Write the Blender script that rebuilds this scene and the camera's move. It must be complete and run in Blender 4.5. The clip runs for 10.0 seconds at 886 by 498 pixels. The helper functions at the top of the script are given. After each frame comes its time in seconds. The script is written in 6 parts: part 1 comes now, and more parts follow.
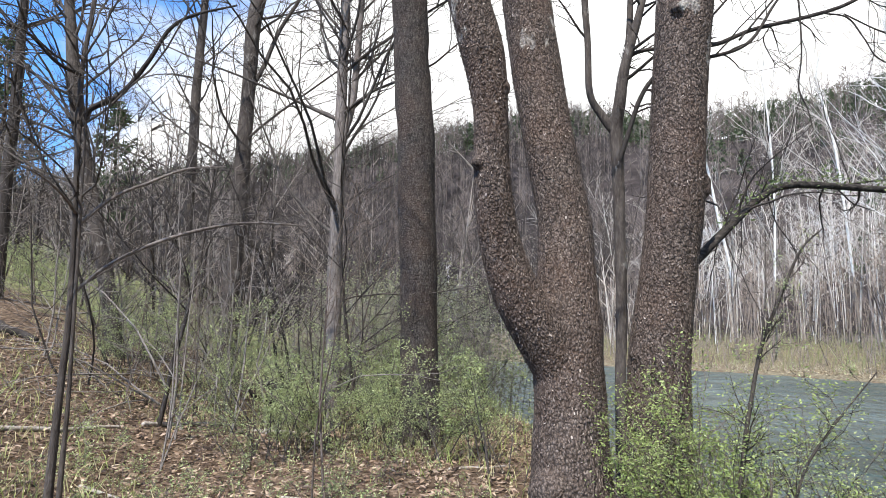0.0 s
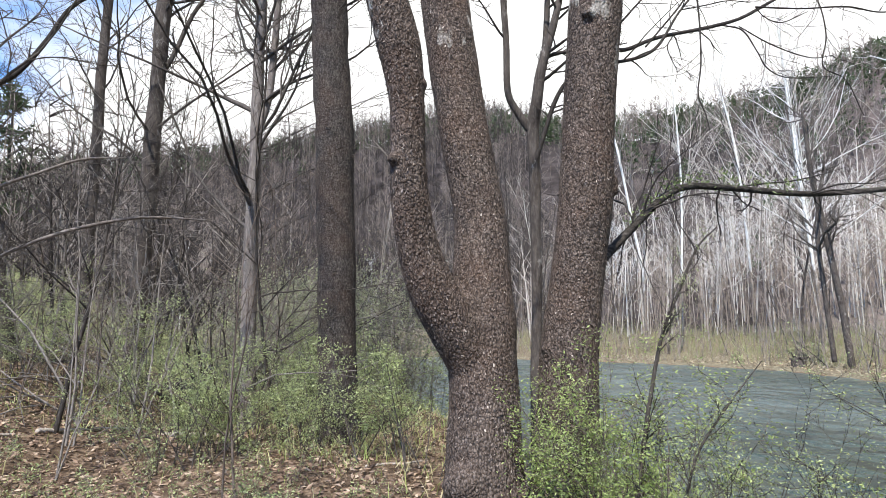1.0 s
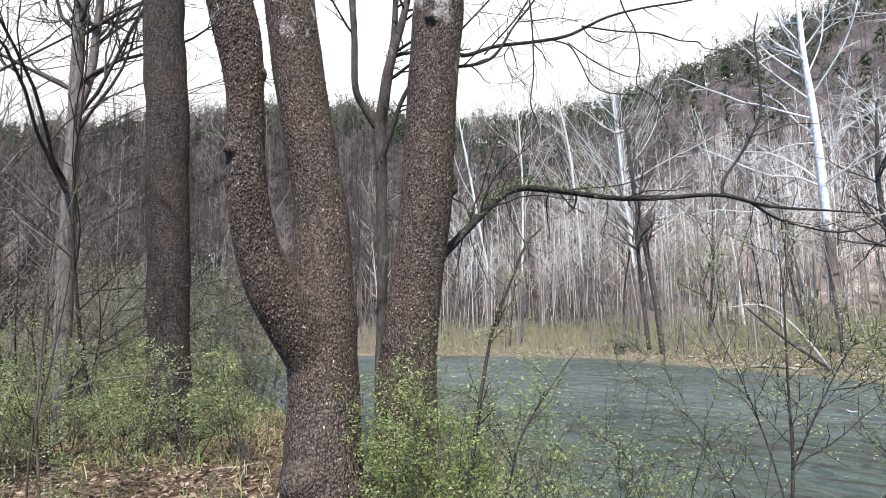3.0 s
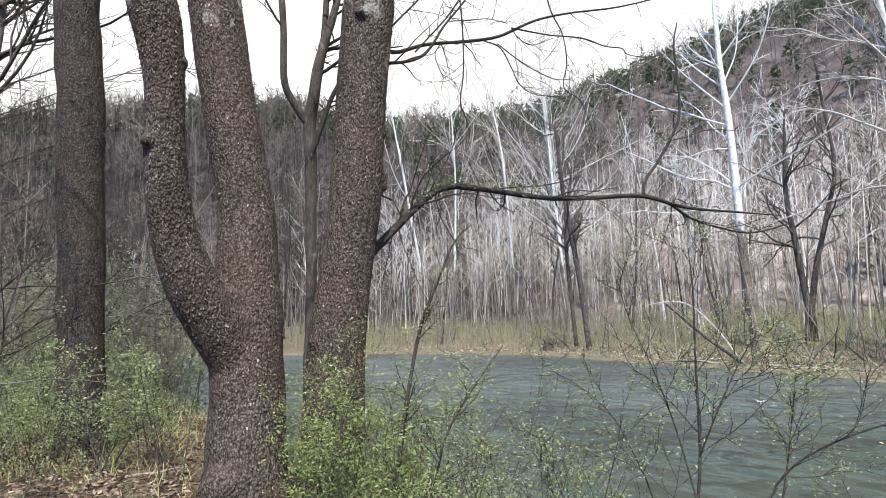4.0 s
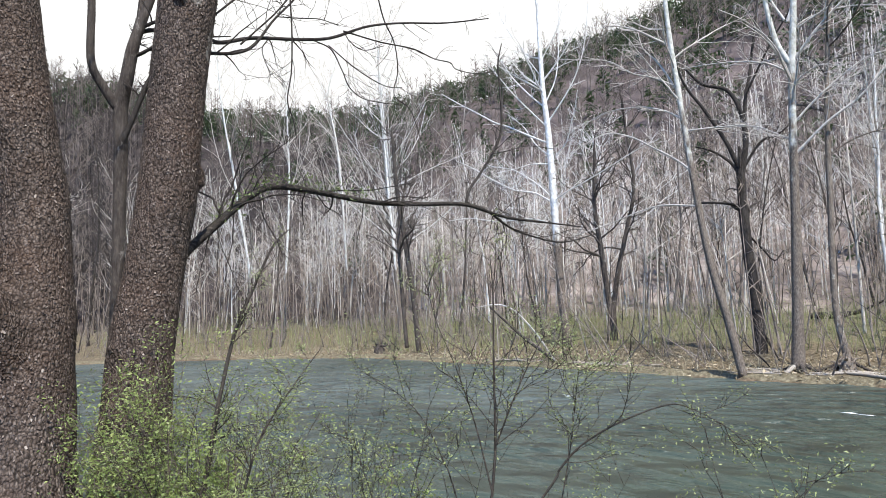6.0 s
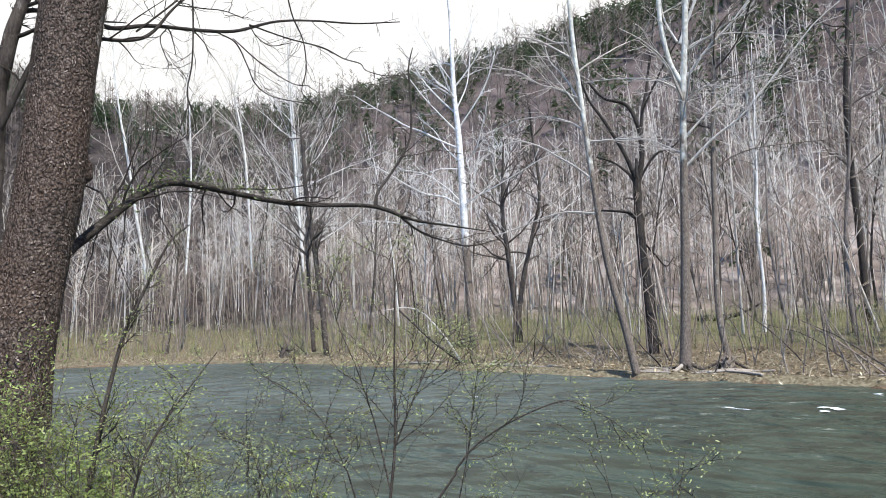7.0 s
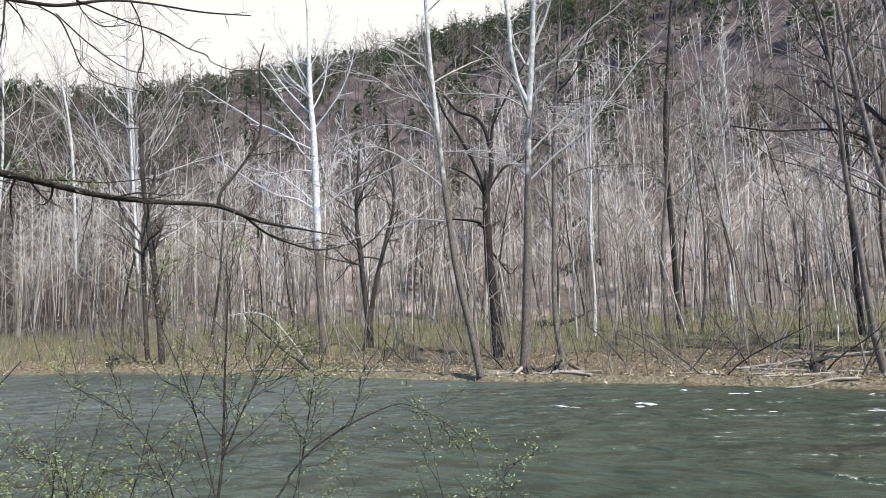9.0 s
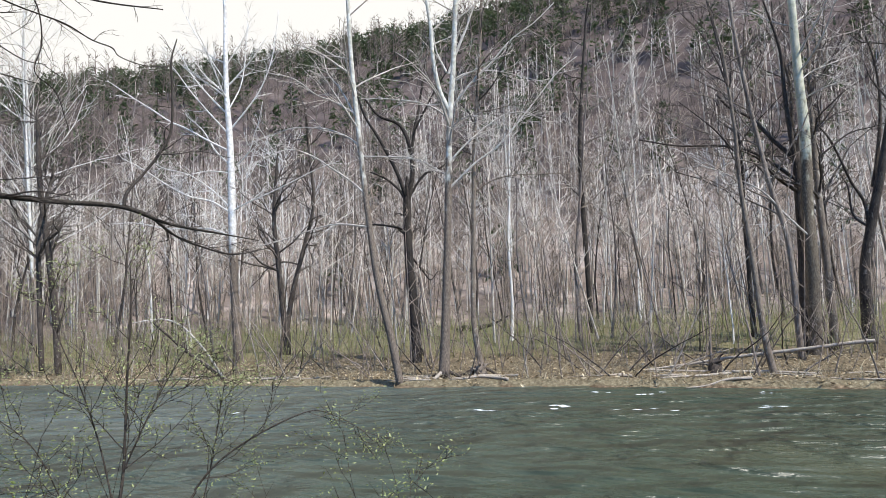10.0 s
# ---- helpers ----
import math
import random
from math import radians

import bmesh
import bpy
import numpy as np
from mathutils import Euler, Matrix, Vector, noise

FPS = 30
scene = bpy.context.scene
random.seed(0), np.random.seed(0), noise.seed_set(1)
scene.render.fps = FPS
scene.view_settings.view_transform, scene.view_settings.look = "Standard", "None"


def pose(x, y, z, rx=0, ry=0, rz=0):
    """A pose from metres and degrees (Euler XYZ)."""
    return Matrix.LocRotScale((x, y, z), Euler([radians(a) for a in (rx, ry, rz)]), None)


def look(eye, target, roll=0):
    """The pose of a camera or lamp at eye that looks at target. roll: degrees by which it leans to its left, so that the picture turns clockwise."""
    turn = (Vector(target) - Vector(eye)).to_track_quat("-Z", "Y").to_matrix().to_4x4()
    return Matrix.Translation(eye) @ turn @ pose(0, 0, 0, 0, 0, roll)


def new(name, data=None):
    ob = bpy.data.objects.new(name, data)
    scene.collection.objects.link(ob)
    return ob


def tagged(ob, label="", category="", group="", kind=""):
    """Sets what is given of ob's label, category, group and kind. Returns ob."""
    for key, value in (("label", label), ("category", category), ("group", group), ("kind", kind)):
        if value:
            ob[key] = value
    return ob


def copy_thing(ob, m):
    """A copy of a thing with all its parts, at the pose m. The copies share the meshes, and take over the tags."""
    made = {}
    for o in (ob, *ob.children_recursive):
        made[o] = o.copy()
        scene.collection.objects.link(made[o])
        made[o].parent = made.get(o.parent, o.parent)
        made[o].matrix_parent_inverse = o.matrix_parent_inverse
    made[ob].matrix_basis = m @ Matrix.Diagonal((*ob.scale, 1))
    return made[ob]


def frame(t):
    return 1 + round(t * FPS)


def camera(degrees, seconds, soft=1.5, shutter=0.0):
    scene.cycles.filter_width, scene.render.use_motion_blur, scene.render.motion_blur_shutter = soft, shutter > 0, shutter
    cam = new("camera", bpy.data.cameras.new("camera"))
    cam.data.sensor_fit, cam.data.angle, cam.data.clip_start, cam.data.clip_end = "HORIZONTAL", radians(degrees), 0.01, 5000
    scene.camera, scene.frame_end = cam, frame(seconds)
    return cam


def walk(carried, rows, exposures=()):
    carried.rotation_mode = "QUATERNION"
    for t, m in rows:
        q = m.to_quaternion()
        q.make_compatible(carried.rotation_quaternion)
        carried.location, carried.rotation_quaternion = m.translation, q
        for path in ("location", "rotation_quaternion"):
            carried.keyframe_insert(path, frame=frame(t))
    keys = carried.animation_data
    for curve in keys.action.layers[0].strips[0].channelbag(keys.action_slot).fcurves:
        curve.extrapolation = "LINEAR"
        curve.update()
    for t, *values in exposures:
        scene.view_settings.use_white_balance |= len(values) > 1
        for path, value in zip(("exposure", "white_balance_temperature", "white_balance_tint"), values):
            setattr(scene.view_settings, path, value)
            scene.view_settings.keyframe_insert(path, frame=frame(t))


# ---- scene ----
cam = camera(71.1, 10.0, soft=0.6)
PATH = [
    (0, (0.189, 0.356, 1.429), (0.165, 2.338, 1.691), 0.7),
    (0.5, (0.221, 0.347, 1.436), (0.32, 2.329, 1.69), 0.3),
    (1, (0.253, 0.352, 1.435), (0.474, 2.324, 1.685), -0.0),
    (1.5, (0.263, 0.331, 1.432), (0.597, 2.288, 1.678), -0.2),
    (2, (0.29, 0.326, 1.432), (0.74, 2.259, 1.674), -0.5),
    (2.5, (0.307, 0.311, 1.43), (0.877, 2.213, 1.669), -0.8),
    (4, (0.362, 0.287, 1.415), (1.244, 2.068, 1.64), -1.5),
    (4.5, (0.37, 0.269, 1.415), (1.341, 2.004, 1.636), -1.6),
    (5, (0.393, 0.244, 1.418), (1.478, 1.911, 1.637), -1.6),
    (5.5, (0.413, 0.217, 1.418), (1.616, 1.8, 1.637), -1.7),
    (7, (0.443, 0.156, 1.401), (1.963, 1.438, 1.621), -1.9),
    (7.5, (0.445, 0.131, 1.402), (2.041, 1.315, 1.622), -2.0),
    (8, (0.457, 0.114, 1.4), (2.118, 1.206, 1.619), -2.0),
    (8.5, (0.442, 0.08, 1.401), (2.162, 1.077, 1.621), -1.9),
    (9, (0.454, 0.076, 1.398), (2.23, 0.968, 1.619), -1.9),
    (9.5, (0.451, 0.059, 1.397), (2.278, 0.839, 1.624), -2.0),
    (10, (0.434, 0.04, 1.395), (2.309, 0.697, 1.625), -2.2),
]
walk(cam, [(t, look(eye, target, roll)) for t, eye, target, roll in PATH],
     exposures=[(0.0, 0.76, 6700, 9), (2.5, 0.68, 6700, 9), (5.0, 0.53, 6750, 9), (7.5, 0.4, 6800, 9), (10.0, 0.32, 7000, 9)])

# ---- world, sun and sky ----
SUN_AZ, SUN_EL = -155.0, 54.0     # degrees from ahead (clockwise), above the horizon
world = bpy.data.worlds.new("world")
scene.world = world
world.use_nodes = True
wn, wl = world.node_tree.nodes, world.node_tree.links
wn.clear()
sky = wn.new("ShaderNodeTexSky")
sky.sky_type, sky.sun_disc = "NISHITA", False
sky.sun_elevation, sky.sun_rotation = radians(SUN_EL), radians(SUN_AZ)
sky.air_density, sky.dust_density, sky.ozone_density = 1.3, 0.4, 3.0
sky_gain = wn.new("ShaderNodeVectorMath")
sky_gain.operation = "MULTIPLY"
sky_gain.inputs[1].default_value = (0.07, 0.12, 0.185)
wl.new(sky.outputs[0], sky_gain.inputs[0])
wc = wn.new("ShaderNodeTexCoord")
wmap = wn.new("ShaderNodeMapping")
wmap.inputs["Location"].default_value = (0.35, 0.1, 0.4)
wmap.inputs["Scale"].default_value = (1.0, 1.0, 2.2)
wl.new(wc.outputs["Generated"], wmap.inputs[0])
wnoise = wn.new("ShaderNodeTexNoise")
wnoise.inputs["Scale"].default_value, wnoise.inputs["Detail"].default_value = 2.2, 8.0
wnoise.inputs["Roughness"].default_value = 0.55
wl.new(wmap.outputs[0], wnoise.inputs[0])
# the cloud cover opens towards one side of the valley
wdot = wn.new("ShaderNodeVectorMath")
wdot.operation = "DOT_PRODUCT"
wdot.inputs[1].default_value = (0.85, 0.3, -0.5)
wl.new(wc.outputs["Generated"], wdot.inputs[0])
wadd = wn.new("ShaderNodeMath")
wadd.operation = "MULTIPLY_ADD"
wadd.inputs[1].default_value = 1.1
wl.new(wdot.outputs["Value"], wadd.inputs[0])
wl.new(wnoise.outputs[0], wadd.inputs[2])
wramp = wn.new("ShaderNodeValToRGB")
wramp.color_ramp.elements[0].position, wramp.color_ramp.elements[1].position = 0.13, 0.31
wl.new(wadd.outputs[0], wramp.inputs[0])
wmix = wn.new("ShaderNodeMix")
wmix.data_type = "RGBA"
wmix.inputs[7].default_value = (0.79, 0.8, 0.825, 1)
wl.new(wramp.outputs[0], wmix.inputs[0])
wl.new(sky_gain.outputs[0], wmix.inputs[6])
wbg = wn.new("ShaderNodeBackground")
wbg.inputs[1].default_value = 1.0
wl.new(wmix.outputs[2], wbg.inputs[0])
wout = wn.new("ShaderNodeOutputWorld")
wl.new(wbg.outputs[0], wout.inputs[0])

sun = new("sun", bpy.data.lights.new("sun", "SUN"))
sun.data.energy, sun.data.angle, sun.data.color = 5.5, radians(0.6), (1.0, 0.975, 0.94)
sd = Vector((math.sin(radians(SUN_AZ)) * math.cos(radians(SUN_EL)), math.cos(radians(SUN_AZ)) * math.cos(radians(SUN_EL)), math.sin(radians(SUN_EL))))
sun.matrix_world = look(sd * 60, (0, 0, 0))

# ---- materials ----
class Nodes:
    """A small helper to wire a Principled material."""
    def __init__(self, name, rough=0.8, spec=0.3):
        self.m = bpy.data.materials.new(name)
        self.m.use_nodes = True
        self.n, self.l = self.m.node_tree.nodes, self.m.node_tree.links
        self.b = self.n["Principled BSDF"]
        self.b.inputs["Roughness"].default_value = rough
        self.b.inputs["Specular IOR Level"].default_value = spec
        self.co = self.n.new("ShaderNodeTexCoord").outputs["Object"]

    def scaled(self, s):
        q = self.n.new("ShaderNodeMapping")
        q.inputs["Scale"].default_value = s
        self.l.new(self.co, q.inputs[0])
        return q.outputs[0]

    def noise(self, scale, detail=4.0, rough=0.6, vec=None):
        q = self.n.new("ShaderNodeTexNoise")
        q.inputs["Scale"].default_value, q.inputs["Detail"].default_value, q.inputs["Roughness"].default_value = scale, detail, rough
        self.l.new(vec or self.co, q.inputs[0])
        return q.outputs[0]

    def voronoi(self, scale, vec=None, feature="F1"):
        q = self.n.new("ShaderNodeTexVoronoi")
        q.feature = feature
        q.inputs["Scale"].default_value = scale
        self.l.new(vec or self.co, q.inputs[0])
        return q

    def ramp(self, val, stops):
        q = self.n.new("ShaderNodeValToRGB")
        e = q.color_ramp.elements
        while len(e) < len(stops):
            e.new(0.5)
        for el, (pos, col) in zip(e, stops):
            el.position, el.color = pos, (*col, 1)
        self.l.new(val, q.inputs[0])
        return q.outputs[0]

    def mix(self, fac, a, b, mode="MIX"):
        q = self.n.new("ShaderNodeMix")
        q.data_type, q.blend_type = "RGBA", mode
        for sock, v in ((q.inputs[0], fac), (q.inputs[6], a), (q.inputs[7], b)):
            if isinstance(v, bpy.types.NodeSocket):
                self.l.new(v, sock)
            else:
                sock.default_value = v if isinstance(v, float) else (*v, 1)
        return q.outputs[2]

    def math(self, op, a, b):
        q = self.n.new("ShaderNodeMath")
        q.operation = op
        for sock, v in zip(q.inputs, (a, b)):
            if isinstance(v, bpy.types.NodeSocket):
                self.l.new(v, sock)
            else:
                sock.default_value = v
        return q.outputs[0]

    def rnd(self, island=False):
        if island:
            return self.n.new("ShaderNodeNewGeometry").outputs["Random Per Island"]
        return self.n.new("ShaderNodeObjectInfo").outputs["Random"]

    def colour(self, sock):
        self.l.new(sock, self.b.inputs["Base Color"])
        return self

    def bump(self, height, strength=0.5, dist=0.02):
        q = self.n.new("ShaderNodeBump")
        q.inputs["Strength"].default_value, q.inputs["Distance"].default_value = strength, dist
        self.l.new(height, q.inputs["Height"])
        self.l.new(q.outputs[0], self.b.inputs["Normal"])
        return self


def bark(name, dark, mid, light, patch=None, patch_at=0.62, scale=1.0, stretch=0.25, relief=0.03):
    """Bark with furrows along the stem; patch: a paler colour that shows through in places."""
    k = Nodes(name, 0.9, 0.15)
    v = k.scaled((1, 1, stretch))
    fine = k.noise(28 * scale, 6, 0.7, v)
    broad = k.noise(2.3 * scale, 3, 0.6)
    c = k.ramp(fine, [(0.3, dark), (0.5, mid), (0.72, light)])
    c = k.mix(k.ramp(broad, [(0.35, (0, 0, 0)), (0.7, (1, 1, 1))]), c, k.mix(0.5, c, light))
    if patch:
        p = k.noise(4.5 * scale, 5, 0.62, k.scaled((1, 1, 0.55)))
        c = k.mix(k.ramp(p, [(patch_at, (0, 0, 0)), (patch_at + 0.035, (1, 1, 1))]), c, patch)
    k.colour(c)
    k.bump(fine, 0.9, relief)
    return k.m


def bark_by_height(name, low, high, z0, z1, pale, plates=False):
    """Sycamore bark: brown and scaly low down, shedding to pale wood higher up."""
    k = Nodes(name, 0.85, 0.2)
    v = k.scaled((1, 1, 0.35))
    fine = k.noise(30, 6, 0.7, v)
    brown = k.ramp(fine, [(0.3, low[0]), (0.52, low[1]), (0.75, low[2])])
    sep = k.n.new("ShaderNodeSeparateXYZ")
    k.l.new(k.co, sep.inputs[0])
    t = k.n.new("ShaderNodeMapRange")
    t.inputs[1].default_value, t.inputs[2].default_value = z0, z1
    t.inputs[3].default_value, t.inputs[4].default_value = -0.35, 0.45
    k.l.new(sep.outputs[2], t.inputs[0])
    p = k.noise(3.2, 6, 0.6, k.scaled((1, 1, 0.5)))
    m = k.ramp(k.math("ADD", p, t.outputs[0]), [(0.52, (0, 0, 0)), (0.57, (1, 1, 1))] if plates else [(0.46, (0, 0, 0)), (0.62, (1, 1, 1))])
    q = k.noise(6.0, 4, 0.6)
    if plates:
        w = k.n.new("ShaderNodeVectorMath")
        w.operation = "MULTIPLY_ADD"
        w.inputs[1].default_value = (0.03, 0.03, 0.03)
        nq = k.n.new("ShaderNodeTexNoise")
        nq.inputs["Scale"].default_value = 18
        k.l.new(k.co, nq.inputs[0])
        k.l.new(nq.outputs["Color"], w.inputs[0])
        k.l.new(k.scaled((1, 1, 0.6)), w.inputs[2])
        vo = k.voronoi(60, w.outputs[0])
        sv = k.n.new("ShaderNodeSeparateColor")
        k.l.new(vo.outputs["Color"], sv.inputs[0])
        brown = k.mix(k.ramp(sv.outputs[0], [(0.7, (0, 0, 0)), (0.97, (0.75, 0.75, 0.75))]), brown, low[2])
        brown = k.mix(k.ramp(vo.outputs["Distance"], [(0.38, (0, 0, 0)), (0.76, (0.8, 0.8, 0.8))]), brown, low[0])
        brown = k.mix(k.ramp(k.noise(1.7, 4, 0.6), [(0.42, (0, 0, 0)), (0.68, (0.6, 0.6, 0.6))]), brown, k.mix(0.5, brown, (0.11, 0.062, 0.04)))
        brown = k.mix(k.ramp(k.noise(3.1, 5, 0.65, k.scaled((1, 1, 0.7))), [(0.5, (0, 0, 0)), (0.7, (0.65, 0.65, 0.65))]), brown, k.mix(0.55, brown, low[0]))
        fine = k.math("SUBTRACT", k.math("ADD", fine, k.math("MULTIPLY", sv.outputs[1], 0.8)), k.math("MULTIPLY", vo.outputs["Distance"], 1.2))
    k.colour(k.mix(m, brown, k.ramp(q, [(0.35, high), (0.62, pale)])))
    k.bump(fine, 0.8, 0.025 if not plates else 0.02)
    return k.m


M = {}
M["scaly"] = bark_by_height("scaly_sycamore_bark", ((0.02, 0.015, 0.012), (0.103, 0.077, 0.063), (0.2, 0.16, 0.136)), (0.24, 0.215, 0.19), 2.8, 6.6, (0.37, 0.35, 0.315), plates=True)
k = Nodes("bark_flake", 0.85, 0.2)
k.colour(k.ramp(k.rnd(True), [(0.0, (0.05, 0.037, 0.03)), (0.65, (0.12, 0.092, 0.077)), (0.93, (0.2, 0.16, 0.136)), (1.0, (0.34, 0.29, 0.25))]))
M["flake"] = k.m
M["grey"] = bark("grey_furrowed_bark", (0.05, 0.042, 0.038), (0.13, 0.11, 0.1), (0.27, 0.24, 0.22))
M["brown"] = bark("brown_grey_bark", (0.016, 0.013, 0.011), (0.05, 0.041, 0.036), (0.125, 0.107, 0.094), patch=(0.18, 0.165, 0.15), patch_at=0.62)
M["bank"] = bark("weathered_brown_bark", (0.05, 0.04, 0.032), (0.14, 0.114, 0.094), (0.3, 0.255, 0.212), patch=(0.36, 0.33, 0.28), patch_at=0.6)
M["dark"] = bark("dark_bark", (0.011, 0.009, 0.008), (0.031, 0.026, 0.023), (0.08, 0.07, 0.063))
# bark with shade put into its colour, for woods and brush on the left
M["shade_wood"] = bark("shaded_wood_bark", (0.009, 0.008, 0.007), (0.026, 0.022, 0.021), (0.07, 0.061, 0.058))
M["plated"] = bark_by_height("grey_plated_bark", ((0.014, 0.012, 0.011), (0.068, 0.058, 0.052), (0.135, 0.118, 0.107)), (0.2, 0.18, 0.16), 40, 80, (0.3, 0.28, 0.25), plates=True)
M["pale"] = bark("pale_grey_bark", (0.22, 0.2, 0.18), (0.43, 0.403, 0.37), (0.62, 0.59, 0.555), scale=0.6)
M["white"] = bark_by_height("white_sycamore_bark", ((0.06, 0.046, 0.037), (0.16, 0.13, 0.107), (0.34, 0.295, 0.245)), (0.38, 0.365, 0.31), 3.0, 15.0, (0.62, 0.615, 0.57))
M["bone"] = bark_by_height("bone_white_sycamore_bark", ((0.07, 0.056, 0.046), (0.17, 0.142, 0.12), (0.34, 0.3, 0.26)), (0.42, 0.4, 0.36), 3.0, 8.5, (0.7, 0.7, 0.69))
M["leafless_white"] = bark_by_height("white_barked_sycamore", ((0.06, 0.046, 0.037), (0.16, 0.13, 0.107), (0.34, 0.295, 0.245)), (0.46, 0.44, 0.41), 3.5, 10.0, (0.76, 0.76, 0.76))
M["cream"] = bark_by_height("cream_sycamore_bark", ((0.05, 0.04, 0.03), (0.14, 0.115, 0.088), (0.3, 0.265, 0.205)), (0.4, 0.4, 0.3), 3.5, 13.0, (0.57, 0.555, 0.45))
M["ghost"] = bark("bone_white_bark", (0.42, 0.41, 0.39), (0.6, 0.59, 0.575), (0.74, 0.735, 0.72), scale=0.5)
M["hill_twig"] = bark("hillside_twig_bark", (0.05, 0.041, 0.037), (0.108, 0.09, 0.081), (0.205, 0.176, 0.16), scale=0.5)
M["pole"] = bark("pole_bark", (0.07, 0.055, 0.046), (0.168, 0.138, 0.118), (0.37, 0.318, 0.274), scale=0.7)
M["driftwood"] = bark("weathered_driftwood", (0.16, 0.135, 0.11), (0.3, 0.26, 0.22), (0.5, 0.45, 0.39))
M["twig"] = bark("twig_bark", (0.02, 0.017, 0.015), (0.06, 0.051, 0.045), (0.17, 0.15, 0.135), scale=2.0)
M["ash_twig"] = bark("ash_grey_twig_bark", (0.06, 0.051, 0.045), (0.165, 0.145, 0.13), (0.34, 0.305, 0.278), scale=2.0)
M["red_twig"] = bark("reddish_twig_bark", (0.05, 0.036, 0.03), (0.12, 0.092, 0.077), (0.24, 0.2, 0.172), scale=2.0)
M["shoot"] = bark("dark_shoot_bark", (0.02, 0.017, 0.015), (0.048, 0.04, 0.034), (0.11, 0.094, 0.08), scale=2.0)
M["pale_twig"] = bark("pale_twig_bark", (0.24, 0.216, 0.188), (0.43, 0.396, 0.354), (0.63, 0.592, 0.545), scale=1.0)

k = Nodes("mossy_limb_bark", 0.95, 0.1)
fine = k.noise(30, 6, 0.7, k.scaled((0.5, 1, 1)))
c = k.ramp(fine, [(0.3, (0.012, 0.01, 0.009)), (0.52, (0.045, 0.039, 0.034)), (0.75, (0.13, 0.115, 0.103))])
nz = k.n.new("ShaderNodeNewGeometry")
sp = k.n.new("ShaderNodeSeparateXYZ")
k.l.new(nz.outputs["Normal"], sp.inputs[0])
mo = k.ramp(k.math("ADD", k.math("MULTIPLY", sp.outputs[2], 0.35), k.noise(5, 4)), [(0.86, (0, 0, 0)), (0.97, (1, 1, 1))])
k.colour(k.mix(mo, c, k.ramp(fine, [(0.35, (0.025, 0.034, 0.01)), (0.65, (0.075, 0.095, 0.03))])))
k.bump(fine, 0.9, 0.02)
M["mossy"] = k.m


def leaf_mat(name, cols, thin=0.35):
    k = Nodes(name, 0.5, 0.35)
    k.colour(k.ramp(k.rnd(True), cols))
    k.b.inputs["Transmission Weight"].default_value = 0.0
    tr = k.n.new("ShaderNodeBsdfTranslucent")
    tr.inputs[0].default_value = (*cols[-1][1], 1)
    add = k.n.new("ShaderNodeMixShader")
    add.inputs[0].default_value = thin
    k.l.new(k.b.outputs[0], add.inputs[1])
    k.l.new(tr.outputs[0], add.inputs[2])
    k.l.new(add.outputs[0], k.n["Material Output"].inputs[0])
    return k.m


M["leaf"] = leaf_mat("young_green_leaf", [(0.0, (0.09, 0.12, 0.045)), (0.5, (0.25, 0.3, 0.12)), (1.0, (0.43, 0.47, 0.24))], 0.3)
M["fresh_leaf"] = leaf_mat("bright_fresh_leaf", [(0.0, (0.09, 0.13, 0.035)), (0.5, (0.22, 0.285, 0.085)), (1.0, (0.4, 0.46, 0.18))], 0.32)
M["moss_leaf"] = leaf_mat("moss_tuft", [(0.0, (0.05, 0.075, 0.025)), (0.6, (0.13, 0.18, 0.06)), (1.0, (0.25, 0.31, 0.12))], 0.2)
M["haze_leaf"] = leaf_mat("far_green_leaf", [(0.0, (0.12, 0.135, 0.055)), (0.6, (0.22, 0.24, 0.1)), (1.0, (0.36, 0.37, 0.19))], 0.3)
M["dull_leaf"] = leaf_mat("dull_green_leaf", [(0.0, (0.12, 0.125, 0.075)), (0.6, (0.24, 0.25, 0.15)), (1.0, (0.38, 0.39, 0.24))], 0.3)
M["grass"] = leaf_mat("grass_blade", [(0.0, (0.16, 0.22, 0.05)), (0.5, (0.28, 0.32, 0.1)), (0.8, (0.42, 0.38, 0.2)), (1.0, (0.52, 0.45, 0.28))], 0.25)
M["litter"] = leaf_mat("dead_leaf", [(0.0, (0.03, 0.018, 0.013)), (0.35, (0.12, 0.076, 0.052)), (0.8, (0.29, 0.2, 0.138)), (1.0, (0.46, 0.36, 0.265))], 0.1)
M["bank_litter"] = leaf_mat("pale_dead_leaf", [(0.0, (0.07, 0.052, 0.03)), (0.4, (0.22, 0.167, 0.1)), (0.8, (0.4, 0.32, 0.205)), (1.0, (0.62, 0.53, 0.38))], 0.1)
M["straw"] = leaf_mat("dry_straw", [(0.0, (0.17, 0.145, 0.09)), (0.5, (0.34, 0.3, 0.2)), (1.0, (0.52, 0.47, 0.35))], 0.15)
M["needle"] = leaf_mat("pine_needles", [(0.0, (0.022, 0.036, 0.018)), (0.6, (0.048, 0.075, 0.034)), (1.0, (0.085, 0.115, 0.055))])

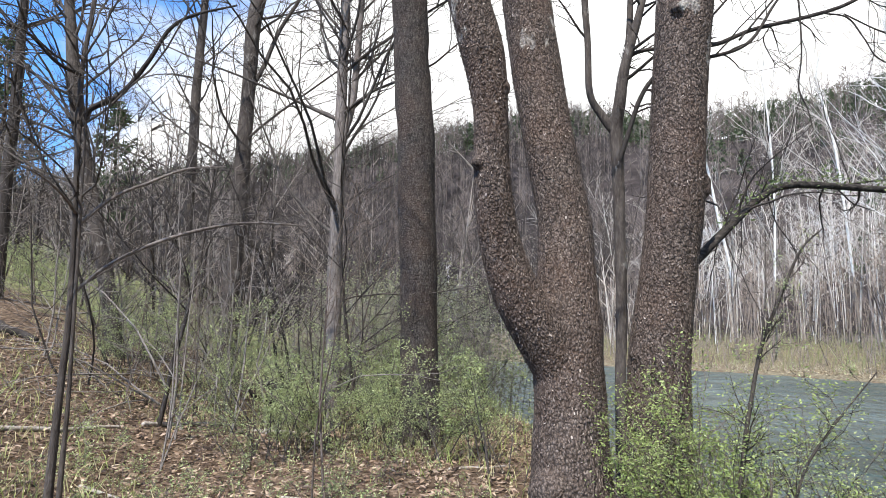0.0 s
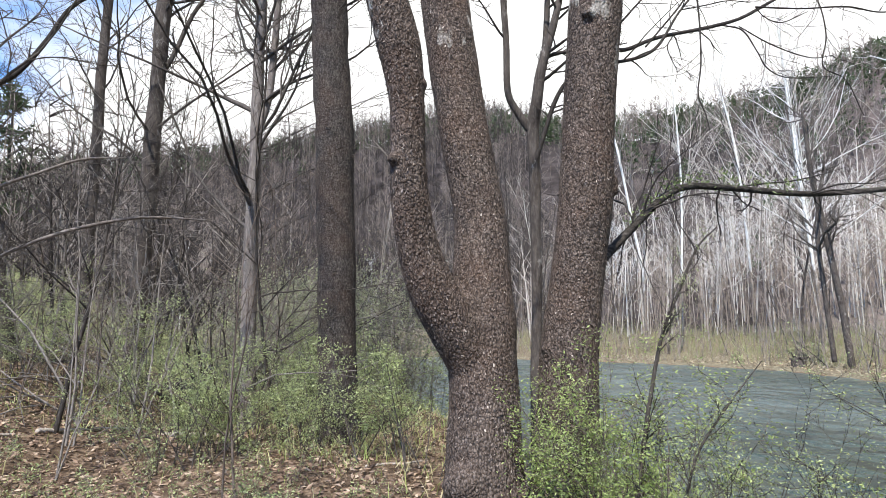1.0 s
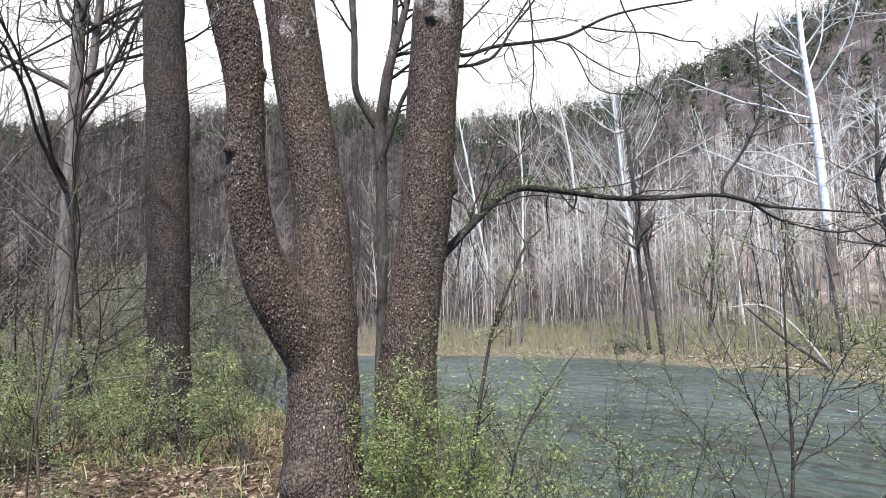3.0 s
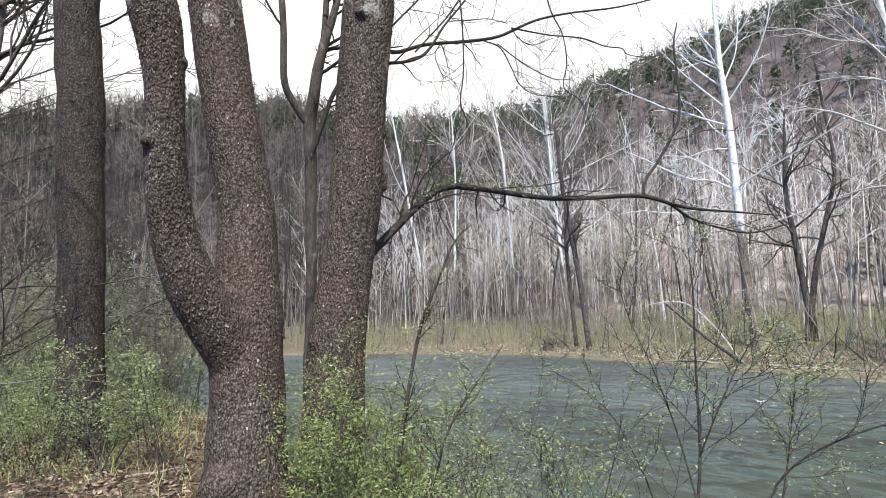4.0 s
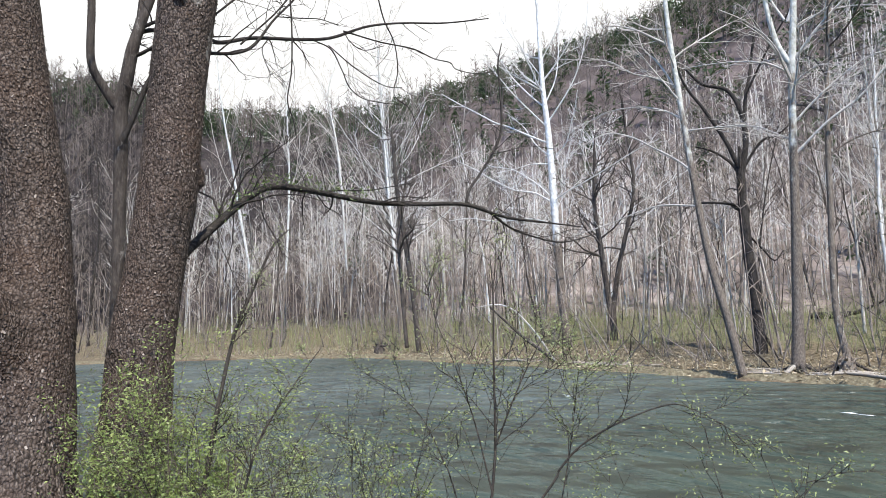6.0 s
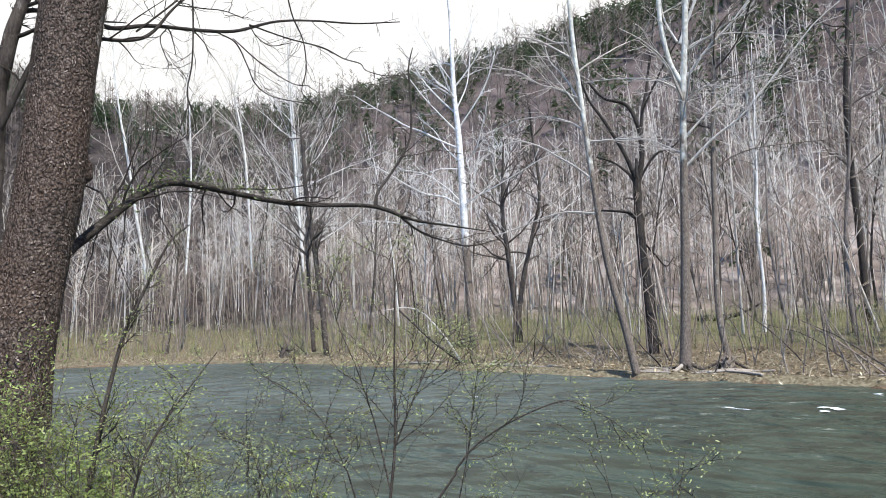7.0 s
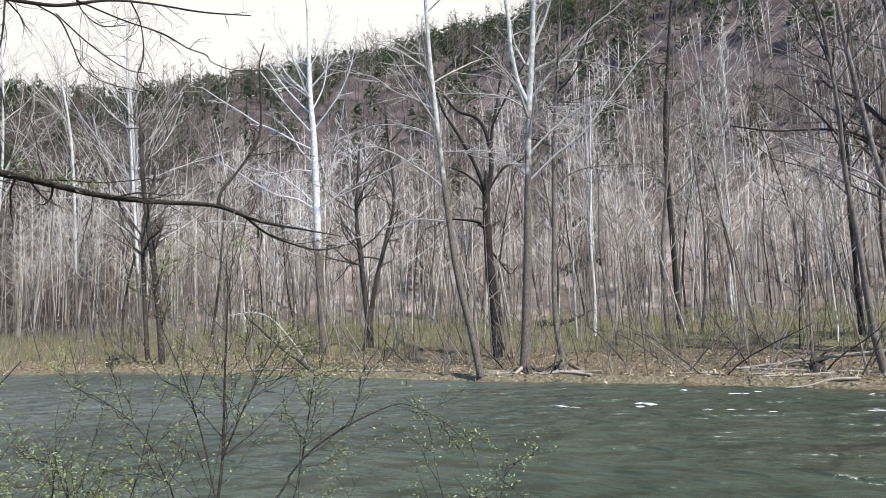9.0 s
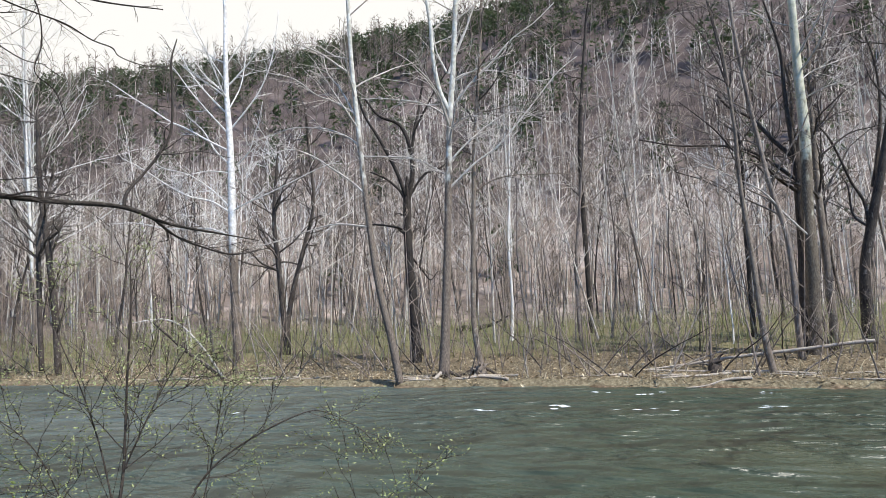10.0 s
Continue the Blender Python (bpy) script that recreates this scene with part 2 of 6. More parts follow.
k = Nodes("ground", 0.95, 0.1)
g_attr = k.n.new("ShaderNodeAttribute")
g_attr.attribute_name = "green"
h_attr = k.n.new("ShaderNodeAttribute")
h_attr.attribute_name = "hill"
s_attr = k.n.new("ShaderNodeAttribute")
s_attr.attribute_name = "shore"
d_attr = k.n.new("ShaderNodeAttribute")
d_attr.attribute_name = "hill_shade"
f1, f2 = k.noise(9, 7, 0.7), k.noise(0.7, 5, 0.6)
lit = k.ramp(f1, [(0.34, (0.022, 0.015, 0.01)), (0.5, (0.095, 0.065, 0.044)), (0.66, (0.25, 0.185, 0.128))])
grn = k.ramp(f1, [(0.3, (0.07, 0.08, 0.035)), (0.5, (0.15, 0.16, 0.075)), (0.7, (0.27, 0.26, 0.14))])
hz = k.n.new("ShaderNodeSeparateXYZ")
k.l.new(k.co, hz.inputs[0])
hb = k.noise(0.16, 8, 0.7)
hil = k.mix(k.ramp(k.math("ADD", k.math("MULTIPLY", hz.outputs[2], 0.012), k.math("MULTIPLY", k.noise(0.03, 3), 0.5)), [(0.38, (0, 0, 0)), (0.64, (1, 1, 1))]),
            k.ramp(hb, [(0.32, (0.08, 0.064, 0.055)), (0.5, (0.21, 0.172, 0.152)), (0.66, (0.43, 0.37, 0.33))]),
            k.ramp(hb, [(0.3, (0.05, 0.038, 0.036)), (0.5, (0.098, 0.077, 0.073)), (0.68, (0.17, 0.138, 0.131))]))
shr = k.ramp(f1, [(0.3, (0.06, 0.045, 0.028)), (0.5, (0.145, 0.125, 0.083)), (0.7, (0.31, 0.275, 0.19))])
gm = k.ramp(k.math("ADD", g_attr.outputs["Fac"], k.math("MULTIPLY", k.math("SUBTRACT", f2, 0.5), 1.2)), [(0.35, (0, 0, 0)), (0.65, (1, 1, 1))])
c = k.mix(gm, lit, grn)
c = k.mix(s_attr.outputs["Fac"], c, shr)
c = k.mix(h_attr.outputs["Fac"], c, hil)
# shade over the hillside's left end, painted as darker ground
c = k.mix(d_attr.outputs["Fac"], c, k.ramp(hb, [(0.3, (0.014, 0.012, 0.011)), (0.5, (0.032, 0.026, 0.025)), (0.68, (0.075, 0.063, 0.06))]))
k.colour(c)
k.bump(f1, 0.8, 0.05)
M["ground"] = k.m

k = Nodes("river_water", 0.3, 0.5)
k.b.inputs["IOR"].default_value = 1.33
wv = k.scaled((1.0, 0.62, 1.0))
w0, w1, w2 = k.noise(0.5, 2, 0.5, wv), k.noise(2.0, 2, 0.5, wv), k.noise(6.0, 3, 0.6, wv)
calm = k.ramp(k.noise(0.22, 4, 0.6, k.scaled((1.0, 0.5, 1.0))), [(0.38, (0.25, 0.25, 0.25)), (0.62, (1, 1, 1))])
shoal = k.ramp(k.noise(0.12, 4, 0.6), [(0.35, (0.045, 0.062, 0.056)), (0.6, (0.075, 0.096, 0.092)), (0.75, (0.065, 0.08, 0.066))])
pool = k.ramp(k.noise(0.12, 4, 0.6), [(0.35, (0.024, 0.038, 0.025)), (0.6, (0.036, 0.05, 0.034)), (0.75, (0.05, 0.056, 0.032))])
# the river deepens downstream, into a darker pool
ry = k.n.new("ShaderNodeSeparateXYZ")
k.l.new(k.co, ry.inputs[0])
deep = k.ramp(k.math("ADD", k.math("MULTIPLY", ry.outputs[1], 0.05), k.math("MULTIPLY", k.noise(0.15, 3), 0.4)), [(0.25, (0, 0, 0)), (0.85, (1, 1, 1))])
k.colour(k.mix(deep, pool, shoal))
k.bump(k.math("ADD", w0, k.math("MULTIPLY", calm, k.math("ADD", k.math("MULTIPLY", w1, 0.42), k.math("MULTIPLY", w2, 0.1)))), 1.0, 1.6)
M["water"] = k.m
k = Nodes("white_foam", 0.7, 0.3)
k.colour(k.ramp(k.noise(9, 4), [(0.3, (0.4, 0.47, 0.5)), (0.7, (0.72, 0.77, 0.79))]))
M["foam"] = k.m

# ---- geometry helpers ----
rng = np.random.default_rng(7)


def mesh_from(name, verts, quads=None, tris=None, mat=None, smooth=True):
    """A mesh from vertex and face arrays."""
    me = bpy.data.meshes.new(name)
    verts = np.asarray(verts, np.float32).reshape(-1, 3)
    q = np.zeros((0, 4), np.int32) if quads is None else np.asarray(quads, np.int32).reshape(-1, 4)
    t = np.zeros((0, 3), np.int32) if tris is None else np.asarray(tris, np.int32).reshape(-1, 3)
    me.vertices.add(len(verts))
    me.vertices.foreach_set("co", verts.ravel())
    me.loops.add(q.size + t.size)
    me.loops.foreach_set("vertex_index", np.concatenate([q.ravel(), t.ravel()]))
    me.polygons.add(len(q) + len(t))
    starts = np.concatenate([np.arange(len(q)) * 4, q.size + np.arange(len(t)) * 3]).astype(np.int32)
    me.polygons.foreach_set("loop_start", starts)
    me.polygons.foreach_set("use_smooth", np.full(len(q) + len(t), smooth, bool))
    me.update(calc_edges=True)
    if mat:
        me.materials.append(mat)
    return me


def part(name, mesh, parent, label="", kind=""):
    ob = new(name, mesh)
    ob.parent = parent
    return tagged(ob, label, kind=kind)


def thing(name, at, label, category, group="", kind=""):
    ob = new(name)
    ob.empty_display_size = 0.2
    ob.matrix_world = pose(*at)
    return tagged(ob, label, category, group, kind)


def spline(pts, n):
    """A smooth run of n points through the given ones (any width of row)."""
    p = np.asarray(pts, float)
    p = np.vstack([2 * p[0] - p[1], p, 2 * p[-1] - p[-2]])
    u = np.linspace(0, len(p) - 3 - 1e-6, n)
    i = u.astype(int)
    f = (u - i)[:, None]
    a, b, c, d = p[i], p[i + 1], p[i + 2], p[i + 3]
    return 0.5 * (2 * b + (c - a) * f + (2 * a - 5 * b + 4 * c - d) * f ** 2 + (3 * b - a - 3 * c + d) * f ** 3)


def even(L, n):
    """The same line with its points evenly spaced."""
    d = np.concatenate([[0], np.cumsum(np.linalg.norm(np.diff(L[:, :3], axis=0), axis=1))])
    u = np.linspace(0, d[-1], n)
    return np.stack([np.interp(u, d, L[:, k]) for k in range(L.shape[1])], 1)


class Tubes:
    """Tapered tubes, collected into one mesh."""
    def __init__(self):
        self.v, self.q, self.t, self.n = [], [], [], 0

    def add(self, P, R, sides=5, lump=0.0, freq=1.0, seed=0, foot=False):
        P, R = np.asarray(P, float), np.asarray(R, float)
        n = len(P)
        T = np.gradient(P, axis=0)
        T /= np.linalg.norm(T, axis=1)[:, None] + 1e-9
        d = np.abs(T.mean(0))
        ref = np.zeros(3)
        ref[int(np.argmin(d))] = 1
        A = ref - (T @ ref)[:, None] * T
        A /= np.linalg.norm(A, axis=1)[:, None] + 1e-9
        B = np.cross(T, A)
        ang = np.linspace(0, 2 * np.pi, sides, endpoint=False)
        rad = np.repeat(R[:, None], sides, 1)
        if lump:
            g = np.random.default_rng(seed)
            for o in range(4):
                ph, fz, m = g.uniform(0, 6.28, 2), freq * (o + 1) * g.uniform(0.7, 1.4), o + 1
                rad = rad * (1 + lump / (o + 1) * np.sin(ang[None] * m + ph[0] + np.sin(np.arange(n) * fz * 0.3 + ph[1])[:, None] * 2))
        V = P[:, None] + rad[..., None] * (np.cos(ang)[None, :, None] * A[:, None] + np.sin(ang)[None, :, None] * B[:, None])
        if sides == 3:
            # a slim twig ends in a point
            V = np.vstack([V[:-1].reshape(-1, 3), P[-1:]])
            m, b = n - 1, self.n
            if m > 1:
                i, j = np.arange(m - 1)[:, None] * 3, np.arange(3)[None]
                jn = (j + 1) % 3
                self.q.append(np.stack([i + j, i + jn, i + 3 + jn, i + 3 + j], -1).reshape(-1, 4) + b)
            e = b + (m - 1) * 3
            self.t.append(np.array([[e, e + 1, b + m * 3], [e + 1, e + 2, b + m * 3], [e + 2, e, b + m * 3]]))
            self.v.append(V)
            self.n += len(V)
            return V
        i = np.arange(n - 1)[:, None] * sides
        j = np.arange(sides)[None]
        jn = (j + 1) % sides
        Q = np.stack([i + j, i + jn, i + sides + jn, i + sides + j], -1).reshape(-1, 4) + self.n
        self.v.append(V.reshape(-1, 3))
        self.q.append(Q)
        self.n += n * sides
        if foot:
            self.v.append(P[:1] - T[:1] * R[0] * 0.2)
            b = self.n - n * sides
            self.t.append(np.stack([b + (np.arange(sides) + 1) % sides, b + np.arange(sides), np.full(sides, self.n)], -1))
            self.n += 1
        if R[-1] > 0.004 or foot:
            self.v.append(P[-1][None] + T[-1] * R[-1] * 0.3)
            b = self.n - sides - bool(foot)
            self.t.append(np.stack([b + np.arange(sides), b + (np.arange(sides) + 1) % sides, np.full(sides, self.n)], -1))
            self.n += 1
        return V

    def mesh(self, name, mat):
        return mesh_from(name, np.concatenate(self.v), np.concatenate(self.q) if self.q else None, np.concatenate(self.t) if self.t else None, mat)


def unit(v):
    return v / (np.linalg.norm(v) + 1e-9)


def shoot(g, start, way, length, n, wander=0.25, lift=0.1):
    """A wandering line: start, first direction, length; lift bends it up (or, below nought, down)."""
    pts, d = [start], unit(np.asarray(way, float))
    for _ in range(n):
        d = unit(d + g.normal(0, wander, 3) + np.array([0, 0, lift]))
        pts.append(pts[-1] + d * length / n)
    return np.array(pts)


def sprouts(g, P, R, L):
    """The side shoots of one line: pairs of points and radii."""
    n = len(P)
    total = np.linalg.norm(np.diff(P, axis=0), axis=1).sum()
    cnt = max(1, int(round(L["count"] * g.uniform(0.75, 1.25))))
    for f in np.sort(g.uniform(L["span"][0], L["span"][1], cnt)):
        u = f * (n - 1)
        i = min(int(u), n - 2)
        p = P[i] + (P[i + 1] - P[i]) * (u - i)
        r = R[i] + (R[i + 1] - R[i]) * (u - i)
        t = unit(P[i + 1] - P[i])
        side = unit(np.cross(t, g.normal(0, 1, 3)))
        a = radians(g.normal(L["angle"], 9))
        ln = L["length"] * g.uniform(0.6, 1.3) * (1.15 - 0.6 * f) * (total if L.get("rel", True) else 1)
        Q = shoot(g, p, t * math.cos(a) + side * math.sin(a), ln, L["segs"], L["wander"], L["lift"])
        r0 = max(min(r * L["thick"], r * 0.9, L.get("most", 9)), L.get("least", 0.002))
        yield Q, np.linspace(r0, max(r0 * 0.25, L.get("least", 0.002) * 0.6), len(Q))


def grow(tubes, g, P, R, levels, tips=None):
    """Branches on branches along the line P with radii R. levels: dicts of count, span, angle, length, wander, lift, sides, segs, thick."""
    if levels:
        for Q, S in sprouts(g, P, R, levels[0]):
            tubes.add(Q, S, levels[0]["sides"])
            grow(tubes, g, Q, S, levels[1:], tips)
    if tips is not None:
        tips.append(P)


def leaves_on(g, lines, per, size, spread=0.03, droop=0.2):
    """Small folded leaves scattered along the outer part of the lines: vertices and triangles."""
    C = []
    for P in lines:
        u = g.uniform(0.15, 1, per) * (len(P) - 1)
        i = np.minimum(u.astype(int), len(P) - 2)
        C.append(P[i] + (P[i + 1] - P[i]) * (u - i)[:, None])
    C = np.concatenate(C)
    return leaf_cloud(g, C + g.normal(0, spread, C.shape), size, droop)


def leaf_cloud(g, C, size, droop=0.2, flat=0.6):
    """Folded leaves at the places C."""
    m = len(C)
    D = g.normal(0, 1, (m, 3))
    D[:, 2] = D[:, 2] * flat + droop
    D /= np.linalg.norm(D, axis=1)[:, None]
    S = np.cross(D, g.normal(0, 1, (m, 3)))
    S /= np.linalg.norm(S, axis=1)[:, None]
    N = np.cross(D, S)
    ln = size * g.uniform(0.6, 1.4, m)[:, None]
    V = np.stack([C, C + D * ln * 0.5 + S * ln * 0.21 + N * ln * 0.09, C + D * ln, C + D * ln * 0.5 - S * ln * 0.21 + N * ln * 0.09], 1)
    b = np.arange(m)[:, None] * 4
    return V.reshape(-1, 3), np.concatenate([b + [0, 1, 2], b + [0, 2, 3]], 0)

# ---- ground and river ----
WATER = -1.0
NEAR_SHORE = [(6.5, -80), (5, -20), (3.9, -5), (3.4, 0), (3.0, 4), (2.75, 6.5), (2.7, 9), (2.2, 14), (0, 20), (-6, 27), (-20, 36), (-60, 50), (-200, 80)]
FAR_SHORE = [(21, -80), (21.4, -20), (21.5, -5), (22.1, 3), (21.95, 9), (22.4, 15), (22.8, 25), (23, 33), (20, 39), (16, 43.5), (5, 52), (-15, 60), (-60, 72), (-200, 110)]
RIDGE_AZ = [-180, -60, -36, -20, -6, 13, 25, 35, 44, 53, 60, 68, 78, 95, 130, 180]
RIDGE_EL = [3, 9, 10.5, 14.2, 17.2, 19.6, 18.6, 18.9, 21.0, 23.0, 24.4, 25.9, 28.2, 31, 30, 3]


def smooth01(t):
    t = np.clip(t, 0, 1)
    return t * t * (3 - 2 * t)


def line_dist(x, y, line):
    best = np.full(np.shape(x), 1e9)
    for (ax, ay), (bx, by) in zip(line[:-1], line[1:]):
        dx, dy = bx - ax, by - ay
        u = np.clip(((x - ax) * dx + (y - ay) * dy) / (dx * dx + dy * dy), 0, 1)
        best = np.minimum(best, np.hypot(x - ax - u * dx, y - ay - u * dy))
    return best


def in_river(x, y):
    poly = NEAR_SHORE + FAR_SHORE[::-1]
    inside = np.zeros(np.shape(x), bool)
    for (ax, ay), (bx, by) in zip(poly, poly[1:] + poly[:1]):
        cross = (ay > y) != (by > y)
        inside ^= cross & (x < ax + (bx - ax) * (y - ay) / (by - ay + 1e-12))
    return inside


def ripple(x, y, s):
    """Smooth uneven ground, about -1 to 1."""
    return (np.sin(x * s + 1.3 * np.sin(y * s * 0.7 + 1)) + np.sin(y * s * 1.3 + 1.7 * np.sin(x * s * 0.6 + 2)) + 0.5 * np.sin((x + y) * s * 2.3 + 0.5)) / 2.5


def terrain(x, y):
    """Height, and how far each place is hill, green, shore and painted hillside shade."""
    x, y = np.asarray(x, float), np.asarray(y, float)
    dn, df, ins = line_dist(x, y, NEAR_SHORE), line_dist(x, y, FAR_SHORE), in_river(x, y)
    near = ~ins & (dn < df)
    far = ~ins & ~near
    r, az = np.hypot(x, y), np.degrees(np.arctan2(x, y))
    ridge_r = np.interp(az, [-180, -20, 20, 60, 130, 180], [260, 240, 215, 190, 170, 260])
    start_r = np.interp(az, [-180, -20, 20, 45, 80, 130, 180], [95, 90, 78, 58, 52, 50, 95])
    top = ridge_r * np.tan(np.radians(np.interp(az, RIDGE_AZ, RIDGE_EL))) - 7
    frac = np.clip((r - start_r) / (ridge_r - start_r), 0, 1.5)
    rise = top * np.where(frac < 1, 0.35 * frac ** 1.4 + 0.65 * smooth01(frac) , 1 - 0.6 * smooth01((frac - 1) / 0.5))
    rise = rise * (1 + 0.05 * ripple(x, y, 0.05) * smooth01(frac * 3))
    z_near = WATER + 0.95 * smooth01(dn / 1.3) + 0.3 * np.clip(-x - 3.0, 0, 14) * smooth01((y + 2) / 10) + 0.03 * ripple(x, y, 1.4) + 0.05 * ripple(x, y, 0.5)
    edge = df + 0.22 * ripple(x, y, 2.7) + 0.1 * ripple(x, y, 6.1) - 0.08
    z_far = WATER + np.where(edge < 0, -0.06, 0.2 * smooth01(edge / 0.3)) + 1.5 * smooth01((df - 0.8) / 18) + 0.1 * ripple(x, y, 0.8) * smooth01(df / 5) + 0.055 * ripple(x, y, 2.3) * smooth01(df / 0.8)
    z_in = WATER - 0.9 * smooth01(np.minimum(dn, df) / 3)
    z = np.where(ins, z_in, np.where(near, z_near, z_far) + rise)
    hill = smooth01((frac - 0.0) / 0.06)
    green = np.where(near, 0.24 + 0.45 * smooth01((y - 13) / 5), 0.1 + 0.45 * smooth01((df - np.interp(az, [38, 58], [0.3, 5])) / 5) * np.interp(az, [30, 46], [0.6, 1]))
    # mask of the painted shade: the hill's left end, fading to the right
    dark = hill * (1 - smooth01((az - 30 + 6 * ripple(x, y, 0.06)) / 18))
    shore = np.where(far, 1 - 0.45 * smooth01((df - 0.15 - 0.5 * ripple(x, y, 0.9)) / 0.9), 0)
    return z, hill, green, shore, dark


def build_ground():
    rad = np.concatenate([np.arange(0.3, 12, 0.3), np.arange(12, 20, 0.5), np.arange(20, 36, 0.22), np.arange(36, 60, 0.5), np.geomspace(60, 1600, 50)])
    na = 480
    ang = np.linspace(0, 2 * np.pi, na, endpoint=False)
    X, Y = rad[:, None] * np.sin(ang), rad[:, None] * np.cos(ang)
    Z, H, G, S, D = terrain(X, Y)
    i = np.arange(len(rad) - 1)[:, None] * na
    j = np.arange(na)[None]
    Q = np.stack([i + j, i + na + j, i + na + (j + 1) % na, i + (j + 1) % na], -1).reshape(-1, 4)
    n = X.size
    V = np.vstack([np.stack([X, Y, Z], -1).reshape(-1, 3), [[0, 0, float(terrain(0.0, 0.0)[0])]]])
    T = np.stack([np.full(na, n), np.arange(na), (np.arange(na) + 1) % na], -1)
    me = mesh_from("ground", V, Q[:, ::-1], T[:, ::-1], M["ground"])
    for name, val in (("hill", H), ("green", G), ("shore", S), ("hill_shade", D)):
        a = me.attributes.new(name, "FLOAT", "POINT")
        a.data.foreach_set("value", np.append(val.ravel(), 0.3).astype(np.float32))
    tagged(new("ground", me), "leaf-littered river banks rising to a wooded hillside", "ground", kind="structure")


def build_water():
    xs, ys = np.linspace(-200, 40, 120), np.linspace(-90, 130, 120)
    X, Y = np.meshgrid(xs, ys)
    V = np.stack([X, Y, np.full(X.shape, WATER)], -1).reshape(-1, 3)
    i = (np.arange(119)[:, None] * 120 + np.arange(119)[None]).ravel()
    me = mesh_from("water", V, np.stack([i, i + 1, i + 121, i + 120], -1), None, M["water"])
    tagged(new("water", me), "grey-green river with wind ripples", "river", kind="structure")


build_ground()
build_water()


def ground_z(x, y):
    return float(terrain(np.array([x]), np.array([y]))[0][0])


# ---- trees placed one by one ----
TWIGS = [dict(count=7, span=(0.3, 0.98), angle=48, length=0.34, wander=0.16, lift=0.05, sides=5, segs=7, thick=0.5, least=0.006),
         dict(count=5, span=(0.25, 1.0), angle=42, length=0.45, wander=0.2, lift=0.04, sides=4, segs=5, thick=0.55, least=0.004),
         dict(count=4, span=(0.25, 1.0), angle=40, length=0.45, wander=0.2, lift=0.03, sides=3, segs=4, thick=0.6, least=0.003)]


def extend(line, height, g, taper=0.3, n=7):
    """Carries a stem on upwards past its last point by that many metres."""
    P = np.asarray(line, float)
    d = unit(P[-1, :3] - P[-2, :3])
    out, p, r = [], P[-1, :3], P[-1, 3]
    for i in range(1, n + 1):
        d = unit(d + g.normal(0, 0.08, 3) + [0, 0, 0.06])
        p = p + d * height / n
        out.append((*p, r * (1 - (1 - taper) * i / n)))
    return [tuple(q) for q in P] + out


def to_ground(line):
    """Adds a flared foot, a little below the ground."""
    (x, y, z, r), (x2, y2, z2, r2) = line[0], line[1]
    gz = ground_z(x, y)
    if z > gz + 0.05:
        return [(x - (x2 - x) * 0.3, y, gz - 0.12, r * 1.22), (x - (x2 - x) * 0.1, y, gz + 0.12, r * 1.06)] + [q for q in line if q[2] > gz + 0.3]
    return line


def flakes(V, count, seed, zmin, zmax, size, reach=None):
    """Lifting bark scales on a tube's rings of vertices: each a curled plate of two quads."""
    g = np.random.default_rng(seed)
    n, s, _ = V.shape
    C = V.mean(1)
    pts, quads, k = [], [], 0
    while k < count:
        i, j = int(g.integers(1, n - 1)), int(g.integers(s))
        f, h = g.random(2)
        p = (V[i, j] * (1 - f) + V[i, (j + 1) % s] * f) * (1 - h) + (V[i + 1, j] * (1 - f) + V[i + 1, (j + 1) % s] * f) * h
        if not zmin < p[2] < zmax or (reach is not None and np.min(np.linalg.norm(reach[:, :3] - p, axis=1) - reach[:, 3]) < 0):
            k += 0.2
            continue
        if g.random() > 0.62 + 0.5 * math.sin(p[0] * 9 + 1.7 * math.sin(p[2] * 3.5)) * math.sin(p[2] * 5 + p[1] * 7):
            k += 0.3
            continue
        out = unit(p - C[i])
        up = unit(C[i + 1] - C[i])
        a = g.normal(0, 0.5)
        side = np.cross(up, out)
        up, side = up * math.cos(a) + side * math.sin(a), side * math.cos(a) - up * math.sin(a)
        w, t, lift = size * g.uniform(0.3, 1.2), size * g.uniform(0.6, 2.4), size * g.uniform(0.15, 1.1)
        rows = []
        for m, (e, o) in enumerate(((0.5, 0.001), (0.0, 0.12 * lift + 0.002), (-0.5, lift))):
            q = p + up * t * e + out * o
            rows += [q - side * w * 0.5 * (1 - 0.25 * (m != 1)), q + side * w * 0.5 * (1 - 0.25 * (m != 1))]
        b = len(pts)
        pts += rows
        quads += [(b, b + 1, b + 3, b + 2), (b + 2, b + 3, b + 5, b + 4)]
        k += 1
    return mesh_from("loose_bark", np.array(pts), np.array(quads), None, M["flake"], False)


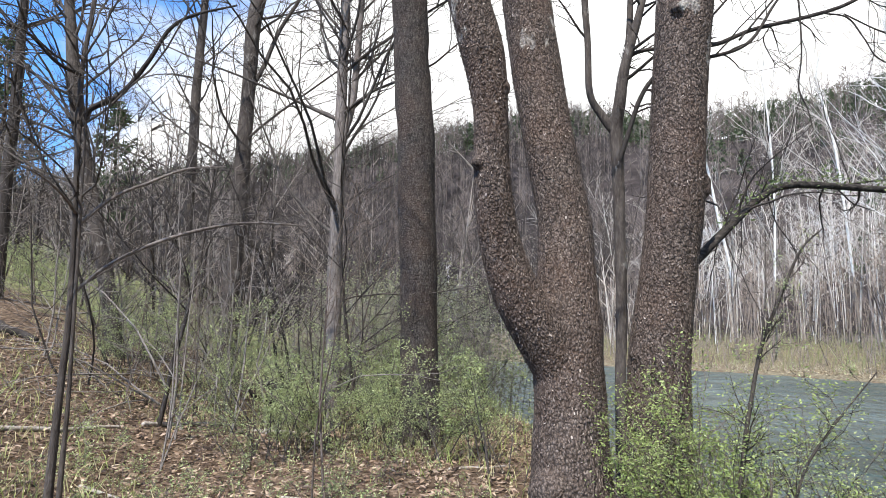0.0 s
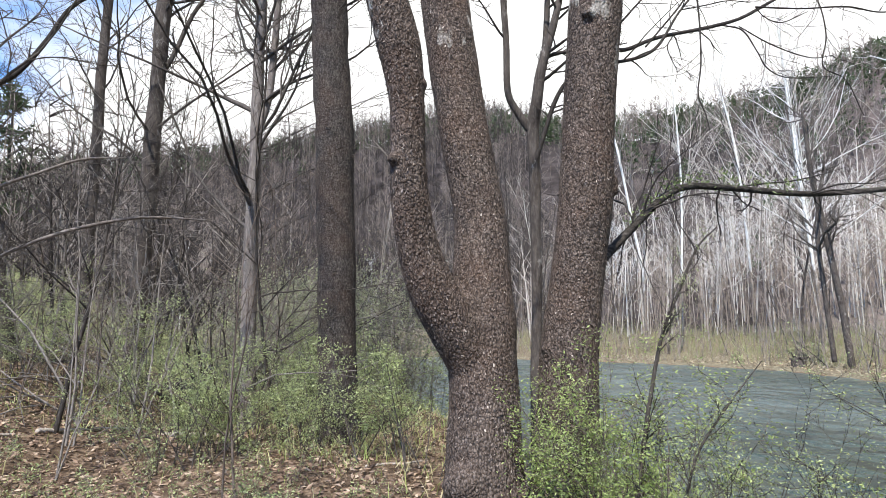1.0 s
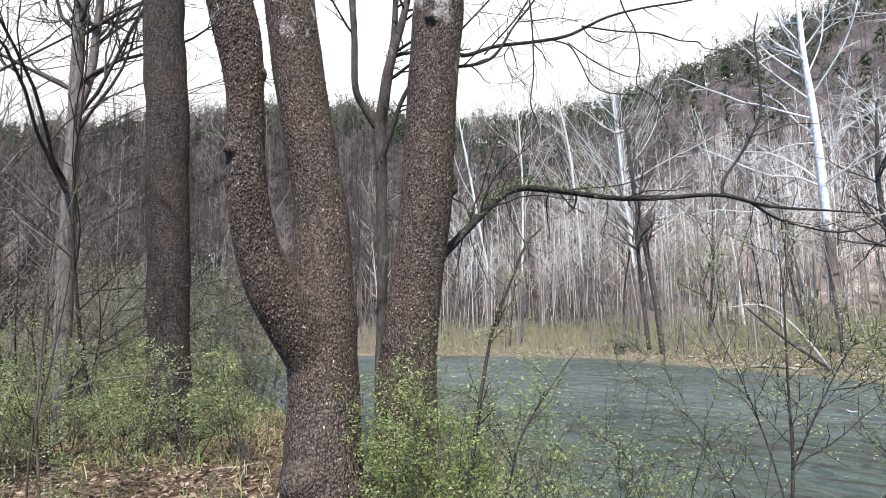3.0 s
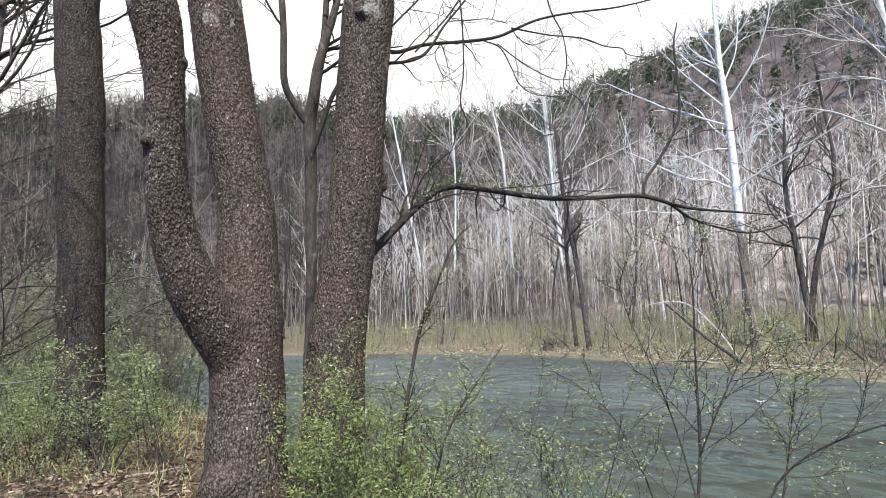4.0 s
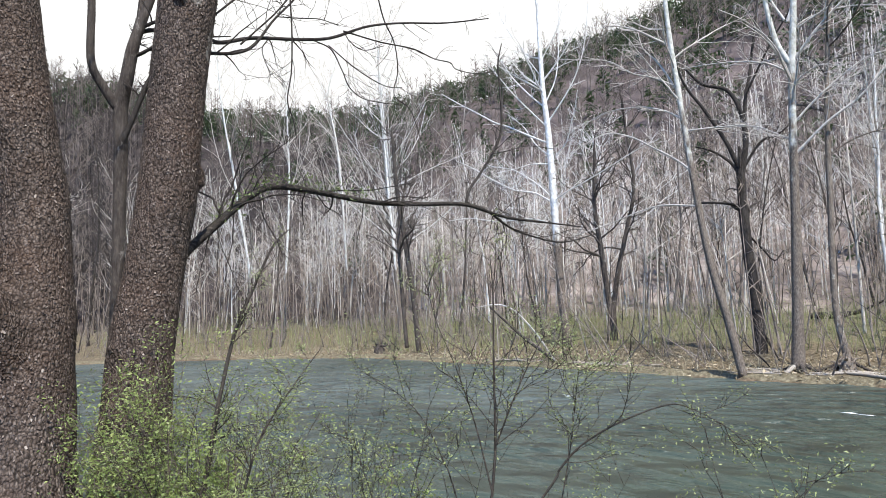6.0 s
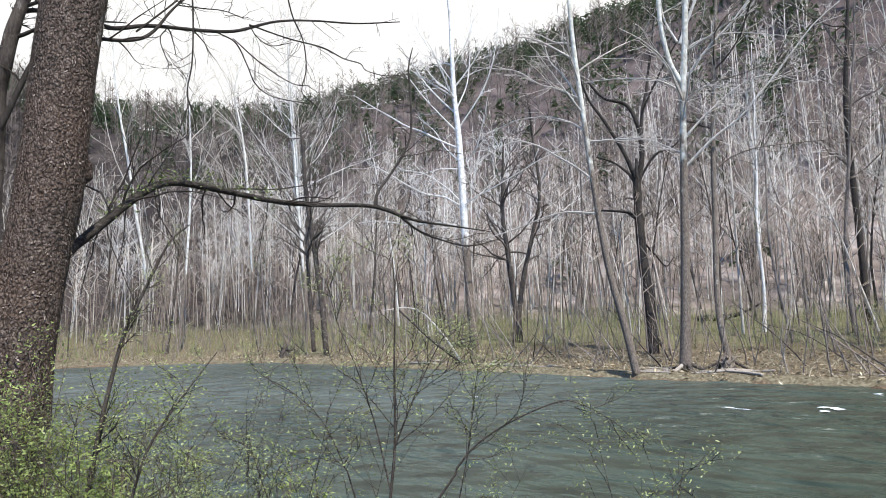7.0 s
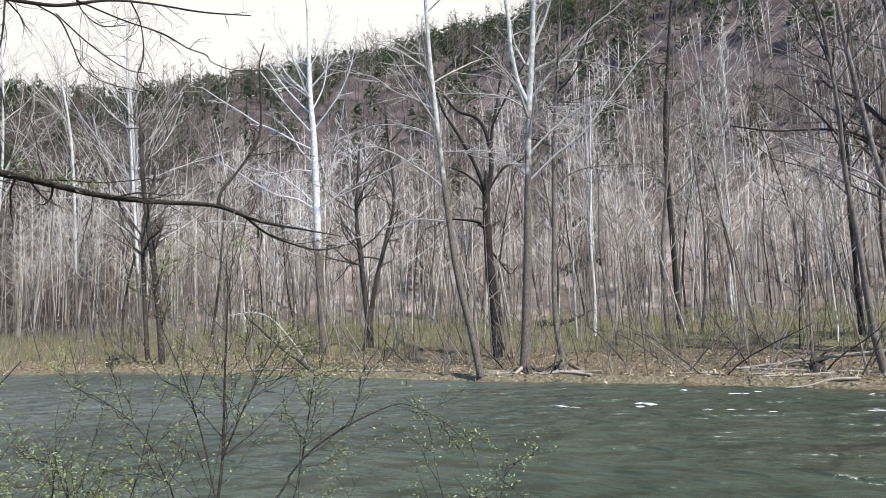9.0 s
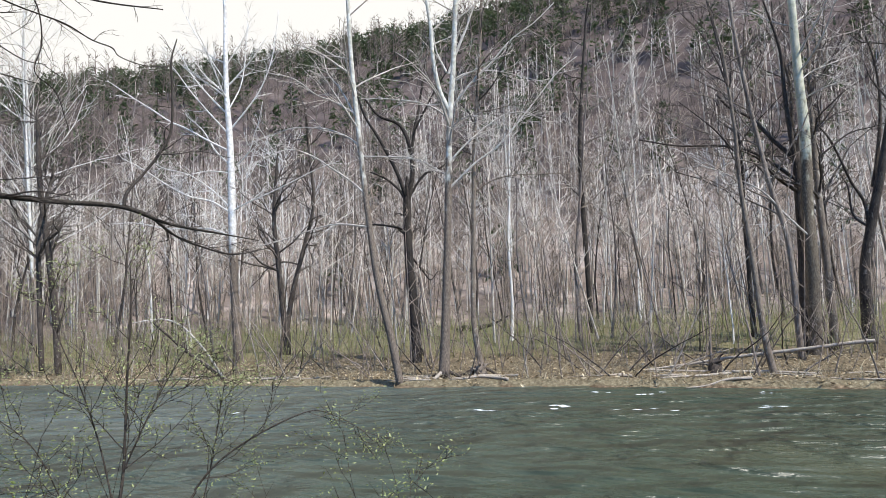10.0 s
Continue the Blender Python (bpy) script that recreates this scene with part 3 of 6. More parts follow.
def stem_tree(name, label, stems, mat, twig_mat, levels, seed, grow_up=6.0, sides=12, crown_from=0.35, lump=0.04, foot=True, extra=(), knots=(), scales=0, weld=False):
    """A bare tree: stems as lines of (x, y, z, radius), the first one rooted; each carries limbs above crown_from.
    extra: further limbs given as lines; knots: (x, y, z, radius) swellings; scales: loose bark plates on each stem."""
    g = np.random.default_rng(seed)
    stems = [list(s) for s in stems]
    if foot:
        stems[0] = to_ground(stems[0])
    base = np.array(stems[0][0][:3])
    root = thing(name, tuple(base), label, "tree")
    body = Tubes()
    lines, grids = [], []
    for k, s in enumerate(stems):
        s = extend(s, grow_up, g) if grow_up else s
        n = max(14, int(sum(math.dist(a[:3], b[:3]) for a, b in zip(s, s[1:])) / 0.1)) if sides > 10 else len(s) * 5
        L = even(spline(s, 200), min(n, 150))
        P, R = L[:, :3] - base, np.maximum(L[:, 3], 0.003)
        t = body if weld else Tubes()
        grids.append(t.add(P, R, sides, lump, 1.0, seed + k, True))
        lines.append(np.hstack([P, R[:, None]]))
        if not weld:
            part("trunk" if k == 0 else "stem", t.mesh("trunk", mat), root)
        m = int(np.argmax(P[:, 2] > min(crown_from, P[-1, 2] - 1.0)))
        for Q, S in sprouts(g, P[m:], R[m:], levels[0]):
            b = Tubes()
            b.add(Q, S, levels[0]["sides"])
            grow(b, g, Q, S, levels[1:])
            part("limb", b.mesh("limb", twig_mat), root)
    for x, y, z, r in knots:
        c = np.array([x, y, z]) - base
        u = np.linspace(-1, 1, 7)
        body.add(c + np.outer(u, [0, 0, r * 0.95]), r * np.sqrt(np.maximum(1 - u ** 2, 0.02)), 12, foot=True)
    if weld:
        ob = part("trunk", body.mesh("trunk", mat), root)
        r = ob.modifiers.new("weld", "REMESH")
        r.mode, r.voxel_size, r.use_smooth_shade = "VOXEL", 0.024, True
        sm = ob.modifiers.new("ease", "SMOOTH")
        sm.factor, sm.iterations = 0.5, 4
    if scales:
        for k, V in enumerate(grids):
            other = np.vstack([l for j, l in enumerate(lines) if j != k]) if len(lines) > 1 else None
            part("loose_bark", flakes(V, scales, seed + 70 + k, 0.1, 4.9, 0.013, other), root, "pale curled flakes of shedding bark", "stuff")
    for line, lv, lm in extra:
        L = spline(line, len(line) * 7)
        P, R = L[:, :3] - base, L[:, 3]
        t = Tubes()
        t.add(P, R, 8, 0.05, 1.0, seed)
        bough = part("limb", t.mesh("limb", M[lm]), root)
        if lm == "mossy":
            m = len(P)
            C = P[g.integers(int(m * 0.24), int(m * 0.6), 420)] + g.normal(0, 1, (420, 3)) * [0.06, 0.05, 0.05] + [0, 0, 0.06]
            V, T = leaf_cloud(g, C, 0.042, 0.3)
            part("epiphyte", mesh_from("epiphyte", V, None, T, M["moss_leaf"], False), bough, "tufts of green growth on the bough", "stuff")
            for f in np.sort(g.uniform(0.2, 0.62, 15)):
                p = P[int(f * (m - 1))]
                way = 1 if g.random() < 0.6 else -1
                S = shoot(g, p, (g.normal(0, 0.25), g.normal(0, 0.25), way), g.uniform(0.35, 1.1), 7, 0.14, 0.03 * way)
                b = Tubes()
                b.add(S, np.linspace(0.0065, 0.0028, 8), 4)
                grow(b, g, S, np.linspace(0.0065, 0.0028, 8), [dict(count=5, span=(0.2, 1.0), angle=38, length=0.35, wander=0.15, lift=0.02 * way, sides=3, segs=3, thick=0.7, least=0.0025)])
                part("twig", b.mesh("twig", twig_mat), bough, "thin budding shoot on the bough")
        for Q, S in sprouts(g, P, R, lv[0]):
            b = Tubes()
            b.add(Q, S, lv[0]["sides"])
            grow(b, g, Q, S, lv[1:])
            part("twig", b.mesh("twig", twig_mat), bough)
    return root


FORK_R = [(1.186, 5.5, 0.112, 0.335), (1.18, 5.555, 0.47, 0.315), (1.194, 5.609, 0.73, 0.302), (1.187, 5.664, 1.092, 0.298), (1.193, 5.718, 1.469, 0.295), (1.204, 5.773, 1.861, 0.266), (1.211, 5.827, 2.371, 0.237), (1.126, 5.882, 2.903, 0.232), (1.042, 5.936, 3.458, 0.232), (0.975, 5.991, 4.037, 0.237), (0.899, 6.045, 4.642, 0.234), (0.83, 6.1, 5.213, 0.231)]
FORK_L = [(1.2, 5.62, 0.85, 0.18), (1.06, 5.58, 1.195, 0.215), (0.9, 5.53, 1.464, 0.217), (0.738, 5.47, 1.736, 0.202), (0.622, 5.42, 2.055, 0.179), (0.556, 5.35, 2.377, 0.161), (0.522, 5.325, 2.75, 0.153), (0.515, 5.3, 3.174, 0.145), (0.48, 5.275, 3.506, 0.164), (0.422, 5.25, 3.79, 0.183), (0.315, 5.225, 4.176, 0.172), (0.178, 5.2, 4.618, 0.166)]
TRUNK_R = [(1.894, 5.69, 0.073, 0.296), (1.924, 5.69, 0.546, 0.277), (1.946, 5.69, 0.913, 0.265), (1.973, 5.69, 1.288, 0.253), (2.055, 5.69, 1.864, 0.237), (2.126, 5.69, 2.357, 0.24), (2.163, 5.69, 2.81, 0.24), (2.204, 5.69, 3.377, 0.239), (2.255, 5.69, 3.907, 0.239), (2.307, 5.69, 4.45, 0.25), (2.368, 5.69, 4.95, 0.208)]
THIN = [(2.619, 9.35, 0.631, 0.096), (2.653, 9.35, 1.345, 0.093), (2.669, 9.35, 2.568, 0.099), (2.66, 9.35, 3.835, 0.109), (2.65, 9.35, 4.443, 0.118)]
THIN_L = [(2.65, 9.35, 4.38, 0.084), (2.444, 9.35, 4.661, 0.072), (2.265, 9.35, 5.014, 0.064), (2.254, 9.35, 5.778, 0.06), (2.216, 9.35, 6.513, 0.061), (2.194, 9.35, 7.263, 0.053)]
THIN_R = [(2.65, 9.35, 4.38, 0.084), (2.727, 9.35, 4.795, 0.072), (2.829, 9.35, 5.42, 0.064), (2.886, 9.35, 5.965, 0.06), (2.919, 9.35, 6.517, 0.056), (2.966, 9.35, 7.267, 0.048)]
BTRUNK = [(-0.183, 9.0, 0.029, 0.29), (-0.207, 9.0, 0.553, 0.269), (-0.227, 9.0, 1.316, 0.257), (-0.256, 9.0, 2.097, 0.26), (-0.33, 9.0, 4.134, 0.268), (-0.422, 9.0, 5.593, 0.257), (-0.46, 9.0, 6.301, 0.26), (-0.492, 9.0, 7.115, 0.246)]
LTRUNK = [(-1.583, 10.0, 0.267, 0.146), (-1.601, 10.0, 1.287, 0.135), (-1.619, 10.0, 2.337, 0.132), (-1.603, 10.0, 3.971, 0.108), (-1.604, 10.0, 5.388, 0.101), (-1.587, 10.0, 6.859, 0.094), (-1.556, 10.0, 7.666, 0.085)]
LTRUNK2 = [(-1.6, 10.0, 4.4, 0.073), (-1.436, 10.0, 5.006, 0.069), (-1.37, 10.0, 5.873, 0.065), (-1.324, 10.0, 6.86, 0.061), (-1.299, 10.0, 7.668, 0.052)]
T430 = [(-4.311, 13.0, 0.767, 0.193), (-4.305, 13.0, 1.674, 0.184), (-4.235, 13.0, 3.54, 0.176), (-4.206, 13.0, 4.743, 0.166), (-4.161, 13.0, 6.605, 0.145), (-4.135, 13.0, 7.755, 0.159), (-4.04, 13.0, 8.537, 0.148), (-3.868, 13.0, 9.331, 0.136)]
T340 = [(-7.464, 18.0, 1.436, 0.208), (-7.463, 18.0, 4.36, 0.196), (-7.429, 18.0, 6.382, 0.182), (-7.439, 18.0, 8.64, 0.169), (-7.37, 18.0, 10.791, 0.145), (-7.368, 18.0, 12.446, 0.121)]
T150 = [(-6.082, 12.0, 1.002, 0.21), (-6.314, 12.0, 2.266, 0.192), (-6.683, 12.0, 3.677, 0.19), (-6.957, 12.0, 4.68, 0.186), (-7.268, 12.0, 6.171, 0.167), (-7.543, 12.0, 7.954, 0.125), (-7.656, 12.0, 8.686, 0.103)]
T20 = [(-9.823, 14.0, 1.142, 0.136), (-9.856, 14.0, 2.636, 0.126), (-9.904, 14.0, 4.303, 0.128), (-9.89, 14.0, 6.295, 0.117), (-9.928, 14.0, 8.362, 0.099), (-9.978, 14.0, 9.928, 0.081)]
SAP = [(-1.83, 3.6, 0.439, 0.034), (-1.827, 3.6, 0.657, 0.029), (-1.814, 3.6, 1.134, 0.023), (-1.805, 3.6, 1.483, 0.021), (-1.818, 3.6, 1.902, 0.018), (-1.841, 3.6, 2.43, 0.02), (-1.856, 3.6, 2.849, 0.017), (-1.832, 3.6, 3.114, 0.016), (-1.81, 3.6, 3.452, 0.013)]
SAP2 = [(-1.772, 3.6, 0.44, 0.02), (-1.772, 3.6, 0.686, 0.017), (-1.77, 3.6, 1.106, 0.013), (-1.782, 3.6, 1.601, 0.012), (-1.793, 3.6, 2.024, 0.009), (-1.804, 3.6, 2.43, 0.008)]
LIMB = [(2.1, 5.7, 1.85, 0.09), (2.274, 5.75, 2.004, 0.084), (2.421, 5.846, 2.125, 0.075), (2.694, 5.942, 2.371, 0.073), (3.053, 6.038, 2.689, 0.065), (3.368, 6.133, 2.835, 0.064), (3.847, 6.229, 2.854, 0.061), (4.366, 6.325, 2.852, 0.06), (4.93, 6.421, 2.861, 0.056), (5.643, 6.517, 2.929, 0.052), (6.59, 6.613, 3.029, 0.051), (7.522, 6.708, 2.943, 0.042), (8.637, 6.804, 2.955, 0.03), (9.896, 6.9, 2.976, 0.012)]
UPPER1 = [(2.25, 5.7, 4.0, 0.045), (2.493, 5.75, 4.052, 0.039), (2.686, 5.856, 4.12, 0.034), (3.052, 5.962, 4.309, 0.033), (3.663, 6.069, 4.508, 0.032), (4.108, 6.175, 4.698, 0.03), (4.68, 6.281, 5.044, 0.025), (5.304, 6.387, 5.321, 0.022), (6.195, 6.494, 5.636, 0.02), (7.207, 6.6, 6.058, 0.013)]
UPPER2 = [(2.25, 5.7, 3.86, 0.033), (2.491, 5.75, 3.925, 0.028), (2.792, 5.82, 4.031, 0.026), (3.016, 5.89, 4.198, 0.024), (3.257, 5.96, 4.559, 0.018), (3.509, 6.03, 4.875, 0.016), (3.777, 6.1, 5.244, 0.01)]

UA = [(4.274, 6.2, 4.834, 0.023), (4.839, 6.243, 4.874, 0.021), (5.404, 6.286, 4.953, 0.022), (5.81, 6.329, 4.938, 0.019), (6.143, 6.371, 4.984, 0.019), (6.299, 6.414, 4.94, 0.015), (6.737, 6.457, 5.0, 0.016), (7.347, 6.5, 5.216, 0.012)]
UB = [(3.819, 6.1, 4.553, 0.019), (4.03, 6.08, 4.495, 0.019), (4.16, 6.06, 4.271, 0.016), (4.253, 6.04, 4.076, 0.016), (4.47, 6.02, 3.978, 0.013), (4.945, 6.0, 4.01, 0.01)]
UC = [(4.006, 6.1, 4.547, 0.016), (4.431, 6.167, 4.392, 0.017), (4.886, 6.233, 4.312, 0.014), (5.218, 6.3, 4.387, 0.011)]
UD = [(3.235, 5.6, 5.037, 0.02), (3.263, 5.6, 4.674, 0.02), (3.283, 5.6, 4.312, 0.02), (3.276, 5.6, 3.89, 0.017), (3.233, 5.6, 3.587, 0.017), (3.298, 5.6, 3.39, 0.014), (3.33, 5.6, 3.218, 0.009)]
UE = [(4.893, 6.4, 5.726, 0.022), (5.019, 6.4, 5.296, 0.022), (5.181, 6.4, 5.023, 0.018), (5.231, 6.4, 4.652, 0.018), (5.165, 6.4, 4.304, 0.014), (5.426, 6.4, 4.154, 0.015), (5.602, 6.4, 3.762, 0.011)]
UF = [(4.274, 6.2, 4.834, 0.017), (4.373, 6.2, 4.726, 0.013), (4.565, 6.2, 4.676, 0.014), (4.873, 6.2, 4.818, 0.01)]
UG = [(3.165, 5.9, 4.297, 0.015), (3.108, 5.9, 4.163, 0.012), (3.201, 5.9, 3.93, 0.009)]
UH = [(2.882, 5.9, 4.173, 0.023), (3.072, 5.95, 4.396, 0.021), (3.306, 6.0, 4.674, 0.022), (3.494, 6.05, 4.947, 0.019), (3.699, 6.1, 5.288, 0.013)]
UI = [(3.339, 6.0, 4.642, 0.015), (3.625, 6.067, 4.742, 0.016), (3.925, 6.133, 4.847, 0.013), (4.221, 6.2, 4.88, 0.007)]
UJ = [(2.544, 5.75, 4.298, 0.025), (2.699, 5.75, 4.477, 0.023), (2.859, 5.75, 4.661, 0.02), (3.091, 5.75, 4.96, 0.015)]
LU = [(6.637, 6.65, 3.061, 0.035), (6.732, 6.686, 3.276, 0.036), (7.041, 6.721, 3.598, 0.032), (7.395, 6.757, 4.023, 0.033), (7.607, 6.793, 4.406, 0.03), (7.658, 6.829, 5.047, 0.026), (7.669, 6.864, 5.514, 0.022), (7.816, 6.9, 5.925, 0.013)]
LV = [(7.234, 6.7, 3.905, 0.021), (7.809, 6.867, 4.082, 0.021), (8.514, 7.033, 4.318, 0.018), (9.466, 7.2, 4.456, 0.014)]
LW = [(3.351, 6.2, 2.851, 0.021), (3.832, 6.3, 2.867, 0.022), (4.356, 6.4, 2.951, 0.02), (4.88, 6.5, 3.037, 0.018), (5.545, 6.6, 3.227, 0.011)]
LX = [(6.629, 6.62, 3.055, 0.035), (7.21, 6.776, 3.015, 0.037), (7.819, 6.932, 2.847, 0.03), (8.478, 7.088, 2.769, 0.027), (9.597, 7.244, 2.725, 0.024), (10.88, 7.4, 2.97, 0.015)]
LY = [(3.164, 6.1, 2.725, 0.015), (3.224, 6.1, 2.486, 0.015), (3.352, 6.1, 2.279, 0.012), (3.427, 6.1, 2.1, 0.006)]
SB1 = [(-1.8, 3.6, 1.6, 0.01), (-1.706, 3.8, 1.788, 0.01), (-1.522, 4.0, 1.947, 0.01), (-1.3, 4.2, 2.062, 0.01), (-1.115, 4.4, 2.124, 0.008), (-0.824, 4.6, 2.142, 0.005)]
SB2 = [(-1.82, 3.6, 1.95, 0.01), (-1.737, 3.8, 2.16, 0.01), (-1.65, 4.0, 2.291, 0.009), (-1.504, 4.2, 2.433, 0.008), (-1.326, 4.4, 2.507, 0.004)]
SB3 = [(-1.82, 3.6, 2.03, 0.009), (-1.772, 3.4, 2.087, 0.007), (-1.76, 3.2, 2.138, 0.005), (-1.729, 3.0, 2.138, 0.003)]
SB4 = [(-1.855, 3.6, 2.8, 0.01), (-1.913, 3.467, 2.82, 0.009), (-1.982, 3.333, 2.911, 0.007), (-2.031, 3.2, 2.902, 0.004)]
B150 = [(-7.05, 12.0, 5.45, 0.085), (-6.858, 11.95, 5.67, 0.082), (-6.271, 11.9, 5.962, 0.072), (-5.797, 11.9, 6.603, 0.067), (-5.441, 11.9, 7.253, 0.056), (-4.99, 11.9, 7.576, 0.045), (-4.101, 11.9, 7.797, 0.028)]
B430 = [(-4.17, 13.0, 6.2, 0.08), (-4.1, 13.0, 6.5, 0.072), (-3.849, 13.0, 7.051, 0.073), (-3.556, 13.0, 7.824, 0.061), (-3.157, 13.0, 8.543, 0.055), (-2.813, 13.0, 9.205, 0.037)]
THIN_D = [(2.66, 9.3, 3.9, 0.04), (2.76, 9.2, 4.25, 0.036), (2.95, 9.1, 4.85, 0.034), (3.2, 9.0, 5.2, 0.03), (3.5, 8.9, 5.35, 0.02)]
THIN_E = [(2.85, 9.35, 5.6, 0.035), (3.1, 9.3, 5.68, 0.03), (3.6, 9.2, 5.7, 0.02), (4.1, 9.1, 5.8, 0.008)]

def slim(line, f):
    return [(x, y, z, r * f) for x, y, z, r in line]


HIGH = [dict(count=24, span=(0.05, 0.98), angle=52, length=0.36, wander=0.13, lift=0.05, sides=5, segs=8, thick=0.4, least=0.007, most=0.03),
        dict(count=7, span=(0.15, 1.0), angle=44, length=0.42, wander=0.17, lift=0.03, sides=4, segs=6, thick=0.55, least=0.005),
        dict(count=6, span=(0.15, 1.0), angle=42, length=0.5, wander=0.2, lift=0.02, sides=3, segs=3, thick=0.6, least=0.0035)]
ABOVE = [dict(HIGH[0], count=10, span=(0.2, 0.98)), HIGH[1], dict(HIGH[2], count=4)]
TIPS = [dict(count=8, span=(0.2, 1.0), angle=45, length=0.6, rel=False, wander=0.16, lift=-0.02, sides=3, segs=5, thick=0.5, least=0.0032),
        dict(count=2, span=(0.3, 1.0), angle=40, length=0.4, wander=0.2, lift=0.0, sides=3, segs=3, thick=0.6, least=0.0025)]
DROOP = [dict(count=20, span=(0.15, 1.0), angle=52, length=0.95, rel=False, wander=0.2, lift=-0.03, sides=4, segs=8, thick=0.4, least=0.005, most=0.012),
         dict(count=4, span=(0.3, 1.0), angle=42, length=0.4, wander=0.22, lift=-0.03, sides=3, segs=5, thick=0.6, least=0.0025)]
LOOSE = [dict(count=9, span=(0.15, 1.0), angle=48, length=0.5, rel=False, wander=0.18, lift=0.0, sides=3, segs=6, thick=0.5, least=0.0025),
         dict(count=4, span=(0.2, 1.0), angle=42, length=0.4, wander=0.2, lift=0.0, sides=3, segs=4, thick=0.6, least=0.0018)]
stem_tree("sycamore_tree", "forked sycamore with scaly brown flaking bark", [FORK_R, FORK_L], M["scaly"], M["twig"], ABOVE, 11, 8.0, 36, 5.3, 0.015,
          knots=[(0.40, 5.22, 2.78, 0.06), (0.42, 5.2, 3.42, 0.055), (0.62, 5.25, 3.42, 0.06), (1.0, 5.35, 0.2, 0.2), (1.38, 5.4, 0.05, 0.22)], scales=5200, weld=True)
stem_tree("sycamore_tree", "leaning sycamore with scaly bark and a long arching limb", [TRUNK_R], M["scaly"], M["dark"], ABOVE, 12, 8.0, 36, 4.9, 0.015,
          extra=[(slim(LIMB, 0.56), DROOP, "mossy"), (slim(UPPER1, 0.6), TIPS, "dark"), (slim(UPPER2, 0.65), TIPS, "dark"), (slim(LU, 0.62), TIPS, "dark"), (slim(LX, 0.62), DROOP, "dark")]
                + [(slim(q, 0.42), TIPS, "dark") for q in (UA, UB, UC, UD, UE, UF, UG, UH, UI, UJ, LV, LW, LY)],
          knots=[(2.37, 5.66, 2.74, 0.085), (2.39, 5.64, 2.66, 0.06), (2.15, 5.47, 4.25, 0.06), (1.76, 5.62, 1.15, 0.06), (1.73, 5.6, 1.25, 0.045)], scales=5200, weld=True)
stem_tree("small_tree", "slim grey tree forked into two dark stems", [slim(THIN, 0.84), slim(THIN_L, 0.84), slim(THIN_R, 0.84)], M["brown"], M["dark"], ABOVE, 13, 3.0, 12, 5.5, extra=[(THIN_D, LOOSE, "dark"), (THIN_E, LOOSE, "dark")])
stem_tree("straight_tree", "tall straight tree with dark furrowed bark", [BTRUNK], M["plated"], M["twig"], ABOVE, 14, 8.0, 24, 6.0, 0.03)
stem_tree("slim_tree", "slim pale grey tree forking above head height", [slim(LTRUNK, 0.86), slim(LTRUNK2, 0.86)], M["grey"], M["twig"], HIGH, 15, 4.0, 12, 2.2)
stem_tree("bare_tree", "bare brown tree in the thicket", [T430], M["brown"], M["twig"], HIGH, 16, 5.0, 12, 3.0, extra=[(slim(B430, 0.7), LOOSE, "brown")])
stem_tree("bare_tree", "bare dark tree with rising limbs", [slim(T340, 0.78)], M["brown"], M["twig"], [dict(HIGH[0], angle=34, count=18), *HIGH[1:]], 17, 4.0, 12, 3.5)
stem_tree("bare_tree", "bare leaning tree on the slope", [slim(T150, 0.75)], M["brown"], M["twig"], HIGH, 18, 5.0, 12, 2.5, extra=[(slim(B150, 0.65), LOOSE, "dark")])
stem_tree("bare_tree", "thin dark tree on the slope", [T20], M["dark"], M["twig"], HIGH, 19, 4.0, 10, 2.0)
stem_tree("sapling", "twin-stemmed grey sapling beside the path", [slim(SAP, 0.78), slim(SAP2, 0.8)], M["brown"], M["twig"], [dict(TWIGS[0], count=12, length=0.3), *TWIGS[1:]], 20, 1.2, 8, 1.2,
          extra=[(SB1, LOOSE, "grey"), (SB2, LOOSE, "grey"), (SB3, LOOSE, "grey"), (SB4, LOOSE, "dark")])

WSYC = [(29.792, 22.665, -0.643, 0.333), (29.691, 22.795, 1.516, 0.335), (29.598, 22.915, 5.23, 0.321), (29.545, 22.982, 7.982, 0.307), (29.49, 23.052, 11.839, 0.259), (29.355, 23.222, 15.063, 0.209), (29.314, 23.274, 17.609, 0.175), (29.294, 23.299, 20.193, 0.124)]
LEAN = [(22.241, 9.574, -0.985, 0.212), (22.115, 9.857, 0.795, 0.203), (21.9, 10.319, 3.387, 0.173), (21.745, 10.636, 6.699, 0.153), (21.644, 10.836, 9.417, 0.133), (21.566, 10.989, 11.731, 0.123), (21.518, 11.081, 14.333, 0.102), (21.479, 11.156, 15.777, 0.08)]
SYC2 = [(23.602, 8.311, -0.789, 0.33), (23.636, 8.216, 0.692, 0.266), (23.691, 8.056, 3.359, 0.236), (23.743, 7.905, 6.325, 0.193), (23.802, 7.727, 9.373, 0.173), (23.874, 7.504, 11.771, 0.152), (23.938, 7.302, 14.72, 0.13)]
SYC2L = [(23.804, 7.722, 9.9, 0.139), (23.687, 8.07, 10.828, 0.128), (23.612, 8.284, 12.296, 0.117), (23.595, 8.331, 13.528, 0.106), (23.554, 8.445, 14.776, 0.095)]
ROOT = [(24.492, 6.837, -1.103, 0.268), (24.429, 7.058, -0.258, 0.19), (24.374, 7.242, 1.535, 0.158), (24.414, 7.109, 4.727, 0.138), (24.475, 6.897, 8.727, 0.117), (24.563, 6.582, 11.873, 0.095), (24.622, 6.361, 14.857, 0.072)]
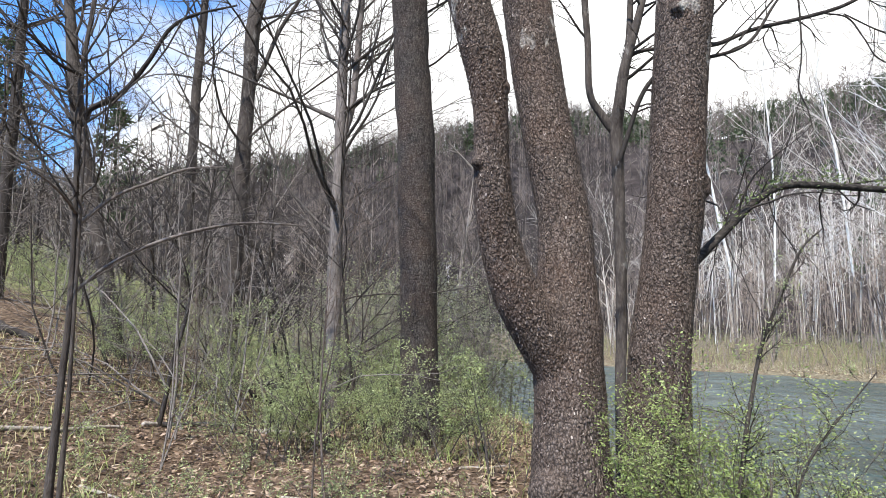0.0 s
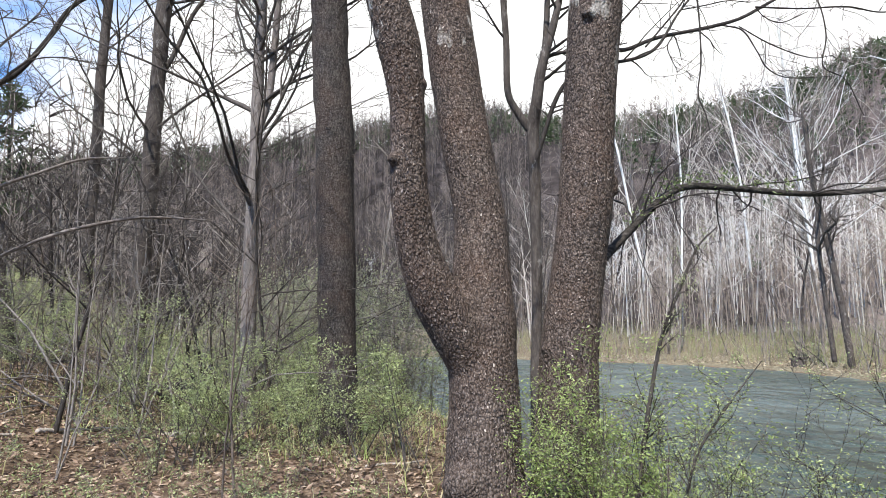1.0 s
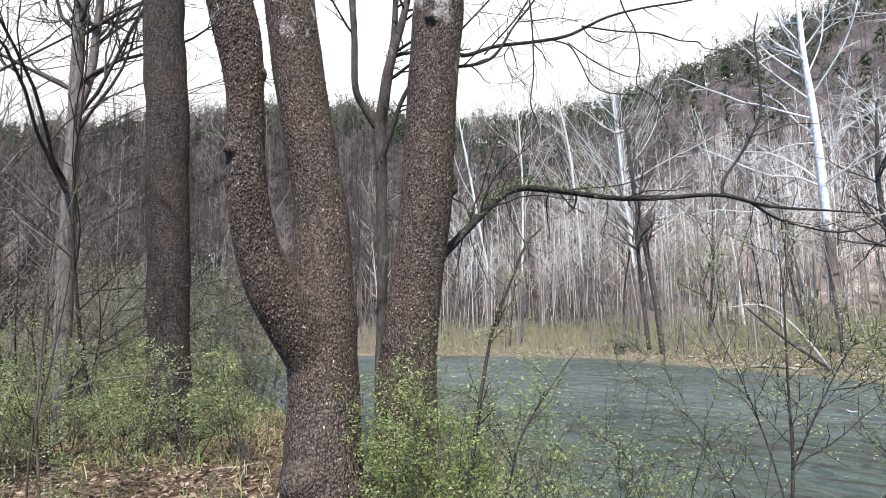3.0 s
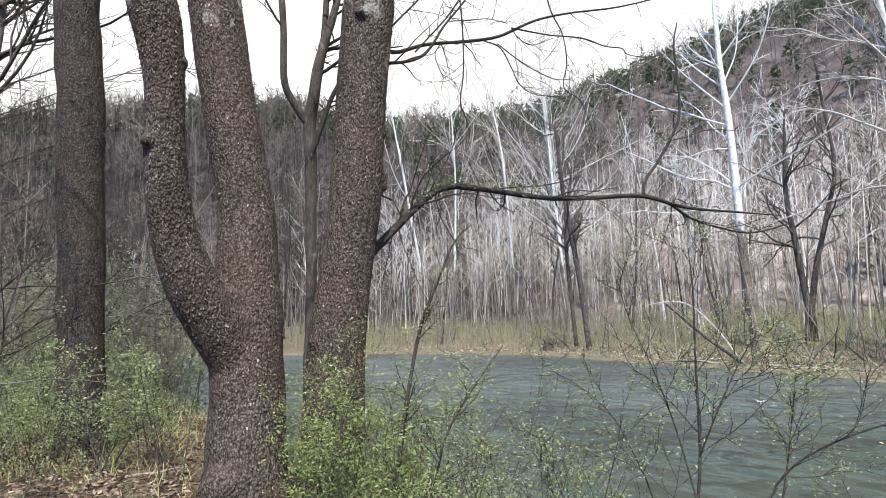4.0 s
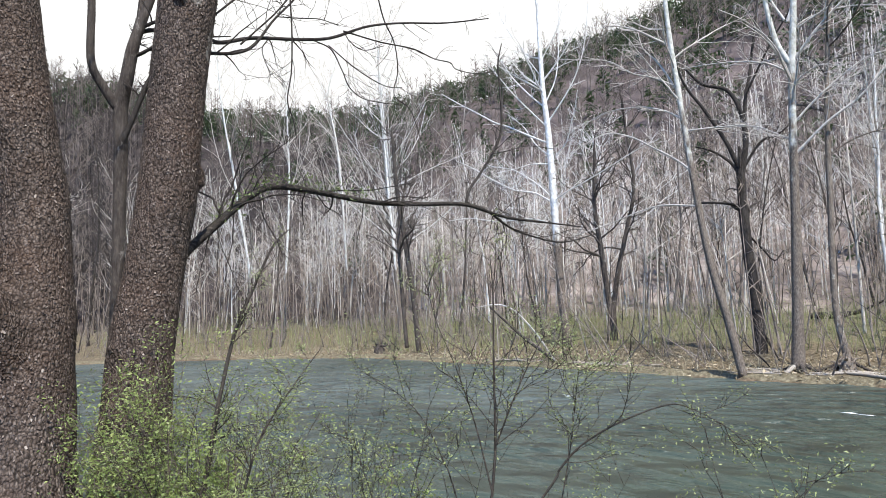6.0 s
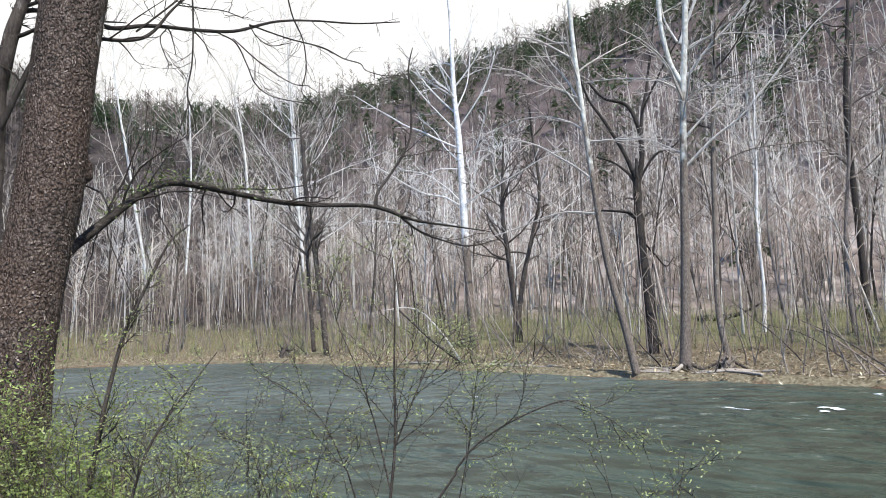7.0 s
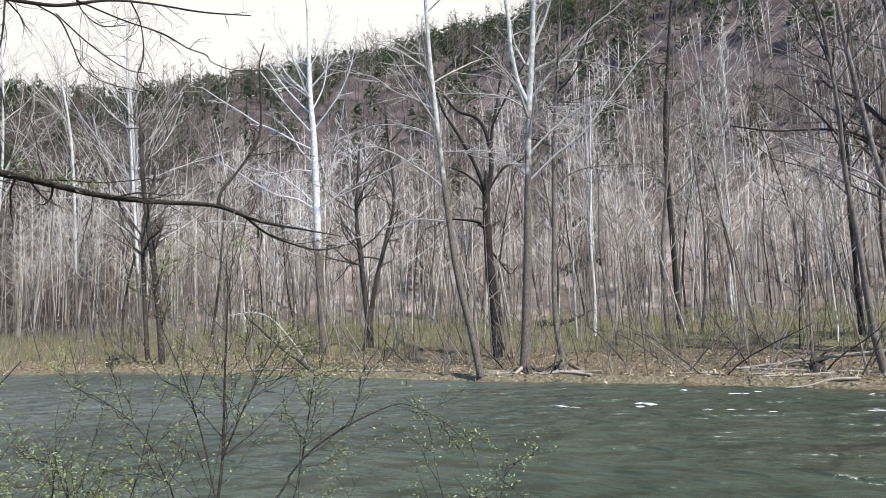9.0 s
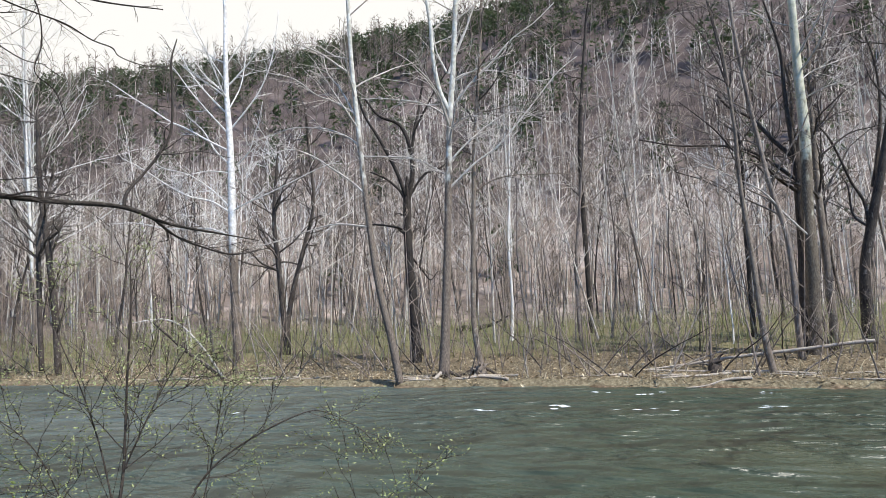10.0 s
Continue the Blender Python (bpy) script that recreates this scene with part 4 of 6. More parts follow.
FT1 = [(31.239, 20.535, 1.035, 0.421), (31.124, 20.707, 2.658, 0.325), (30.993, 20.901, 5.278, 0.294), (30.876, 21.071, 7.6, 0.23), (30.977, 20.923, 10.639, 0.166)]
FT1B = [(31.239, 20.535, 1.2, 0.291), (31.478, 20.171, 3.619, 0.262), (31.838, 19.605, 6.258, 0.215), (32.11, 19.162, 8.621, 0.167), (31.964, 19.402, 12.409, 0.135)]
FT3 = [(36.222, 3.943, 0.084, 0.221), (36.221, 3.95, 3.89, 0.208), (36.216, 3.999, 8.128, 0.194), (36.224, 3.921, 11.458, 0.18), (36.259, 3.585, 14.823, 0.132), (36.292, 3.232, 17.894, 0.083)]
R1 = [(24.198, -3.322, -0.953, 0.19), (24.228, -3.098, 0.756, 0.154), (24.245, -2.969, 3.296, 0.127), (24.263, -2.818, 5.719, 0.11), (24.264, -2.809, 7.777, 0.091), (24.281, -2.669, 10.552, 0.072)]
R2 = [(27.92, -5.299, -0.902, 0.367), (27.881, -5.5, 2.336, 0.328), (27.87, -5.552, 4.993, 0.31), (27.835, -5.72, 7.922, 0.29), (27.836, -5.719, 10.719, 0.249), (27.827, -5.758, 13.821, 0.206), (27.833, -5.729, 15.297, 0.173)]
R2B = [(27.021, -4.666, 0.222, 0.169), (27.029, -4.62, 3.86, 0.151), (27.104, -4.172, 6.349, 0.132), (27.165, -3.761, 9.632, 0.124), (27.202, -3.494, 12.544, 0.103), (27.213, -3.408, 14.025, 0.093)]
R3 = [(29.731, -6.418, -0.384, 0.252), (29.729, -6.425, 2.834, 0.232), (29.737, -6.392, 6.153, 0.189), (29.728, -6.429, 8.331, 0.143), (29.715, -6.488, 10.793, 0.108)]
R4 = [(30.423, -7.812, 0.926, 0.348), (30.387, -7.951, 3.014, 0.303), (30.267, -8.387, 5.088, 0.256), (30.137, -8.835, 6.917, 0.233), (29.987, -9.323, 9.206, 0.186), (29.828, -9.808, 12.46, 0.116)]

W1 = [(21.731, 47.693, 1.706, 0.235), (21.644, 47.732, 5.962, 0.214), (21.064, 47.988, 9.823, 0.215), (20.516, 48.222, 13.741, 0.193), (19.949, 48.457, 17.219, 0.146), (19.546, 48.619, 20.235, 0.098)]
W2 = [(33.657, 44.064, 1.395, 0.269), (33.57, 44.13, 7.31, 0.272), (33.443, 44.226, 12.36, 0.25), (33.196, 44.411, 16.494, 0.227), (32.965, 44.582, 20.177, 0.204), (32.707, 44.771, 24.46, 0.128)]
W3 = [(31.91, 48.957, 1.509, 0.234), (31.677, 49.107, 7.826, 0.211), (31.419, 49.271, 13.764, 0.214), (31.058, 49.498, 18.184, 0.189), (30.44, 49.879, 22.138, 0.136)]
W4 = [(23.051, 44.843, 0.734, 0.203), (23.4, 44.663, 6.634, 0.183), (23.58, 44.569, 12.227, 0.162), (23.463, 44.631, 17.487, 0.117)]
W5 = [(29.454, 38.274, 2.692, 0.218), (29.221, 38.45, 7.081, 0.22), (28.993, 38.62, 11.17, 0.203), (28.76, 38.791, 15.322, 0.167), (28.533, 38.956, 19.15, 0.112)]
W6 = [(49.094, 11.538, 1.549, 0.202), (49.146, 11.316, 6.066, 0.204), (49.152, 11.288, 11.155, 0.184), (49.143, 11.329, 14.935, 0.139)]
D1 = [(25.646, 31.282, -0.452, 0.263), (25.452, 31.44, 2.784, 0.248), (25.099, 31.721, 6.391, 0.233), (24.747, 31.994, 9.718, 0.2), (24.586, 32.118, 13.102, 0.147)]
D1B = [(25.056, 31.754, -0.44, 0.194), (24.879, 31.893, 3.522, 0.178), (24.792, 31.96, 7.14, 0.162), (25.182, 31.655, 10.05, 0.127)]

# main limbs of the trees that stand clear on the far bank
WSYC_LIMBS = [
    [(29.44, 23.16, 8.11, 0.072), (28.8, 23.78, 8.62, 0.062), (28.06, 24.7, 8.88, 0.052), (27.37, 25.46, 9.41, 0.042), (26.53, 26.65, 10.4, 0.033), (25.85, 27.36, 10.9, 0.024)],
    [(29.44, 23.16, 8.44, 0.056), (29.49, 23.95, 9.16, 0.049), (29.46, 24.94, 9.93, 0.042), (29.37, 26.1, 10.62, 0.035), (29.16, 27.6, 11.1, 0.028), (29.08, 28.74, 11.78, 0.02)],
    [(29.45, 23.13, 10.36, 0.051), (28.53, 23.75, 10.33, 0.039), (27.62, 24.33, 10.01, 0.028), (26.73, 24.87, 9.79, 0.017)],
    [(29.44, 23.16, 10.9, 0.061), (29.59, 24.25, 11.92, 0.052), (29.8, 25.17, 13.13, 0.042), (30.07, 25.91, 13.77, 0.032), (30.24, 26.93, 14.58, 0.022)],
    [(29.44, 23.17, 11.67, 0.08), (29.07, 24.22, 12.29, 0.071), (28.63, 25.47, 13.08, 0.063), (28.31, 26.41, 13.57, 0.054), (27.97, 27.35, 14.29, 0.045), (27.53, 28.62, 15.2, 0.037), (27.08, 29.89, 16.18, 0.028)],
    [(29.44, 23.17, 12.68, 0.064), (28.66, 23.88, 13.81, 0.053), (27.93, 24.46, 14.83, 0.042), (27.21, 25.01, 16, 0.031), (26.54, 25.4, 16.79, 0.021)],
    [(29.4, 23.29, 13.95, 0.072), (29.53, 24.42, 15.03, 0.061), (29.6, 25.74, 16.5, 0.05), (29.77, 26.76, 17.9, 0.038), (29.93, 27.81, 19.37, 0.027)],
    [(29.39, 23.33, 15.08, 0.061), (29.12, 24.08, 15.87, 0.048), (28.95, 24.56, 16.41, 0.034), (28.68, 25.35, 17.66, 0.021)],
    [(29.36, 23.39, 15.94, 0.048), (29.34, 24.48, 17.59, 0.038), (29.27, 25.69, 19.57, 0.028), (29.3, 26.59, 21.23, 0.017)],
    [(29.51, 22.98, 13.01, 0.064), (29.83, 22.05, 14.24, 0.056), (30.05, 21.42, 15.24, 0.047), (30.22, 20.94, 16.43, 0.039), (30.33, 20.62, 17.81, 0.031), (30.43, 20.35, 20.09, 0.022)],
    [(29.46, 23.11, 14.21, 0.054), (30.09, 22.83, 15.66, 0.046), (30.6, 22.9, 17.27, 0.038), (31.06, 23.08, 19.49, 0.029), (31.52, 23.29, 21.23, 0.02)],
    [(29.53, 22.91, 8.1, 0.054), (29.49, 21.8, 8.51, 0.047), (29.58, 20.35, 8.96, 0.039), (29.66, 18.92, 9.46, 0.032), (29.73, 17.52, 9.95, 0.025), (29.79, 16.14, 10.28, 0.018)],
    [(29.62, 22.67, 10.81, 0.045), (29.62, 21.89, 11.45, 0.037), (29.52, 21.43, 12.36, 0.03), (29.4, 21.03, 13.1, 0.022), (29.26, 20.66, 14.17, 0.015)],
    [(29.42, 23.22, 6.77, 0.061), (29.41, 24.47, 7.2, 0.053), (29.3, 26, 7.32, 0.046), (29.18, 27.55, 7.47, 0.038), (28.93, 29.46, 7.91, 0.03), (28.68, 31.39, 7.98, 0.022)],
    [(29.43, 23.21, 16.98, 0.042), (29.73, 22.35, 18.41, 0.028), (29.89, 21.88, 19.8, 0.015)],
]
LEAN_LIMBS = [
    [(21.58, 11.13, 11.29, 0.054), (21.23, 11.36, 11.48, 0.045), (20.83, 11.76, 11.81, 0.036), (20.39, 12.24, 12.06, 0.027), (20, 12.62, 12.12, 0.018)],
    [(21.58, 11.14, 11.88, 0.032), (21.68, 11.85, 12.21, 0.026), (21.75, 12.67, 12.83, 0.019), (21.81, 13.51, 13.11, 0.012)],
    [(21.64, 10.95, 9.55, 0.043), (21.78, 11.31, 10.22, 0.036), (21.89, 11.74, 10.92, 0.03), (21.97, 12.29, 11.64, 0.023), (22.13, 12.58, 12.48, 0.016)],
    [(21.63, 10.97, 9.66, 0.034), (21.19, 11.62, 10.08, 0.03), (20.8, 12.14, 10.3, 0.025), (20.34, 12.85, 10.9, 0.02), (19.88, 13.56, 11.07, 0.016), (19.35, 14.45, 11.26, 0.012)],
    [(21.7, 10.79, 8.33, 0.034), (21.69, 11.42, 8.82, 0.03), (21.57, 12.36, 9.2, 0.026), (21.37, 13.54, 9.33, 0.022), (21.24, 14.52, 9.13, 0.017), (21.03, 15.73, 8.76, 0.013)],
    [(21.74, 10.68, 7.89, 0.034), (22.31, 9.54, 7.86, 0.027), (22.73, 8.87, 7.79, 0.02), (23.13, 8.2, 7.27, 0.012)],
    [(21.75, 10.65, 6.43, 0.043), (21.42, 11.08, 6.9, 0.038), (21.06, 11.6, 7.33, 0.033), (20.63, 12.33, 7.88, 0.028), (20.2, 13.05, 8.08, 0.024), (19.77, 13.76, 7.74, 0.019), (19.35, 14.46, 7.3, 0.014)],
    [(21.79, 10.53, 5.1, 0.034), (21.64, 11.72, 5.29, 0.029), (21.56, 12.69, 5.19, 0.024), (21.34, 14.09, 4.82, 0.018), (21.1, 15.52, 4.57, 0.013)],
]
SYC2_LIMBS = [
    [(23.82, 7.69, 11.49, 0.078), (23.92, 7.42, 12.26, 0.061), (24.09, 6.93, 13.47, 0.044), (24.22, 6.55, 14.57, 0.027)],
    [(23.79, 7.78, 11.59, 0.045), (23.98, 8.25, 12.68, 0.036), (24.25, 8.49, 13.85, 0.026), (24.51, 8.75, 14.93, 0.016)],
    [(23.81, 7.73, 9.92, 0.056), (23.89, 7.24, 10.52, 0.05), (24.01, 6.65, 11.18, 0.044), (24.17, 5.94, 11.84, 0.037), (24.37, 5.11, 12.74, 0.031), (24.61, 4.19, 13.39, 0.025), (24.81, 3.36, 14.17, 0.019)],
    [(23.82, 7.71, 11.12, 0.034), (24.3, 7.08, 11.61, 0.028), (24.9, 6.14, 11.79, 0.023), (25.46, 5.3, 11.68, 0.018), (26.1, 4.22, 11.41, 0.012)],
    [(23.78, 7.81, 7.79, 0.043), (24.12, 7.16, 8.54, 0.037), (24.49, 6.39, 9.26, 0.032), (24.87, 5.62, 9.79, 0.026), (25.24, 4.86, 9.86, 0.021), (25.72, 3.8, 9.36, 0.015)],
    [(23.8, 7.77, 8.85, 0.034), (23.56, 7.43, 9.25, 0.026), (23.43, 6.79, 9.47, 0.019), (23.22, 6.38, 9.35, 0.011)],
    [(23.76, 7.87, 6.67, 0.05), (24.12, 6.84, 7.68, 0.045), (24.44, 5.94, 8.35, 0.04), (24.68, 5.25, 9.15, 0.034), (25, 4.32, 10.31, 0.029), (25.29, 3.49, 11.36, 0.023), (25.58, 2.68, 12.05, 0.018)],
    [(23.78, 7.83, 9.69, 0.043), (23.58, 8.38, 10.12, 0.036), (23.32, 9.14, 10.39, 0.029), (22.93, 10.23, 10.55, 0.022), (22.63, 11.11, 10.59, 0.015)],
    [(23.76, 7.87, 7.21, 0.031), (23.87, 8.58, 7.71, 0.025), (23.99, 9.24, 8.11, 0.018), (23.98, 10.26, 8.31, 0.011)],
]
ROOT_LIMBS = [
    [(24.44, 7.04, 6.54, 0.034), (24.7, 6.31, 7.03, 0.029), (25.01, 5.43, 7.23, 0.023), (25.47, 4.11, 7.23, 0.017), (25.89, 2.91, 7.18, 0.012)],
    [(24.53, 6.78, 11.64, 0.034), (25.02, 6.38, 12.51, 0.027), (25.69, 5.5, 13.64, 0.02), (26.23, 4.95, 14.43, 0.012)],
    [(24.49, 6.9, 9.94, 0.03), (24.42, 6.1, 9.91, 0.023), (24.4, 5.14, 10, 0.016), (24.3, 4.43, 10.01, 0.01)],
]
FT2_LIMBS = [
    [(28.19, 11.32, 1.26, 0.246), (28.14, 11.46, 3.3, 0.225), (28.12, 11.53, 5.23, 0.205), (28.12, 11.52, 7.33, 0.184)],
    [(28.11, 11.55, 7.27, 0.082), (28.3, 12.03, 7.98, 0.065), (28.37, 12.82, 8.66, 0.047), (28.44, 13.63, 9.06, 0.03)],
    [(28.12, 11.52, 7.41, 0.109), (27.72, 11.9, 8.84, 0.091), (27.24, 12.54, 10.36, 0.072), (26.79, 13.05, 11.44, 0.055), (26.44, 13.3, 12.64, 0.037)],
    [(28.14, 11.47, 7.3, 0.136), (28.23, 11.21, 8.87, 0.119), (28.17, 11.38, 10.31, 0.101), (28.02, 11.81, 11.2, 0.083), (27.7, 12.72, 11.67, 0.065), (27.47, 13.37, 12.58, 0.048)],
    [(28.21, 11.27, 8.73, 0.095), (28.5, 11.2, 10.67, 0.081), (28.82, 11.04, 11.91, 0.066), (29.17, 10.79, 14.09, 0.05), (29.53, 10.53, 16.34, 0.035)],
    [(28.14, 11.47, 7.41, 0.068), (28.41, 10.7, 8.57, 0.053), (28.64, 10.03, 8.82, 0.039), (28.88, 9.35, 9.37, 0.024)],
    [(28.28, 11.07, 10.82, 0.055), (28.33, 9.91, 12.75, 0.042), (28.31, 8.96, 14.03, 0.03), (28.15, 8.42, 15.31, 0.018)],
    [(28.12, 11.52, 5.78, 0.075), (27.93, 12.08, 6.03, 0.059), (27.56, 13.12, 6.19, 0.043), (27.33, 13.78, 6.02, 0.026)],
    [(28.17, 11.4, 4.53, 0.055), (28.62, 11.1, 3.99, 0.043), (29.08, 10.79, 3.44, 0.032), (29.52, 10.55, 3.88, 0.02)],
]
R2_LIMBS = [
    [(27.97, -5.95, 9.73, 0.038), (27.65, -6.55, 9.92, 0.025), (27.37, -7.27, 10.04, 0.013)],
    [(27.93, -5.83, 10.44, 0.037), (28.49, -6.43, 10.95, 0.03), (29.28, -7.67, 11.52, 0.022), (29.91, -8.47, 11.88, 0.014)],
    [(27.9, -5.75, 12.71, 0.037), (28.03, -5.1, 13.07, 0.03), (28.11, -4.32, 13.64, 0.022), (28.17, -3.49, 13.92, 0.014)],
    [(27.91, -5.77, 12.71, 0.035), (27.62, -6.44, 12.96, 0.023), (27.3, -7.07, 13.03, 0.012)],
    [(27.87, -5.65, 3.97, 0.044), (27.26, -4.66, 4.98, 0.036), (26.72, -3.88, 5.85, 0.029), (26.03, -2.68, 6.51, 0.022), (25.35, -1.48, 6.94, 0.015)],
]
R2C_LIMBS = [
    [(28.42, -5.07, -0.84, 0.248), (28.49, -5.28, 1.92, 0.223), (28.53, -5.4, 4.18, 0.198), (28.57, -5.51, 7.43, 0.173)],
    [(28.57, -5.52, 7.31, 0.101), (28.57, -4.75, 8.24, 0.086), (28.57, -4, 9.31, 0.07), (28.55, -3.19, 9.92, 0.054), (28.68, -2.8, 10.53, 0.037)],
    [(28.55, -5.46, 6.96, 0.113), (28.12, -5.23, 9.71, 0.087), (27.73, -5.15, 11.72, 0.062), (27.2, -4.63, 13.74, 0.038)],
    [(28.55, -5.46, 6.49, 0.079), (28.18, -4.41, 7.35, 0.069), (27.9, -3.59, 7.86, 0.058), (27.52, -2.52, 8.07, 0.048), (26.99, -1, 8.13, 0.038), (26.46, 0.51, 8.44, 0.028)],
    [(28.56, -5.48, 7.19, 0.079), (28.84, -5.53, 8.93, 0.067), (29.15, -5.66, 10.72, 0.054), (29.3, -5.34, 13.1, 0.042), (29.58, -5.38, 14.77, 0.029)],
    [(28.54, -5.43, 6.02, 0.079), (27.9, -4.61, 6.57, 0.061), (27.29, -3.88, 7.33, 0.043), (26.64, -3.03, 7.68, 0.026)],
    [(28.6, -5.6, 8.37, 0.068), (29.29, -6.56, 10.62, 0.054), (29.87, -7.21, 12.98, 0.039), (30.35, -7.58, 14.67, 0.025)],
]
R1_LIMBS = [
    [(24.18, -2.7, 7, 0.039), (24.01, -2.22, 7.68, 0.031), (23.83, -1.7, 8.22, 0.022), (23.58, -0.99, 8.88, 0.014)],
    [(24.18, -2.71, 9.39, 0.039), (24.46, -2.48, 10.43, 0.031), (24.65, -2.02, 11.7, 0.023), (24.69, -1.12, 13.02, 0.014)],
    [(24.17, -2.68, 6.32, 0.029), (24.26, -2.94, 7.13, 0.023), (24.42, -3.4, 8.04, 0.017), (24.53, -3.71, 8.34, 0.01)],
]
R4_LIMBS = [
    [(30.3, -8.2, 4.15, 0.081), (30.28, -8.14, 5.58, 0.068), (30.12, -7.69, 6.56, 0.055), (29.91, -7.09, 8.28, 0.042), (29.7, -6.5, 9.16, 0.028)],
    [(30.42, -8.55, 6.28, 0.093), (30.52, -8.84, 7.48, 0.078), (30.65, -9.19, 9.42, 0.063), (30.66, -9.23, 11.41, 0.048), (30.56, -8.95, 12.94, 0.032)],
    [(30.28, -8.14, 4.63, 0.058), (30.49, -7.74, 5.17, 0.046), (30.85, -7.75, 6.45, 0.034), (31.17, -7.66, 6.9, 0.021)],
]

FARW = [dict(count=25, span=(0.0, 0.98), angle=56, length=0.38, wander=0.075, lift=0.015, sides=5, segs=9, thick=0.42, least=0.016, most=0.06),
        dict(count=6, span=(0.15, 1.0), angle=38, length=0.42, wander=0.12, lift=0.03, sides=3, segs=5, thick=0.5, least=0.012),
        dict(count=4, span=(0.25, 1.0), angle=38, length=0.45, wander=0.15, lift=0.03, sides=3, segs=2, thick=0.6, least=0.008)]
FARN = [dict(FARW[0], count=20, angle=31, length=0.42, most=0.06), *FARW[1:]]
FARS = [dict(FARW[0], angle=48, length=0.3, wander=0.11, lift=0.0, most=0.045), *FARW[1:]]
FARB = [dict(count=20, span=(0.0, 0.98), angle=56, length=0.4, wander=0.2, lift=0.05, sides=5, segs=9, thick=0.45, least=0.016, most=0.075),
        dict(count=6, span=(0.2, 1.0), angle=42, length=0.42, wander=0.15, lift=0.03, sides=3, segs=4, thick=0.5, least=0.010),
        dict(count=5, span=(0.25, 1.0), angle=40, length=0.45, wander=0.18, lift=0.02, sides=3, segs=2, thick=0.6, least=0.007)]
FINE = [dict(count=10, span=(0.15, 1.0), angle=42, length=1.5, rel=False, wander=0.14, lift=0.03, sides=3, segs=4, thick=0.5, least=0.011, most=0.02),
        dict(count=4, span=(0.2, 1.0), angle=40, length=0.45, wander=0.16, lift=0.02, sides=3, segs=2, thick=0.6, least=0.008)]
# by the tree's seed: its limbs, their bark, and how far the stem goes on above
OWN_LIMBS = {41: ([slim(q, 0.78) for q in WSYC_LIMBS], "ghost", 5.0), 42: (LEAN_LIMBS, "pale", 4.0), 43: (SYC2_LIMBS, "pale", 4.0), 44: (ROOT_LIMBS, "bank", 4.0), 45: (FT2_LIMBS[1:], "dark", 1.2),
             48: (R1_LIMBS, "brown", 4.0), 49: (R2_LIMBS, "pale", 5.0), 61: (R2C_LIMBS[1:], "brown", 1.2), 52: (R4_LIMBS, "brown", 4.0), 46: ([], "", 1.5), 59: ([], "", 1.0)}
for name, label, stems, mat, tw, seed, cf in (
        ("white_sycamore", "tall sycamore with bone-white upper trunk and limbs", [WSYC], "white", "pale_twig", 41, 8.0),
        ("leaning_sycamore", "slim sycamore leaning out over the river", [LEAN], "white", "pale_twig", 42, 4.5),
        ("river_sycamore", "sycamore on the waterline with white forked top", [SYC2, SYC2L], "white", "pale_twig", 43, 4.0),
        ("undercut_tree", "slim brown tree with undercut roots at the waterline", [ROOT], "bank", "twig", 44, 3.0),
        ("dark_tree", "dark bare tree with crooked spreading limbs", [slim(FT2_LIMBS[0], 1.4)], "dark", "twig", 45, 4.2),
        ("dark_tree", "dark bare tree dividing near its foot", [slim(FT1, 0.74), slim(FT1B, 0.78)], "brown", "twig", 46, 4.5),
        ("bare_tree", "bare brown tree behind the green thicket", [FT3], "dark", "twig", 47, 6),
        ("bare_tree", "slim dark tree leaning over the far bank", [R1], "bank", "twig", 48, 4),
        ("river_sycamore", "stout sycamore with pale greenish upper trunk", [R2], "cream", "pale_twig", 49, 7),
        ("dark_tree", "stout dark tree close behind the pale sycamore", [slim(R2C_LIMBS[0], 1.4)], "brown", "twig", 61, 7),
        ("bare_tree", "slim pale tree leaning beside the sycamore", [R2B], "pole", "pole", 50, 5),
        ("bare_tree", "brown tree beside the stout sycamore", [R3], "bank", "twig", 51, 5),
        ("white_sycamore", "slim white sycamore across the river bend", [W1], "bone", "pale_twig", 53, 5),
        ("white_sycamore", "tall white-stemmed sycamore across the bend", [W2], "bone", "pale_twig", 54, 6),
        ("white_sycamore", "slender white sycamore among the poles", [W3], "bone", "pale_twig", 55, 6),
        ("white_sycamore", "slim white sycamore across the river bend", [W4], "bone", "pale_twig", 56, 5),
        ("white_sycamore", "pale sycamore rising behind the far bank", [W5], "bone", "pale_twig", 57, 5),
        ("white_sycamore", "slender white sycamore among the poles", [W6], "bone", "pale_twig", 58, 6),
        ("dark_tree", "dark twin-trunked tree at the far shore", [D1, D1B], "brown", "twig", 59, 6),
        ("dark_tree", "crooked dark tree on the far bank", [R4], "brown", "twig", 52, 3)):
    white = tw in ("pale_twig", "pole")
    levels = (FARW if "tall" in label else FARN if mat == "bone" else FARS) if white else FARB
    limbs, limb_mat, up = OWN_LIMBS.get(seed, ([], "", 5.0))
    if limbs:
        levels = [dict(levels[0], count=8, length=0.25, span=(0.3, 0.98)), *levels[1:]]
    stem_tree(name, label, [slim(q, 0.46 if mat == "bone" else 0.7) for q in stems], M["leafless_white" if seed == 41 else mat], M["ghost" if "tall" in label else tw], levels, seed, up, 10, cf, 0.03,
              extra=[(q, FINE, limb_mat) for q in limbs])

